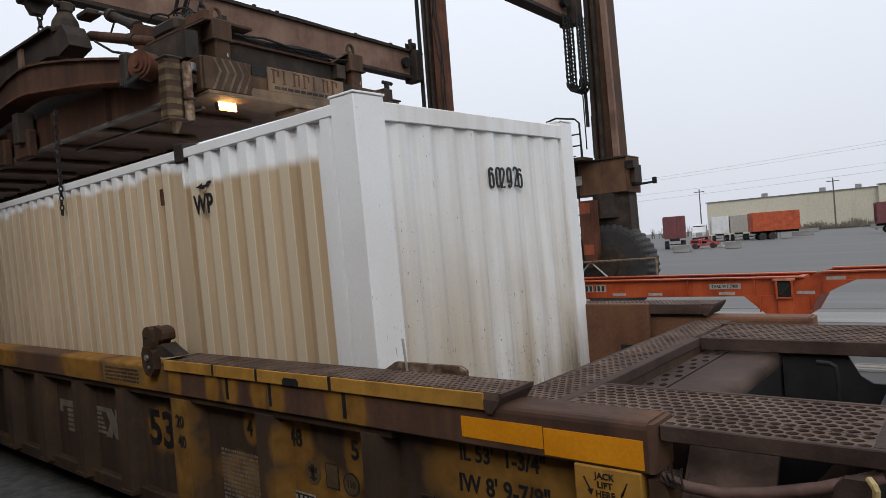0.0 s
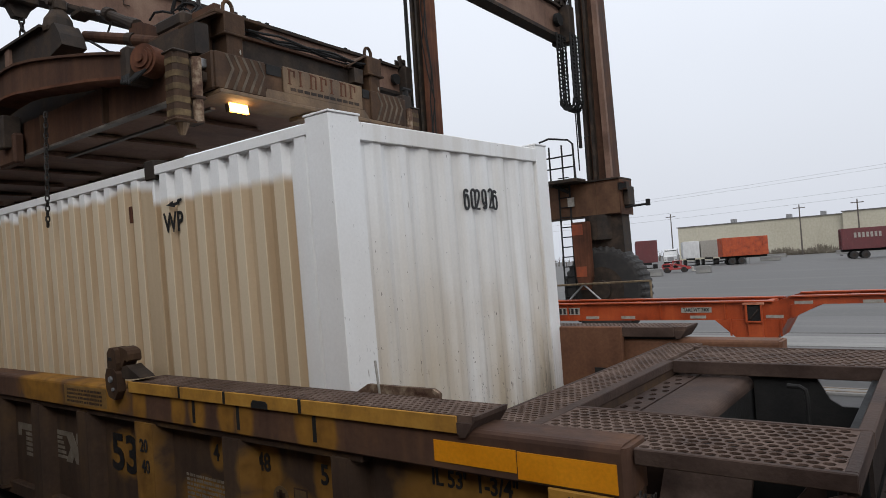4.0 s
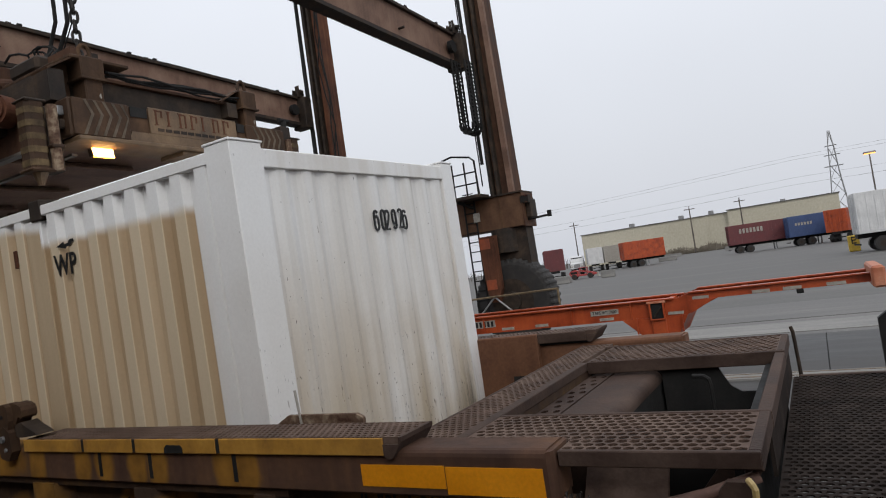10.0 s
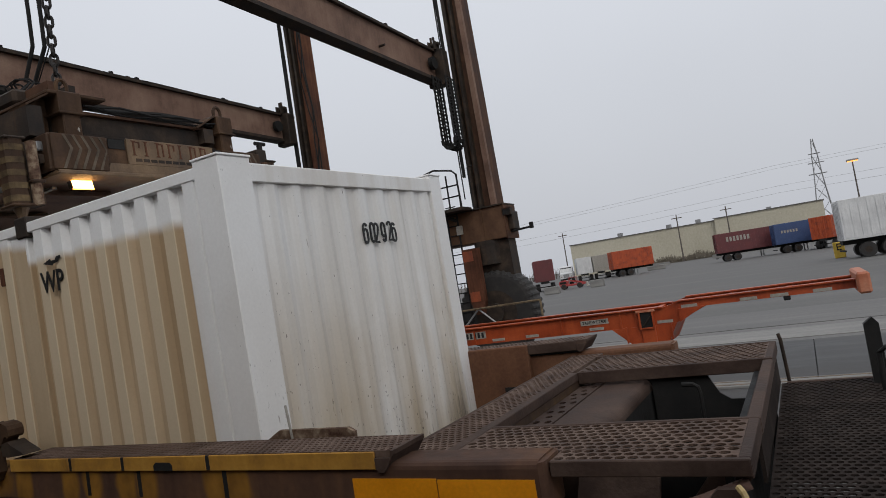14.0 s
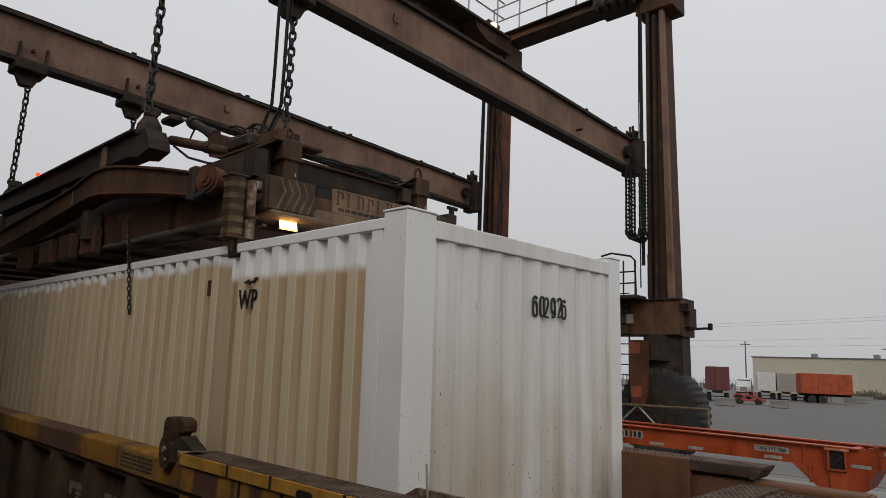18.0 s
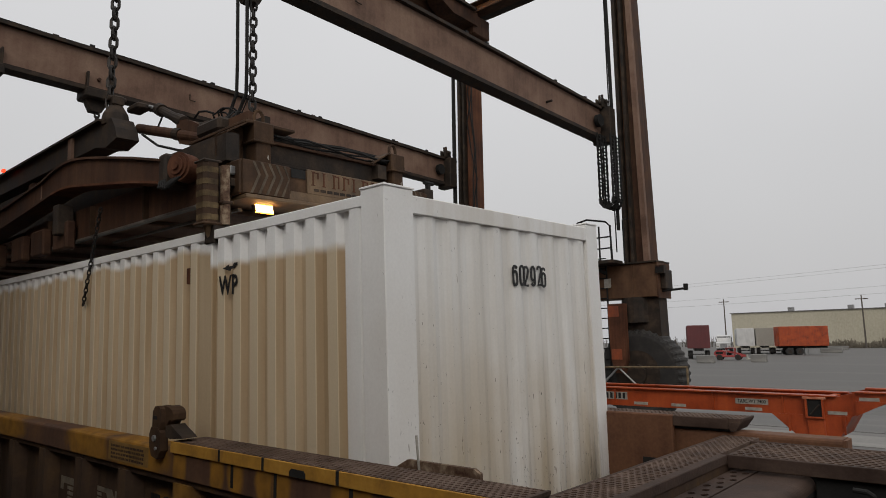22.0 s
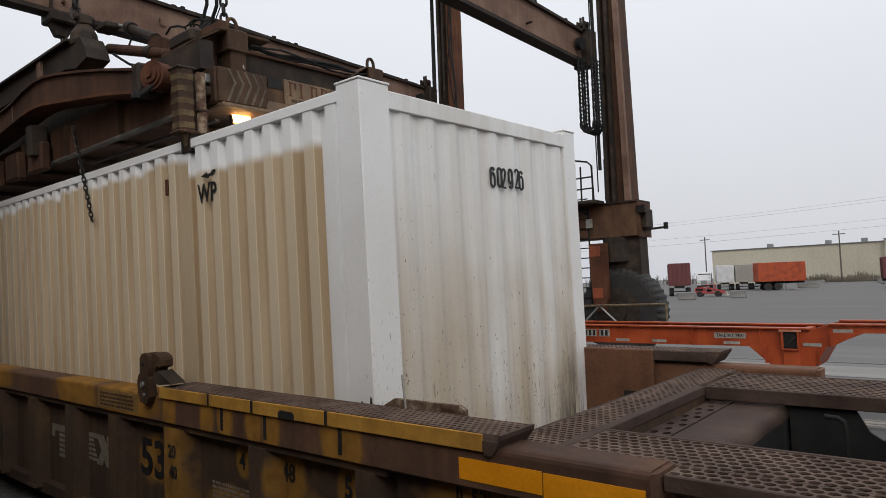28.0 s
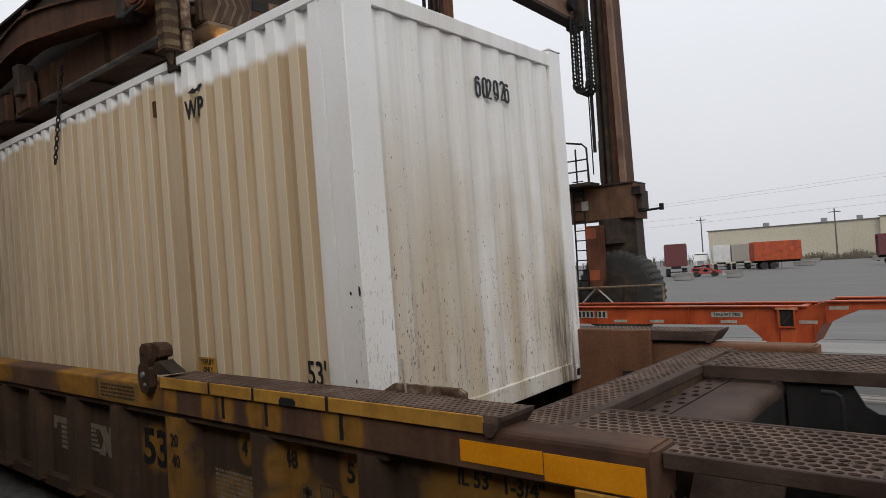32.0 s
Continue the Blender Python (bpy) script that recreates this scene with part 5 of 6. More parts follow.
        part("peg", rod(B(), (xb + 0.10, 10.55, 7.92), (xb + 0.26, 10.55, 7.92), 0.03, 8), CRANE_DARK, hb)
        part("cable_hook", pipe(B(), [(xb + 0.13, 4.4, 8.17), (xb + 0.13, 4.4, 8.02), (xb + 0.13, 4.53, 8.02)], 0.012, 6), CRANE_DARK, hb)
        for k in range(4):
            bm = prism(B(), [(1.6 + 3.2 * k - 0.08, 8.53), (1.6 + 3.2 * k + 0.08, 8.53), (1.6 + 3.2 * k + 0.05, 8.64), (1.6 + 3.2 * k - 0.05, 8.64)], "x", xb - 0.02, xb + 0.02)
            part("eye_plate", bm, CRANE_DARK, hb)
        for y in (0.45, 2.42):
            bm = box(B(), xb - 0.26, xb + 0.26, y - 0.28, y + 0.28, 7.45, 7.66, 0.03)
            prism(bm, [(y - 0.22, 7.46), (y + 0.22, 7.46), (y + 0.10, 7.22), (y - 0.10, 7.22)], "x", xb - 0.1, xb + 0.1)
            part("trolley_bracket", bm, CRANE_DARK, hb)
            for s in (-0.25, 0.21):
                part("bracket_cheek", box(B(), xb + 0.10, xb + 0.20, y + s, y + s + 0.04, 7.62, 8.0, 0.006), CRANE_DARK, hb)
            part("bracket_bolt", rod(B(), (xb + 0.10, y, 7.9), (xb + 0.17, y, 7.9), 0.035, 8), CRANE, hb)
            part("chain", chain(B(), (xb + 0.05, y + 0.03, 7.24), (xb + 0.16, y, 5.01), 0.17, 0.02, 0.085), CHAINM, hb)
    # hose bundle that drops to the spreader from the beam over it
    for dx, dy, thick in ((0.08, 0.10, 0.024), (0.14, 0.21, 0.025), (0.17, 0.25, 0.008)):
        bm = pipe(B(), [(-5.0 + dx, 1.82 + dy, 8.6), (-5.0 + dx, 1.84 + dy, 7.0), (-5.02 + dx, 1.88 + dy, 6.0), (-5.08 + dx, 1.92 + dy, 5.6), (-5.2, 1.9 + dy, 5.2)], thick, 6)
        part("hose", bm, BLACK, beams[0])
    # hanging cable carrier loop
    for dy in (0.0, 0.30):
        bm = B()
        run = [(-5.14, 7.66 - 0.10 * k) for k in range(19)]
        run += [(-4.95 - 0.19 * math.cos(math.pi * k / 7), 5.82 - 0.22 * math.sin(math.pi * k / 7)) for k in range(1, 7)]
        run += [(-4.76, 5.86 + 0.10 * k) for k in range(18)]
        y = 12.9 + dy
        for k, (p, q) in enumerate(zip(run, run[1:])):
            for s in (-0.09, 0.09):
                beam(bm, (p[0], y + s, p[1]), (q[0], y + s, q[1]), 0.03, 0.055 if k % 2 else 0.085)
            m_ = ((p[0] + q[0]) / 2, (p[1] + q[1]) / 2)
            beam(bm, (m_[0], y - 0.09, m_[1]), (m_[0], y + 0.09, m_[1]), 0.03, 0.03)
        part("cable_carrier", bm, BLACK, beams[0], "black drag chain loop", kind="stuff")
    return t, beams, rotor, rotor.location.copy()


# ---- spreader ----
def build_spreader():
    t = thing("spreader", -8.07, 1.3, 2.95, "grimy brown telescopic container spreader with chevron end panels", "spreader")
    # end frames
    for s, xe in ((1, -1.95), (-1, -14.2)):
        eb = part("end_beam", box(B(), xe - 0.14, xe + 0.085, 0.17, 2.42, 3.265, 3.555, 0.012), SPREADER, t, "end beam with chevrons")
        part("end_flange", box(B(), xe - 0.25, xe + 0.135, 0.20, 2.42, 3.230, 3.262, 0.006), SPREADER_TAN, eb, "rust-tan lower flange")
        part("flange_step", prism(B(), [(0.62, 3.262), (1.86, 3.262), (1.78, 3.345), (0.66, 3.345)], "x", *sorted((xe + 0.085 * s, xe + 0.10 * s))), SPREADER_TAN, eb)
        part("under_shelf", box(B(), xe - 0.20, xe + 0.10, 1.12, 1.62, 3.192, 3.228, 0.006), SPREADER_TAN, eb)
        part("shelf_slot", box(B(), xe + 0.02, xe + 0.06, 1.32, 1.52, 3.187, 3.191), BLACK, eb)
        xf = xe + 0.085 * s
        for ya, yb in ((0.19, 0.645), (1.88, 2.36)):
            bm = box(B(), *sorted((xf, xf + 0.018 * s)), ya, yb, 3.272, 3.552, 0.005)
            cp = part("chevron_panel", bm, SPREADER, eb)
            for k in range(5):
                y = ya + 0.085 + k * 0.075
                tip, half = 0.055, 0.024
                pts = [(y, 3.545), (y + half, 3.545), (y + half + tip, 3.44), (y + half - 0.02, 3.278), (y - 0.02, 3.278), (y + tip, 3.44)]
                pts = [(min(p[0], yb - 0.004), p[1]) for p in pts]
                part("chevron", prism(B(), pts, "x", *sorted((xf + 0.018 * s, xf + 0.021 * s))), CHEVRON, cp)
        np_ = part("name_board", box(B(), *sorted((xf, xf + 0.016 * s)), 0.83, 1.76, 3.345, 3.565, 0.004), SPREADER_TAN, eb, "tan board with rust-brown letter shapes")
        if s == 1:
            for k in range(7):
                y = 0.885 + k * 0.119
                bm = box(B(), xf + 0.016, xf + 0.019, y, y + 0.017, 3.43, 3.545)
                box(bm, xf + 0.016, xf + 0.019, y - 0.012, y + 0.029, 3.424, 3.431)
                box(bm, xf + 0.016, xf + 0.019, y - 0.012, y + 0.029, 3.544, 3.551)
                if k % 3 != 1:
                    box(bm, xf + 0.016, xf + 0.019, y + 0.055, y + 0.070, 3.43 if k % 3 else 3.49, 3.545)
                    box(bm, xf + 0.016, xf + 0.019, y + 0.017, y + 0.055, 3.536, 3.545)
                part("letter_shape", bm, CRANE_RUST, np_)
            for k in range(11):
                part("print_bar", box(B(), xf + 0.016, xf + 0.0185, 0.90 + k * 0.075, 0.96 + k * 0.075, 3.372, 3.398), CRANE_DARK, np_)
        # pockets are flat black plates that paint the shade of a recess
        for ya, yb in ((0.665, 0.815), (1.775, 1.865)):
            part("pocket", box(B(), *sorted((xf + 0.002 * s, xf + 0.010 * s)), ya, yb, 3.468, 3.548), BLACK, eb, "flat black plate for the shade in a beam pocket")
        # twistlock pods: banded square columns with a guide tube
        for yc, side in ((-0.05, 1), (2.60, -1)):
            def octagon(w):
                xa, xb = xe - 0.09 - w, xe + 0.058 + w
                ya, yb = yc - 0.068 - w, yc + 0.068 + w
                c = 0.026
                return [(xa + c, ya), (xb - c, ya), (xb, ya + c), (xb, yb - c), (xb - c, yb), (xa + c, yb), (xa, yb - c), (xa, ya + c)]
            pod = part("twistlock_pod", prism(B(), octagon(0.0), "z", 3.01, 3.49), SPREADER, t, "banded twistlock pod with flaking yellow paint")
            for k in range(5):
                z = 3.03 + k * 0.094
                part("pod_band", prism(B(), octagon(0.002), "z", z, z + 0.045), POD_BAND, pod)
            part("pod_cap", box(B(), xe - 0.10, xe + 0.068, yc - 0.078, yc + 0.078, 3.49, 3.51, 0.008), CRANE_DARK, pod)
            part("pod_foot", box(B(), xe - 0.105, xe + 0.07, yc - 0.082, yc + 0.095, 2.988, 3.012, 0.010), SPREADER, pod)
            part("twistlock", rod(B(), (xe - 0.02, yc + 0.02, 2.99), (xe - 0.02, yc + 0.02, 2.90), 0.055, 10, 0.02), SPREADER_TAN, pod)
            yt = yc + 0.110 * side
            tube = rod(B(), (xe + 0.055, yt, 3.0), (xe + 0.055, yt, 3.475), 0.038, 12)
            part("pod_tube", tube, FLAKED, pod, "guide tube with flaked pale paint")
            part("tube_clamp", box(B(), xe - 0.02, xe + 0.10, yt - 0.05, yt + 0.05, 3.16, 3.185, 0.008), SPREADER, pod)
            part("pod_backing", box(B(), xe - 0.20, xe - 0.05, *sorted((yc + 0.09 * side, yc + 0.23 * side)), 3.02, 3.50, 0.01), CRANE_DARK, t)
            for z in (3.33, 3.43):
                part("slide_pad", box(B(), xe - 0.02, xe + 0.02, *sorted((yc + 0.175 * side, yc + 0.235 * side)), z, z + 0.07, 0.008), GREY_ST if z > 3.4 else CRANE_DARK, t, "worn bare steel slide pad" if z > 3.4 else "")
        # upper girder with gusseted lugs
        ug = part("upper_girder", box(B(), xe - 0.36, xe - 0.14, 0.46, 2.10, 3.64, 3.80, 0.008), CRANE_DARK, t)
        part("girder_top", box(B(), xe - 0.40, xe - 0.10, 0.40, 2.16, 3.80, 3.822), CRANE, ug)
        part("girder_foot", box(B(), xe - 0.40, xe - 0.12, 0.40, 2.16, 3.62, 3.64), CRANE_DARK, ug)
        for yc in (0.475, 2.10):
            bm = box(B(), xe - 0.20, xe - 0.03, yc - 0.075, yc + 0.075, 3.555, 3.78, 0.010)
            box(bm, xe - 0.22, xe - 0.02, yc - 0.098, yc + 0.098, 3.765, 3.945, 0.010)
            box(bm, xe - 0.235, xe - 0.005, yc - 0.112, yc + 0.112, 3.757, 3.775, 0.004)
            box(bm, xe - 0.23, xe + 0.0, yc - 0.10, yc + 0.10, 3.553, 3.572, 0.004)
            lp = part("lug_post", bm, SPREADER, t)
            prism_ = prism(B(), [(yc - 0.098, 3.945), (yc - 0.098, 3.64), (yc - 0.345, 3.62), (yc - 0.345, 3.79), (yc - 0.20, 3.87)], "x", xe - 0.225, xe - 0.20)
            part("lug_wing", prism_, SPREADER, lp, "sloping gusset plate")
            part("wing_top", prism(B(), [(yc - 0.098, 3.945), (yc - 0.098, 3.958), (yc - 0.35, 3.803), (yc - 0.345, 3.79)], "x", xe - 0.26, xe - 0.04), SPREADER, lp)
            part("weld_scar", prism(B(), [(yc + 0.03, 3.64), (yc + 0.045, 3.662), (yc + 0.05, 3.625), (yc + 0.043, 3.62)], "x", xe - 0.03, xe - 0.027), STICKER, lp)
            bm = B()
            for k in range(9):
                a0, a1 = math.pi * k / 9, math.pi * (k + 1) / 9
                rod(bm, (xe - 0.11, yc + 0.045 * math.cos(a0), 4.005 + 0.06 * math.sin(a0)), (xe - 0.11, yc + 0.045 * math.cos(a1), 4.005 + 0.06 * math.sin(a1)), 0.016, 6)
            for q in (-0.045, 0.045):
                rod(bm, (xe - 0.11, yc + q, 3.94), (xe - 0.11, yc + q, 4.007), 0.016, 6)
            part("eye", bm, SPREADER, lp)
        part("guide_bracket", box(B(), xe - 0.2, xe + 0.05, 2.42, 2.56, 3.33, 3.62, 0.01), CRANE_DARK, t)
        bm = rod(B(), (xe + 0.02, 2.50, 3.60), (xe + 0.02, 2.50, 3.68), 0.03, 8)
        rod(bm, (xe + 0.02, 2.44, 3.69), (xe + 0.02, 2.58, 3.69), 0.022, 8)
        part("guide_roller", bm, BLACK, t)
        # slack hydraulic lines laid along the girder
        for k in range(3):
            pts = [(xe - 0.12 + 0.03 * k, 0.62 + 0.16 * i, 3.845 + 0.014 * math.sin(i * 1.7 + k * 2.1) + 0.012 * k) for i in range(10)]
            part("hose", pipe(B(), pts, 0.011, 6), BLACK, t)
    # floodlight under the end beam
    fl = part("flood_lamp", prism(B(), [(0.425, 3.165), (0.595, 3.165), (0.585, 3.225), (0.415, 3.225)], "x", -2.08, -2.032), CRANE_DARK, t, "lit floodlight")
    part("lens", prism(B(), [(0.430, 3.163), (0.590, 3.163), (0.580, 3.224), (0.420, 3.224)], "x", -2.032, -2.010), LAMP, fl)
    # glowing strips added to imitate the lens's orange fringe and its spill
    for ya, yb, za, zb in ((0.418, 0.585, 3.2245, 3.2295), (0.425, 0.595, 3.157, 3.1625)):
        part("halo_strip", box(B(), -2.036, -2.014, ya, yb, za, zb), LAMP_HALO, fl)
    part("yoke", box(B(), -2.07, -2.05, 0.48, 0.53, 3.2255, 3.2295), CRANE_DARK, fl)
    # main frame
    for y in (0.45, 2.15):
        part("main_beam", box(B(), -13.6, -2.5, y - 0.14, y + 0.14, 3.70 if y > 1 else 3.50, 3.95 if y > 1 else 3.74, 0.01), CRANE, t)
        part("inner_slide", box(B(), -14.0, -2.0, y - 0.32, y - 0.20, 3.56 if y < 1 else 3.66, 3.80), CRANE_DARK, t)
        part("beam_flange", box(B(), -13.6, -2.6, y - 0.24, y + 0.20, *((3.66, 3.70) if y > 1 else (3.475, 3.50))), CRANE_PALE, t)
    # undersides take paler paint in place of light bounced from below
    for k in range(9):
        x = -3.4 - k * 1.15
        part("cross_member", box(B(), x - 0.07, x + 0.07, 0.12, 1.7, 3.39, 3.44, 0.006), SPREADER_TAN if k % 2 else CRANE_PALE, t)
        part("member_flange", box(B(), x - 0.16, x + 0.16, 0.12, 1.68, 3.37, 3.39), CRANE_PALE, t)
    part("belly_plate", box(B(), -13.4, -2.16, 0.05, 1.95, 3.44, 3.47), CRANE_PALE, t, "underside plate, paler brown in place of bounced light")
    # deep web on the near side with a bare lower edge
    part("web_plate", box(B(), -6.4, -2.16, 0.0, 0.02, 3.20, 3.52), CRANE, t)
    part("web_flange", box(B(), -6.4, -2.16, -0.02, 0.045, 3.18, 3.20), BARE_EDGE, t, "bare scuffed steel edge")
    for x in (-3.1, -4.3, -5.5):
        part("web_stiffener", box(B(), x - 0.012, x + 0.012, -0.05, 0.0, 3.20, 3.5), SPREADER, t)
    part("inner_flange", box(B(), -4.6, -2.1, 0.30, 0.34, 3.17, 3.19), BARE_EDGE, t, "bare scuffed steel edge")
    for x in (-4.9, -5.6, -6.3, -7.2):
        part("side_pocket", box(B(), x - 0.2, x + 0.2, -0.13, -0.03, 3.10, 3.40, 0.02), CRANE, t)
    part("far_web", box(B(), -13.5, -5.25, 1.95, 2.02, 3.14, 3.70), CRANE, t)
    for k in range(12):
        part("far_rib", box(B(), -5.5 - k * 0.68, -5.46 - k * 0.68, 1.88, 1.95, 3.16, 3.68), SPREADER, t)
    # head frame under the hoist chains
    before_head = set(t.children)
    for y in (0.5, 2.35):
        bm = prism(B(), [(-5.06, 4.56), (-5.17, 4.70), (-11.4, 4.70), (-11.5, 4.44), (-5.6, 4.42), (-5.3, 4.36), (-5.0, 4.42)], "y", y - 0.13, y + 0.13)
        part("head_beam", bm, CRANE_DARK, t)
        part("head_flange", box(B(), -11.5, -5.4, y - 0.19, y + 0.19, 4.70, 4.73), CRANE_DARK, t)
        for x in (-5.36, -11.1):
            bm = rod(B(), (x, y, 4.42), (x, y, 4.66), 0.115, 10, 0.13)
            rod(bm, (x, y, 4.66), (x, y, 4.70), 0.155, 10, 0.165)
            rod(bm, (x, y, 4.70), (x, y, 4.80), 0.165, 10, 0.145)
            rod(bm, (x, y, 4.80), (x, y, 4.91), 0.145, 10, 0.08)
            box(bm, x - 0.07, x + 0.09, y - 0.07, y + 0.07, 4.90, 5.03, 0.02)
            rod(bm, (x, y - 0.11, 5.0), (x, y + 0.11, 5.0), 0.04, 10)
            part("chain_swivel", bm, CRANE_DARK, t)
        part("head_rib", box(B(), -6.42, -6.30, y - 0.165, y - 0.13, 4.33, 4.69), CRANE_PALE, t)
        for x in (-8.0, -11.3):
            part("head_post", box(B(), x - 0.12, x + 0.12, y - 0.1, y + 0.1, 3.74, 4.4, 0.01), CRANE, t)
    for x in (-8.0, -11.2):
        part("head_cross", box(B(), x - 0.14, x + 0.14, 0.5, 2.35, 4.38, 4.62, 0.01), CRANE_DARK, t)
    part("machinery_body", box(B(), -11.0, -6.2, 0.42, 1.5, 3.74, 4.34, 0.02), CRANE_DARK, t, "dark hydraulic machinery body")
    for x in (-10.2, -9.1, -8.0, -6.9):
        part("cover_plate", box(B(), x - 0.35, x + 0.35, 0.40, 0.42, 3.85, 4.25, 0.006), SPREADER, t)
    # float cylinder, tie tube and bracket between head frame and end girder
    bm = box(B(), -5.40, -5.10, 0.64, 0.82, 4.87, 4.95, 0.02)
    part("cylinder_ear", bm, CRANE_DARK, t)
    part("cylinder_rod", rod(B(), (-5.14, 0.8, 4.93), (-4.84, 0.8, 4.81), 0.022, 10), GREY_ST, t, "bright hydraulic rod")
    bm = rod(B(), (-4.86, 0.8, 4.82), (-4.78, 0.8, 4.78), 0.078, 12)
    rod(bm, (-4.80, 0.8, 4.79), (-4.30, 0.8, 4.54), 0.054, 12)
    rod(bm, (-4.42, 0.8, 4.60), (-4.34, 0.8, 4.56), 0.064, 12)
    rod(bm, (-4.34, 0.8, 4.56), (-4.24, 0.8, 4.51), 0.072, 12)
    part("cylinder", bm, CRANE_DARK, t)
    part("tie_tube", rod(B(), (-5.2, 0.72, 4.64), (-3.3, 0.80, 4.08), 0.060, 14), CRANE, t)
    part("tube_collar", rod(B(), (-4.34, 0.755, 4.386), (-4.22, 0.76, 4.351), 0.072, 14), CRANE_DARK, t)
    part("cylinder_bracket", prism(B(), [(-4.30, 4.53), (-4.10, 4.50), (-3.92, 4.43), (-3.80, 4.37), (-3.72, 4.12), (-4.24, 4.25), (-4.32, 4.38)], "y", 0.74, 0.90), CRANE, t)
    bm = rod(B(), (-3.95, 0.8, 4.39), (-3.42, 0.8, 4.29), 0.045, 12)
    rod(bm, (-3.74, 0.8, 4.35), (-3.68, 0.8, 4.338), 0.058, 12)
    rod(bm, (-3.5, 0.8, 4.305), (-3.3, 0.8, 4.265), 0.066, 12)
    part("cylinder", bm, CRANE_DARK, t)
    part("hose", pipe(B(), [(-4.66, 0.74, 4.66), (-4.72, 0.72, 4.54), (-4.62, 0.72, 4.44), (-4.46, 0.72, 4.41), (-4.3, 0.74, 4.40)], 0.012, 6), BLACK, t)
    part("hose", pipe(B(), [(-4.9, 0.62, 4.48), (-4.5, 0.62, 4.26), (-4.0, 0.62, 4.10), (-3.6, 0.6, 4.01), (-3.1, 0.6, 4.02)], 0.015, 6), BLACK, t)
    part("hose", pipe(B(), [(-3.9, 0.74, 4.46), (-3.8, 0.74, 4.51), (-3.65, 0.74, 4.48), (-3.5, 0.74, 4.42)], 0.012, 6), BLACK, t)
    for ob in set(t.children) - before_head:
        ob.data.transform(Matrix.Translation((0.07, 0.085, 0.045)))
    # stepped gusset that carries the end girder's shelf
    part("slide_gusset", prism(B(), [(-4.0, 3.86), (-3.2, 4.00), (-2.62, 4.14), (-2.30, 4.14), (-2.30, 3.70), (-4.0, 3.70)], "y", 0.52, 0.58), CRANE, t)
    part("gusset_plate", prism(B(), [(-3.5, 4.0), (-3.0, 4.18), (-2.42, 4.18), (-2.42, 3.95), (-3.5, 3.9)], "y", 0.78, 0.84), CRANE_DARK, t)
    part("shelf_plate", box(B(), -2.95, -1.98, 0.30, 0.80, 3.915, 3.94, 0.004), SPREADER, t)
    part("valve_block", box(B(), -3.05, -2.62, 0.42, 0.66, 4.02, 4.16, 0.03), CRANE_DARK, t)
    r = random.Random(9)
    for k in range(6):
        c0 = Vector((-2.95 + r.uniform(-0.25, 0.2), 0.7 + r.uniform(-0.1, 0.25), 4.22))
        rad = r.uniform(0.05, 0.12)
        pts = [c0 + Vector((rad * math.cos(q), 0.05 * math.sin(2 * q), rad * 1.1 * math.sin(q))) for q in (-0.6, 0.0, 0.6, 1.2, 1.8, 2.4, 3.0, 3.6)]
        part("hose", pipe(B(), pts, 0.010, 6), BLACK, t)
    bm = pipe(B(), [(-2.9, 0.9, 4.3), (-2.5, 1.2, 4.02), (-2.3, 1.6, 3.99), (-2.3, 2.2, 3.98)], 0.022, 6)
    part("hose", bm, BLACK, t)
    # folded lifting arm on the near side
    y = -0.12
    top = [(-2.46, 3.60), (-2.95, 3.715), (-3.5, 3.83), (-4.0, 3.925), (-4.35, 3.975), (-4.6, 3.985), (-4.9, 3.96), (-5.25, 3.90), (-6.4, 3.81), (-8.2, 3.70)]
    low = [(-2.46, 3.41), (-2.95, 3.50), (-3.5, 3.58), (-4.0, 3.65), (-4.35, 3.70), (-4.6, 3.715), (-4.9, 3.705), (-5.25, 3.67), (-6.4, 3.57), (-8.2, 3.44)]
    part("lifting_arm", prism(B(), top + low[::-1], "y", y - 0.07, y + 0.09), CRANE, t, "folded curved lifting arm")
    part("arm_cap", prism(B(), top + [(p, q - 0.022) for p, q in top[::-1]], "y", y - 0.10, y + 0.11), CRANE, t, "top plate of the lifting arm")
    rail = low[:7]
    # redder material paints the orange light on the arm's underside
    part("arm_flange", prism(B(), rail + [(p, q - 0.022) for p, q in rail[::-1]], "y", y - 0.11, y + 0.12), CRANE_RUST, t, "lower arm plate, reddened for orange light on its underside")
    part("arm_flange", prism(B(), low[6:] + [(p, q - 0.022) for p, q in low[:5:-1]], "y", y - 0.11, y + 0.12), CRANE, t)
    part("arm_seam", box(B(), -5.30, -5.28, y - 0.076, y - 0.07, 3.67, 3.89), CRANE_PALE, t)
    part("arm_block", box(B(), -2.50, -2.38, y - 0.08, y + 0.20, 3.36, 3.64, 0.02), CRANE_DARK, t)
    bm = disc(B(), (-2.27, y + 0.03, 3.505), (0.35, -1, 0), 0.118, 0.13, 28)
    disc(bm, (-2.246, y - 0.037, 3.505), (0.35, -1, 0), 0.095, 0.02, 28)
    disc(bm, (-2.240, y - 0.052, 3.505), (0.35, -1, 0), 0.070, 0.02, 28)
    disc(bm, (-2.234, y - 0.068, 3.505), (0.35, -1, 0), 0.034, 0.02, 16)
    part("arm_pivot", bm, CRANE_RUST, t, "rust-orange pivot drum")
    for k in range(4):
        pts = [(-2.44 + 0.03 * k, y - 0.09, 3.40), (-2.40 + 0.04 * k, y - 0.12, 3.34 - 0.01 * k), (-2.33 + 0.04 * k, y - 0.10, 3.35), (-2.28 + 0.04 * k, y - 0.06, 3.40)]
        part("hose", pipe(B(), pts, 0.012, 6), BLACK, t)
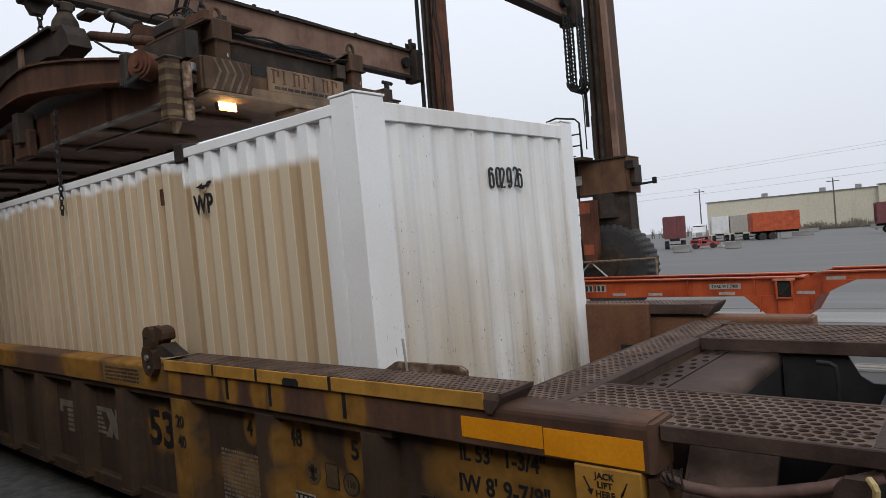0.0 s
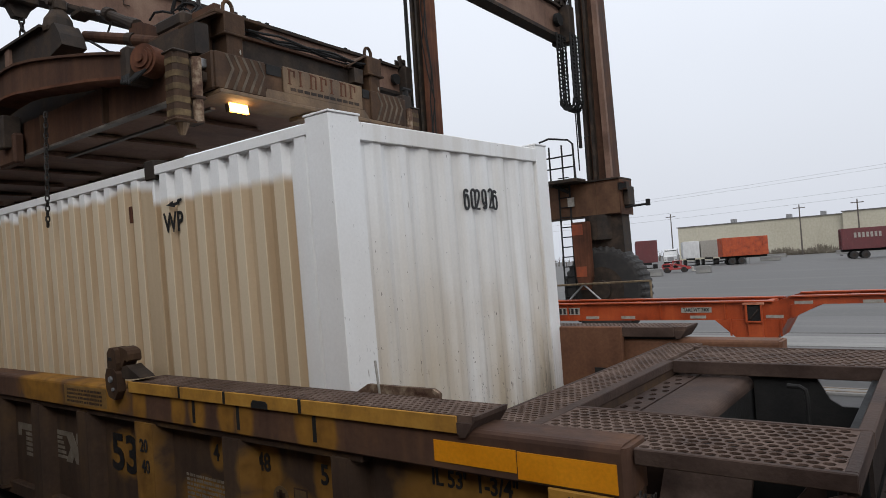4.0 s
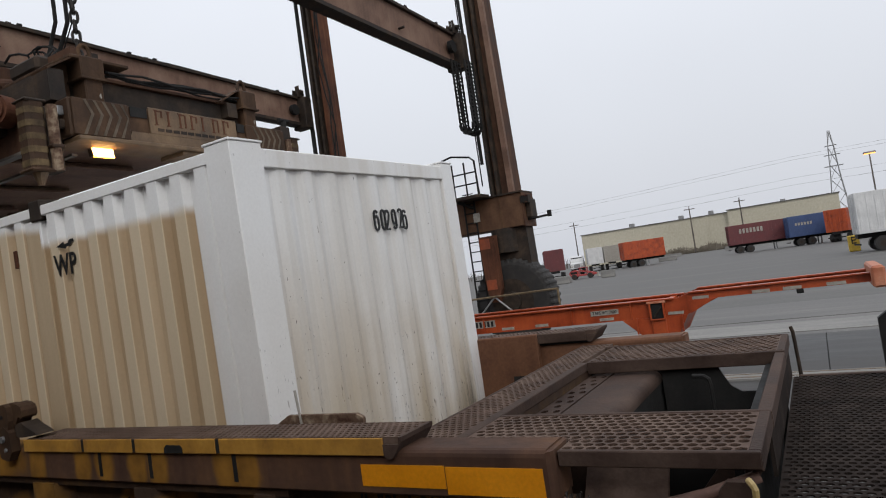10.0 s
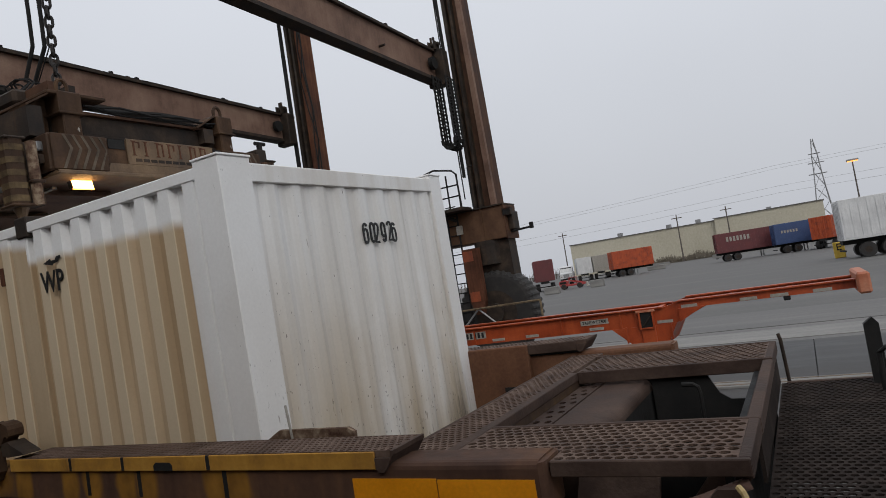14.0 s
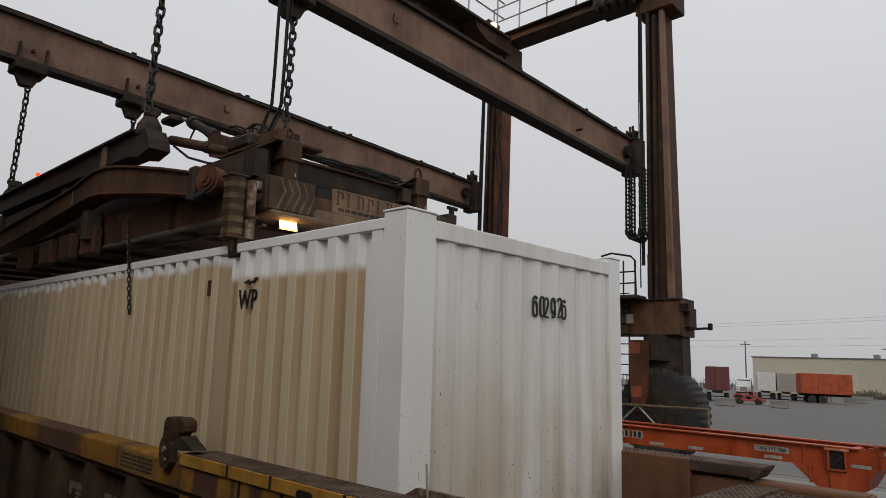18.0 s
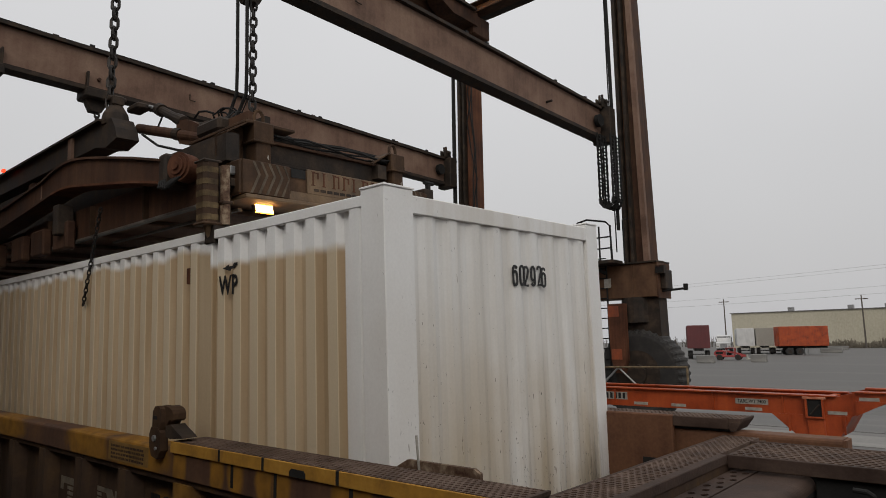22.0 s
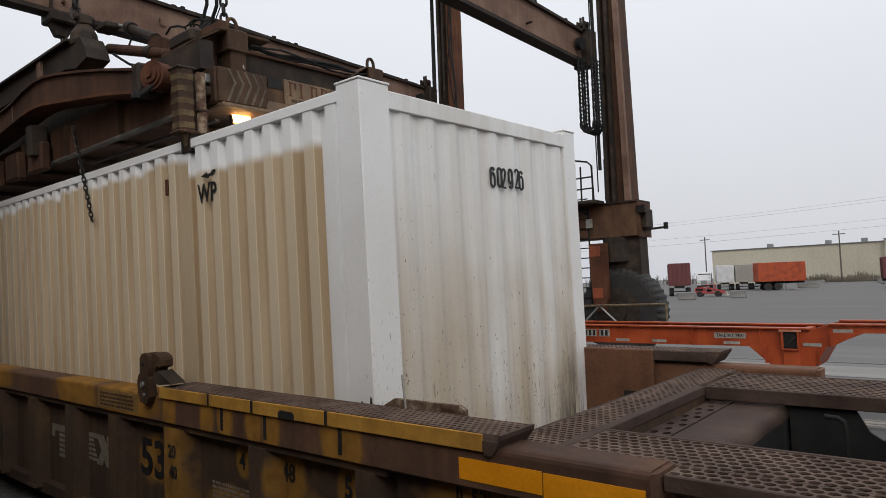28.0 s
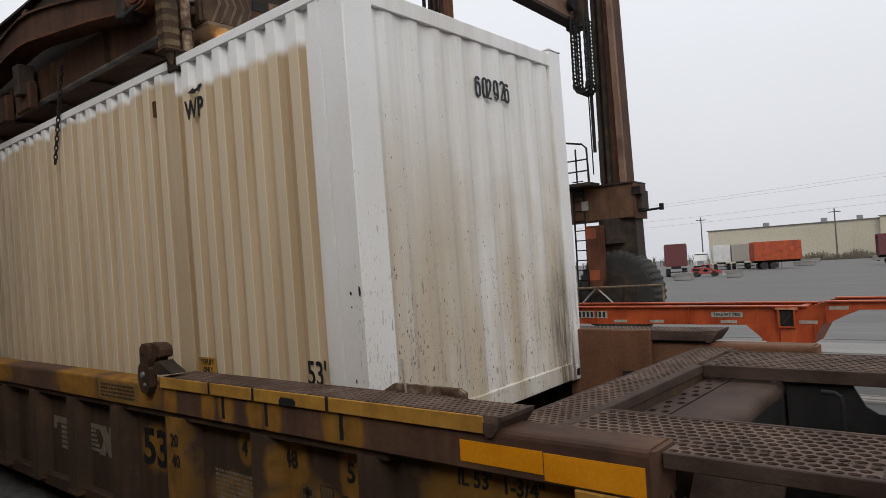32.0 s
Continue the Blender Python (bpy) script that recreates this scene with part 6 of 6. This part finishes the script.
    part("arm_post", box(B(), -4.9, -4.75, y - 0.08, y + 0.08, 3.25, 3.57, 0.01), CRANE_DARK, t)
    part("marker_light", box(B(), -8.7, -8.62, 0.3, 0.34, 4.72, 4.76), MARKER, t, "small red marker light")
    # loose chain that hangs down over the container side
    swing = part("loose_chain", chain(B(), (-8.07, 1.3, 2.95), (-8.07, 1.3, 1.93), 0.06, 0.007, 0.03), CHAINM, t)
    return t, swing


# ---- yard beyond ----
def build_chassis():
    t = thing("container_chassis", -2.0, 9.5, 0.0, "orange steel container chassis parked beside the track", "trailer")
    for y in (9.0, 9.95):
        bm = prism(B(), [(-9.6, 1.22), (0.55, 1.17), (0.80, 1.24), (3.45, 1.24), (3.45, 1.12), (1.25, 1.12), (0.72, 0.88), (-9.6, 0.86)], "y", y, y + 0.09)
        part("main_rail", bm, ORANGE, t)
        part("rail_flange", prism(B(), [(-9.6, 1.22), (0.55, 1.17), (0.55, 1.19), (-9.6, 1.24)], "y", y - 0.06, y + 0.15), ORANGE, t)
        part("rail_flange", prism(B(), [(0.80, 1.24), (3.45, 1.24), (3.45, 1.26), (0.80, 1.26)], "y", y - 0.05, y + 0.14), ORANGE, t)
    part("leg_box", prism(B(), [(-0.38, 0.885), (0.74, 0.885), (0.56, 0.56), (-0.02, 0.56)], "y", 8.98, 10.06), ORANGE, t)
    lg = part("landing_leg", box(B(), 0.14, 0.38, 8.94, 9.0, 0.56, 1.14, 0.01), ORANGE, t)
    part("leg_window", box(B(), 0.16, 0.36, 8.93, 8.94, 0.865, 1.13), BLACK, lg)
    for y in (9.05, 9.95):
        part("landing_foot", box(B(), 0.10, 0.22, y, y + 0.1, 0.02, 0.56, 0.01), GREY_ST, t)
    part("front_bolster", box(B(), 3.40, 3.58, 8.75, 10.25, 1.04, 1.36, 0.03), WORN_ORANGE, t, "pale worn orange front bolster")
    for x in (-0.12, 0.64):
        part("box_rib", box(B(), x - 0.015, x + 0.015, 8.955, 8.98, 0.62, 0.90), ORANGE, t)
    part("gusset", prism(B(), [(0.80, 0.90), (1.22, 1.12), (0.80, 1.12)], "y", 8.97, 9.0), ORANGE, t)
    for x in (-6.8, -5.2, -3.1, -1.3, -0.2):
        part("web_rib", box(B(), x - 0.012, x + 0.012, 8.97, 9.0, 0.90, 1.17), ORANGE, t)
    for x in (-8.5, -6.2, -4.0, -2.0, 0.4, 1.6, 2.5):
        part("cross_member", box(B(), x - 0.05, x + 0.05, 9.09, 9.95, *((1.0, 1.16) if x < 1 else (1.14, 1.22))), ORANGE, t)
    for xa, xb, za, zb in ((0.13, 0.16, 0.84, 1.13), (0.36, 0.39, 0.84, 1.13), (0.16, 0.36, 0.84, 0.865), (0.10, 0.42, 1.13, 1.165)):
        part("window_frame", box(B(), xa, xb, 8.90, 8.94, za, zb, 0.004), WORN_ORANGE if zb > 1.14 else ORANGE, lg)
    part("crank_shaft", rod(B(), (0.20, 8.92, 0.90), (0.33, 8.92, 1.05), 0.016, 6), CRANE_DARK, lg)
    for x in (-4.6, -3.9, -2.6, -1.9, -0.65, 0.55, 0.98, 1.9, 2.35, 2.95):
        z = 0.93 if x < 0.9 else 1.15
        part("reflector", box(B(), x - 0.13, x + 0.13, 8.994, 9.0, z - 0.025, z + 0.025), STICKER, t)
    part("air_fitting", box(B(), 2.40, 2.50, 9.0, 9.08, 1.05, 1.12, 0.01), BLACK, t)
    part("tare_plate", box(B(), -0.93, -0.42, 8.993, 9.0, 1.005, 1.095), STICKER, t)
    lettering("TARE WT 7400", 0.078, INK, t, on_side(-0.675, 8.991, 1.05), "lettering", 0.86, bold=0.018)
    pn = part("number_plate", box(B(), -3.5, -2.86, 8.993, 9.0, 0.985, 1.12), STICKER, t)
    for k in range(7):
        part("print_bar", box(B(), -3.46 + k * 0.085, -3.41 + k * 0.085, 8.990, 8.993, 1.0, 1.105), INK, pn)
    for x in (-8.6, -7.3):
        for y in (8.75, 10.1):
            part("wheel", disc(B(), (x, y, 0.5), (0, 1, 0), 0.5, 0.5, 24), RUBBER, t)
    return t


def trailer(name, x, y, turn, length, height, material, label, category="trailer", width=2.5, bars=None, ribs=True):
    t = thing(name, 0, 0, 0, label, category, "trailers parked in the yard")
    h0 = 1.25
    bm = box(B(), -length / 2, length / 2, -width / 2, width / 2, h0, height, 0.03)
    bd = part("body", bm, material, t)
    if ribs:
        bm = B()
        k = int(length / 0.5)
        for i in range(k):
            xx = -length / 2 + 0.25 + i * 0.5
            for s in (-1, 1):
                box(bm, xx - 0.1, xx + 0.1, *sorted((s * width / 2, s * (width / 2 + 0.03))), h0 + 0.15, height - 0.15)
        for i in range(5):
            yy = -width / 2 + 0.25 + i * 0.5
            for s in (-1, 1):
                box(bm, *sorted((s * length / 2, s * (length / 2 + 0.03))), yy - 0.1, yy + 0.1, h0 + 0.15, height - 0.15)
        part("ribs", bm, material, bd)
    for yy in (-0.75, -0.3, 0.3, 0.75):
        part("door_rod", box(B(), -length / 2 - 0.075, -length / 2 - 0.03, yy - 0.03, yy + 0.03, h0 + 0.05, height - 0.05), material, bd)
    part("rear_bumper", box(B(), -length / 2 - 0.04, -length / 2 + 0.04, -1.1, 1.1, 0.5, 0.62), BLACK, t)
    part("frame_rail", box(B(), -length / 2, length / 2, -0.5, 0.5, 0.95, h0), BLACK, t)
    for xx in (-length / 2 + 1.3, -length / 2 + 2.6):
        for s in (-1, 1):
            w = part("wheel", disc(B(), (xx, s * (width / 2 - 0.28), 0.5), (0, 1, 0), 0.5, 0.5, 18), RUBBER, t)
            part("rim", disc(B(), (xx, s * (width / 2 - 0.26), 0.5), (0, 1, 0), 0.22, 0.5, 12), CRANE_DARK, w)
    for s in (-1, 1):
        part("landing_leg", box(B(), length / 2 - 2.7, length / 2 - 2.55, s * 0.8 - 0.07, s * 0.8 + 0.07, 0.0, 0.95), GREY_ST, t)
    if bars:
        col, x0, w, n_, zz, hh = bars
        for i in range(n_):
            xx = x0 + i * w
            part("letter_shape", box(B(), xx, xx + w * 0.62, -width / 2 - 0.045, -width / 2 - 0.035, zz, zz + hh), col, bd)
    t.matrix_world = pose(x, y, -0.12, 0, 0, turn)
    return t


def tractor(name, x, y, turn, material, label):
    t = thing(name, 0, 0, 0, label, "truck", "tractors parked in the yard")
    bm = prism(B(), [(-1.0, 0.9), (2.6, 0.9), (2.6, 1.75), (1.2, 1.95), (0.95, 2.9), (-0.9, 3.1), (-1.0, 2.9)], "y", -1.1, 1.1)
    part("cab", bm, material, t)
    part("windscreen", prism(B(), [(1.12, 2.05), (1.16, 2.05), (0.98, 2.8), (0.94, 2.8)], "y", -0.95, 0.95), BLACK, t)
    for s in (-1, 1):
        part("side_window", box(B(), -0.2, 0.7, *sorted((s * 1.1, s * 1.115)), 2.05, 2.7), BLACK, t)
        for xx in (1.8, -2.2, -3.4):
            part("wheel", disc(B(), (xx, s * 0.95, 0.5), (0, 1, 0), 0.5, 0.32, 18), RUBBER, t)
        part("headlamp", box(B(), 2.6, 2.64, s * 0.85 - 0.15, s * 0.85 + 0.15, 1.1, 1.3), STICKER, t)
    part("grille", box(B(), 2.6, 2.63, -0.5, 0.5, 1.0, 1.65), GREY_ST, t)
    part("frame_rail", box(B(), -4.2, 2.4, -0.45, 0.45, 0.65, 0.9), BLACK, t)
    t.matrix_world = pose(x, y, -0.12, 0, 0, turn)
    return t


def red_loader(x, y):
    t = thing("red_loader", 0, 0, 0, "low red yard machine with pale stripes", "loader")
    part("deck", box(B(), -1.6, 1.5, -0.75, 0.75, 0.34, 0.56, 0.03), RED, t)
    part("hood", prism(B(), [(-1.55, 0.56), (-0.45, 0.56), (-0.5, 1.02), (-0.75, 1.12), (-1.35, 1.06), (-1.55, 0.9)], "y", -0.6, 0.6), RED, t)
    part("grille", box(B(), -1.40, -0.65, -0.615, -0.6, 0.66, 0.92), BLACK, t)
    part("seat_box", box(B(), -0.30, 0.15, -0.4, 0.4, 0.56, 0.84, 0.04), BLACK, t)
    for xx in (-0.38, 0.48):
        for s in (-1, 1):
            part("cage_post", rod(B(), (xx, s * 0.58, 0.56), (xx + 0.06, s * 0.55, 1.30), 0.04, 6), RED, t)
    part("cage_roof", box(B(), -0.42, 0.62, -0.62, 0.62, 1.29, 1.36, 0.02), RED, t)
    for s in (-1, 1):
        part("boom", beam(B(), (-0.2, s * 0.68, 0.98), (1.75, s * 0.68, 0.42), 0.10, 0.16), RED, t)
        part("ram", rod(B(), (0.1, s * 0.68, 0.50), (1.1, s * 0.68, 0.56), 0.05, 8), GREY_ST, t)
        for xx in (-1.0, 0.85):
            w = part("wheel", disc(B(), (xx, s * 0.78, 0.32), (0, 1, 0), 0.32, 0.28, 18), RUBBER, t)
            part("rim", disc(B(), (xx, s * 0.80, 0.32), (0, 1, 0), 0.15, 0.28, 12), CRANE_DARK, w)
    part("bucket", prism(B(), [(1.65, 0.08), (2.15, 0.06), (2.10, 0.12), (1.78, 0.2), (1.75, 0.58), (1.65, 0.6)], "y", -0.8, 0.8), STICKER, t, "pale worn bucket")
    t.matrix_world = pose(x, y, -0.12, 0, 0, 12)
    return t


def build_far():
    # warehouse
    t = thing("warehouse", 20, 205, -0.12, "long beige flat-roofed warehouse beyond the yard", "warehouse")
    for xa, xb, ya, h in ((-57, -16.4, 186.5, 9.3), (-16.4, 9.0, 185, 9.75)):
        part("wall", box(B(), xa, xb, ya, 225, -0.12, h), BUILDING, t, "beige sheet wall")
        part("parapet", box(B(), xa - 0.3, xb + 0.3, ya - 0.3, 225.3, h, h + 0.2), CONC_MID, t)
    for x in (-44, -30, -22, -4):
        part("roof_vent", box(B(), x, x + 1.2, 192, 194, 9.5, 10.7), GREY_ST, t)
    for k in range(6):
        x, y = -52 + k * 10, 186.4 if k < 4 else 184.9
        part("pilaster", box(B(), x, x + 0.4, y, y + 0.1, -0.12, 9.2), BUILDING, t)
    for k in range(3):
        part("dock_door", box(B(), -14 + k * 8, -11 + k * 8, 184.8, 185, 0.9, 3.8), STICKER, t)
    # trailers and tractors
    trailer("container_trailer", -27.6, 80, 112, 6.2, 4.0, MAROON, "dark maroon container on a chassis, doors in view", bars=None)
    tractor("white_truck", -34.6, 111, -75, WHITE_P, "white day-cab tractor parked on the yard")
    trailer("box_trailer", -31.4, 111, 109, 10, 4.0, WHITE_P, "white box trailer, doors towards the track")
    trailer("reefer_trailer", -28.7, 112, 107, 10, 4.0, STICKER, "pale refrigerated trailer with rear door bars")
    trailer("box_trailer", -26.6, 113, 105, 10, 4.0, WHITE_P, "white box trailer, doors towards the track")
    trailer("container_trailer", -20.9, 101.5, 30, 6.4, 4.0, ORANGE, "orange container on a chassis")
    red_loader(-21.6, 73)
    trailer("container_trailer", -3.9, 99.5, 14, 8.6, 4.0, MAROON, "maroon container on a chassis with white letter shapes", bars=(STICKER, -2.9, 0.46, 7, 2.75, 0.65))
    trailer("container_trailer", 2.6, 97.5, 14, 6.4, 4.0, BLUE, "blue container on a chassis with pale letter shapes", bars=(STICKER, -2.4, 0.36, 6, 2.7, 0.36))
    trailer("container_trailer", 6.1, 93.5, 70, 6, 4.0, ORANGE, "orange container on a chassis, end on")
    trailer("box_trailer", 12.8, 50.5, 6, 15.5, 4.0, WHITE_P, "white ribbed trailer parked across the yard")
    for x, y in ((5.04, 53.5), (8.3, 37.0)):
        t = thing("barrier_post", x, y, -0.12, "yellow concrete-filled barrier post with a black letter", "bollard", "barrier posts")
        part("post", box(B(), x - 0.36, x + 0.36, y - 0.3, y + 0.3, -0.12, 1.05, 0.05), YELLOW, t)
        bm = box(B(), x - 0.15, x - 0.07, y - 0.306, y - 0.3, 0.45, 0.95)
        for zz in (0.45, 0.66, 0.87):
            box(bm, x - 0.07, x + 0.15, y - 0.306, y - 0.3, zz, zz + 0.08)
        part("letter_shape", bm, INK, t)
    for x, y, w in ((-20.5, 62.5, 1.6), (-16.8, 66.5, 1.4), (-12, 150, 5), (-26, 150, 5), (-20, 116, 3)):
        t = thing("concrete_block", x, y, -0.12, "pale concrete blocks on the yard", "block", "loose concrete blocks")
        part("block", box(B(), x - w / 2, x + w / 2, y - 0.4, y + 0.4, -0.12, 0.65, 0.06), CONCRETE, t)
    # poles and wires
    for x, y, h in ((-56, 178, 13), (-24.2, 175, 12), (-12.3, 175, 12.0)):
        t = thing("utility_pole", x, y, -0.12, "weathered wooden utility pole with a crossarm", "pole", "utility poles")
        part("pole", rod(B(), (x, y, -0.12), (x, y, h), 0.2, 8, 0.13), WOOD_P, t)
        part("crossarm", box(B(), x - 1.3, x + 1.3, y - 0.08, y + 0.08, h - 0.9, h - 0.7), WOOD_P, t)
    t = thing("power_lines", 0, 190, 0, "thin power lines across the grey sky", "cable")
    for k, (z0, z1, yy) in enumerate(((19, 25, 200), (18.2, 24, 200), (15, 17.5, 200), (12, 14, 178))):
        pts = [(-160 + i * 20, yy, z0 + (z1 - z0) * i / 16 - 1.2 * math.sin(math.pi * ((i * 20) % 160) / 160)) for i in range(17)]
        part("wire", pipe(B(), pts, 0.032, 4), GREY_ST, t)
    # lattice pylon
    t = thing("lattice_pylon", 9.6, 200, -0.12, "grey lattice power pylon", "pylon")
    bm = B()
    levels = [(0, 2.6), (5, 2.1), (10, 1.6), (14, 1.2), (18, 0.9), (22.5, 0.7), (27.0, 0.2)]
    for (z0, w0), (z1, w1) in zip(levels, levels[1:]):
        for sx in (-1, 1):
            for sy in (-1, 1):
                rod(bm, (9.6 + sx * w0, 200 + sy * w0, z0 - 0.12), (9.6 + sx * w1, 200 + sy * w1, z1), 0.12, 5)
        for s in (-1, 1):
            rod(bm, (9.6 - w0, 200 + s * w0, z0), (9.6 + w1, 200 + s * w1, z1), 0.07, 4)
            rod(bm, (9.6 + w0, 200 + s * w0, z0), (9.6 - w1, 200 + s * w1, z1), 0.07, 4)
    part("lattice", bm, GREY_ST, t)
    for z, w in ((17.5, 2.2), (20.5, 1.9), (23, 1.4)):
        part("arm", beam(B(), (9.6 - w, 200, z), (9.6 + w, 200, z), 0.2, 0.25), GREY_ST, t)
    # lit lamp mast
    t = thing("lamp_mast", 11.83, 120, -0.12, "tall lamp mast with a lit orange lamp", "street lamp")
    part("mast", rod(B(), (11.83, 120, -0.12), (11.83, 120, 12.4), 0.16, 8, 0.09), WOOD_P, t)
    hd = part("head", box(B(), 11.0, 12.7, 119.7, 120.3, 12.35, 12.65, 0.05), GREY_ST, t)
    part("lens", box(B(), 11.1, 12.6, 119.6, 120.2, 12.25, 12.35), SODIUM, hd)
    # low hazy scrub line
    bm = B()
    r = random.Random(3)
    for k in range(260):
        x = -150 + k * 1.2 + r.uniform(-0.5, 0.5)
        y = 232 + r.uniform(-4, 4)
        for j in range(3):
            h = r.uniform(1.5, 4.0)
            a = r.uniform(-0.8, 0.8)
            rod(bm, (x, y, -0.12), (x + a, y, h), 0.12, 4, 0.03)
            rod(bm, (x + a * 0.5, y, h * 0.5), (x + a * 0.5 + r.uniform(-1, 1), y, h * 0.9), 0.07, 4, 0.02)
    tagged(part("scrub", bm, WOOD_P), "bare grey scrub on the far edge of the yard", "scrub", kind="stuff")


def build_weeds():
    """Dry brush along the foot of the warehouse."""
    bm = B()
    r = random.Random(8)
    for k in range(520):
        x = r.uniform(-34, 3)
        y = 182 + r.uniform(-2.0, 1.5)
        h = r.uniform(0.8, 2.6) * (0.6 + 0.4 * math.sin(x * 0.37) ** 2)
        for j in range(3):
            e = (x + r.uniform(-0.7, 0.7), y + r.uniform(-0.4, 0.4), h * r.uniform(0.6, 1.0))
            rod(bm, (x, y, -0.12), e, 0.10, 3, 0.05)
    tagged(part("brush", bm, BRUSH), "dry brown brush along the warehouse foot", "brush", kind="stuff")


build_weeds()
container = build_container()
car = build_car()
car.location += Vector((0.0, -0.011, 0.025))
car.rotation_euler = (radians(CAR_LEAN), 0, 0)
crane, hoists, beacon, beacon_at = build_crane()
spreader, swing_chain = build_spreader()
chassis = build_chassis()
chassis.location += Vector((-0.055, -0.015, -0.045))
build_far()

# crane travel along the track
TRAVEL = [(0, -0.29), (1, -0.285), (1.5, -0.262), (2, -0.185), (2.5, -0.112), (3, 0.0), (3.5, 0.138), (5.5, 0.435), (6, 0.388), (6.5, 0.365), (7, 0.345), (7.5, 0.28), (8, 0.228), (8.5, 0.178), (9, 0.174),
          (10, 0.195), (11, 0.132), (12, 0.088), (13, 0.035), (15.5, -0.014), (17, -0.025), (19, -0.048), (20, -0.068), (21, -0.09), (22, -0.106), (23.5, -0.15), (25.5, -0.148), (28, -0.151), (32, -0.16)]
# spreader: along, across, up
SWAY = [(0, -0.316, -0.01, 0.191, 1.4), (1, -0.265, -0.055, 0.214, 1.4), (2, -0.171, -0.114, 0.192, 1.4), (3, 0.036, -0.1, 0.189, 1.2), (3.5, 0.219, -0.06, 0.179, 0.9), (5.5, 0.488, 0.174, 0.205, -0.6),
        (6, 0.436, 0.172, 0.206, -0.57), (6.5, 0.322, 0.143, 0.214, -0.32), (7, 0.246, 0.06, 0.219, 0.15), (7.5, 0.162, 0.1, 0.223, 0.08), (8, 0.142, 0.036, 0.224, 0.21), (8.5, 0.154, -0.168, 0.217, 0.72),
        (9, 0.146, -0.38, 0.188, 1.75), (9.5, 0.115, -0.258, 0.164, 1.16), (10, 0.047, 0.04, 0.169, -0.06), (10.5, 0.026, 0.2, 0.145, -0.5), (11, -0.022, 0.21, 0.135, -0.5), (11.5, -0.099, 0.089, 0.12, -0.01),
        (12, -0.133, 0, 0.109, 0.33), (13, -0.133, -0.028, 0.106, 0.6), (13.5, -0.15, 0.016, 0.11, 0.4), (15.5, -0.207, 0.1, 0.081, 0.3), (16.4, -0.02, 0, 0, 0), (25.5, -0.02, 0, 0, 0)]
# container lift
LIFT = [(25.9, 0.0, 0.0, 0.0), (26.6, -0.02, 0.01, 0.09), (27.5, -0.045, 0.02, 0.221), (28, -0.045, 0.015, 0.297), (28.5, -0.048, 0.022, 0.364), (29, -0.049, 0.022, 0.433),
        (29.5, -0.052, 0.025, 0.503), (30, -0.058, 0.019, 0.573), (30.5, -0.06, 0.012, 0.644), (31, -0.07, 0.003, 0.714), (31.5, -0.08, -0.005, 0.784), (32, -0.09, 0.0, 0.860)]
HOIST = [(0, 0.05), (3, 0.09), (6, 0.13), (8, 0.11), (9, 0.07), (10, -0.04), (11, -0.06), (12, -0.09), (13, -0.08), (15.5, -0.09), (17, -0.19), (18, -0.23), (19, -0.245), (20, -0.30), (21, -0.345), (22, -0.30), (23, -0.28),
         (24, -0.335), (25, -0.28), (25.5, -0.235)]
SLACK = 0.19
# lean of the spreader, which settles on the leaning container
TILT = [(0, 0.0), (9, 0.0), (10, 0.8), (11, 1.6), (12, 2.0), (32, 2.0)]
FLASH = [(0, 180), (11.82, 180), (11.88, 120), (11.94, 60), (12.0, 0), (12.06, -60), (12.12, -120), (12.18, -180), (12.62, -180), (12.68, -240), (12.74, -300), (12.8, -360), (12.86, -420), (12.92, -480), (12.98, -540), (32, -540)]


def tilt_at(t):
    for (t0, a), (t1, b) in zip(TILT, TILT[1:]):
        if t <= t1:
            return a + (b - a) * (t - t0) / (t1 - t0)
    return TILT[-1][1]


# loose chain on the spreader: along, across, tilt
SWING = [(0, -3.9, -0.16, 0), (3.5, -3.9, -0.16, 4), (6, -3.9, -0.16, -4), (9, -3.9, -0.16, 4), (13, -3.95, -0.14, -4), (15.5, -4.0, -0.10, 0), (16.4, -4.0, -0.06, -24), (17, -4.0, -0.06, 26), (18, -4.0, -0.06, -14),
         (19, -3.92, -0.06, 31), (20, -4.0, -0.06, 2), (21, -4.0, -0.06, 1), (22, -4.0, -0.06, 22), (23, -4.08, -0.06, -26), (24, -4.0, -0.06, 22), (25, -4.0, -0.06, -8), (26, -4.0, -0.06, 14), (27, -4.0, -0.06, -10),
         (28, -4.04, -0.06, -20), (29, -4.0, -0.06, 3), (30, -4.0, -0.06, -3), (31, -4.04, -0.06, -20), (32, -3.98, -0.06, 20)]


def motions():
    walk(crane, [(t, pose(-7.7 + x, LEG_Y, 0)) for t, x in TRAVEL])
    for hb, drop in zip(hoists, (-0.19, 0.08)):
        walk(hb, [(t, pose(0, 0, z - drop)) for t, z in HOIST] + [(t, pose(0, 0, z - SLACK - drop)) for t, x, y, z in LIFT])
    walk(beacon, [(t, pose(*beacon_at, 0, 0, a)) for t, a in FLASH])
    walk(spreader, [(t, pose(-8.07 + x, 1.3 + y, 2.95 + z, tilt_at(t), 0, w)) for t, x, y, z, w in SWAY] + [(t, pose(-8.07 + x, 1.3 + y, 2.95 + z, tilt_at(t))) for t, x, y, z in LIFT])
    walk(swing_chain, [(t, pose(x + 8.07, y - 1.3, 3.43 - 2.95, 0, w, 0)) for t, x, y, w in SWING])
    walk(container, [(0, pose(CX, CY, CZ, LEAN))] + [(t, pose(CX + x, CY + y, CZ + z, LEAN)) for t, x, y, z in LIFT])


motions()
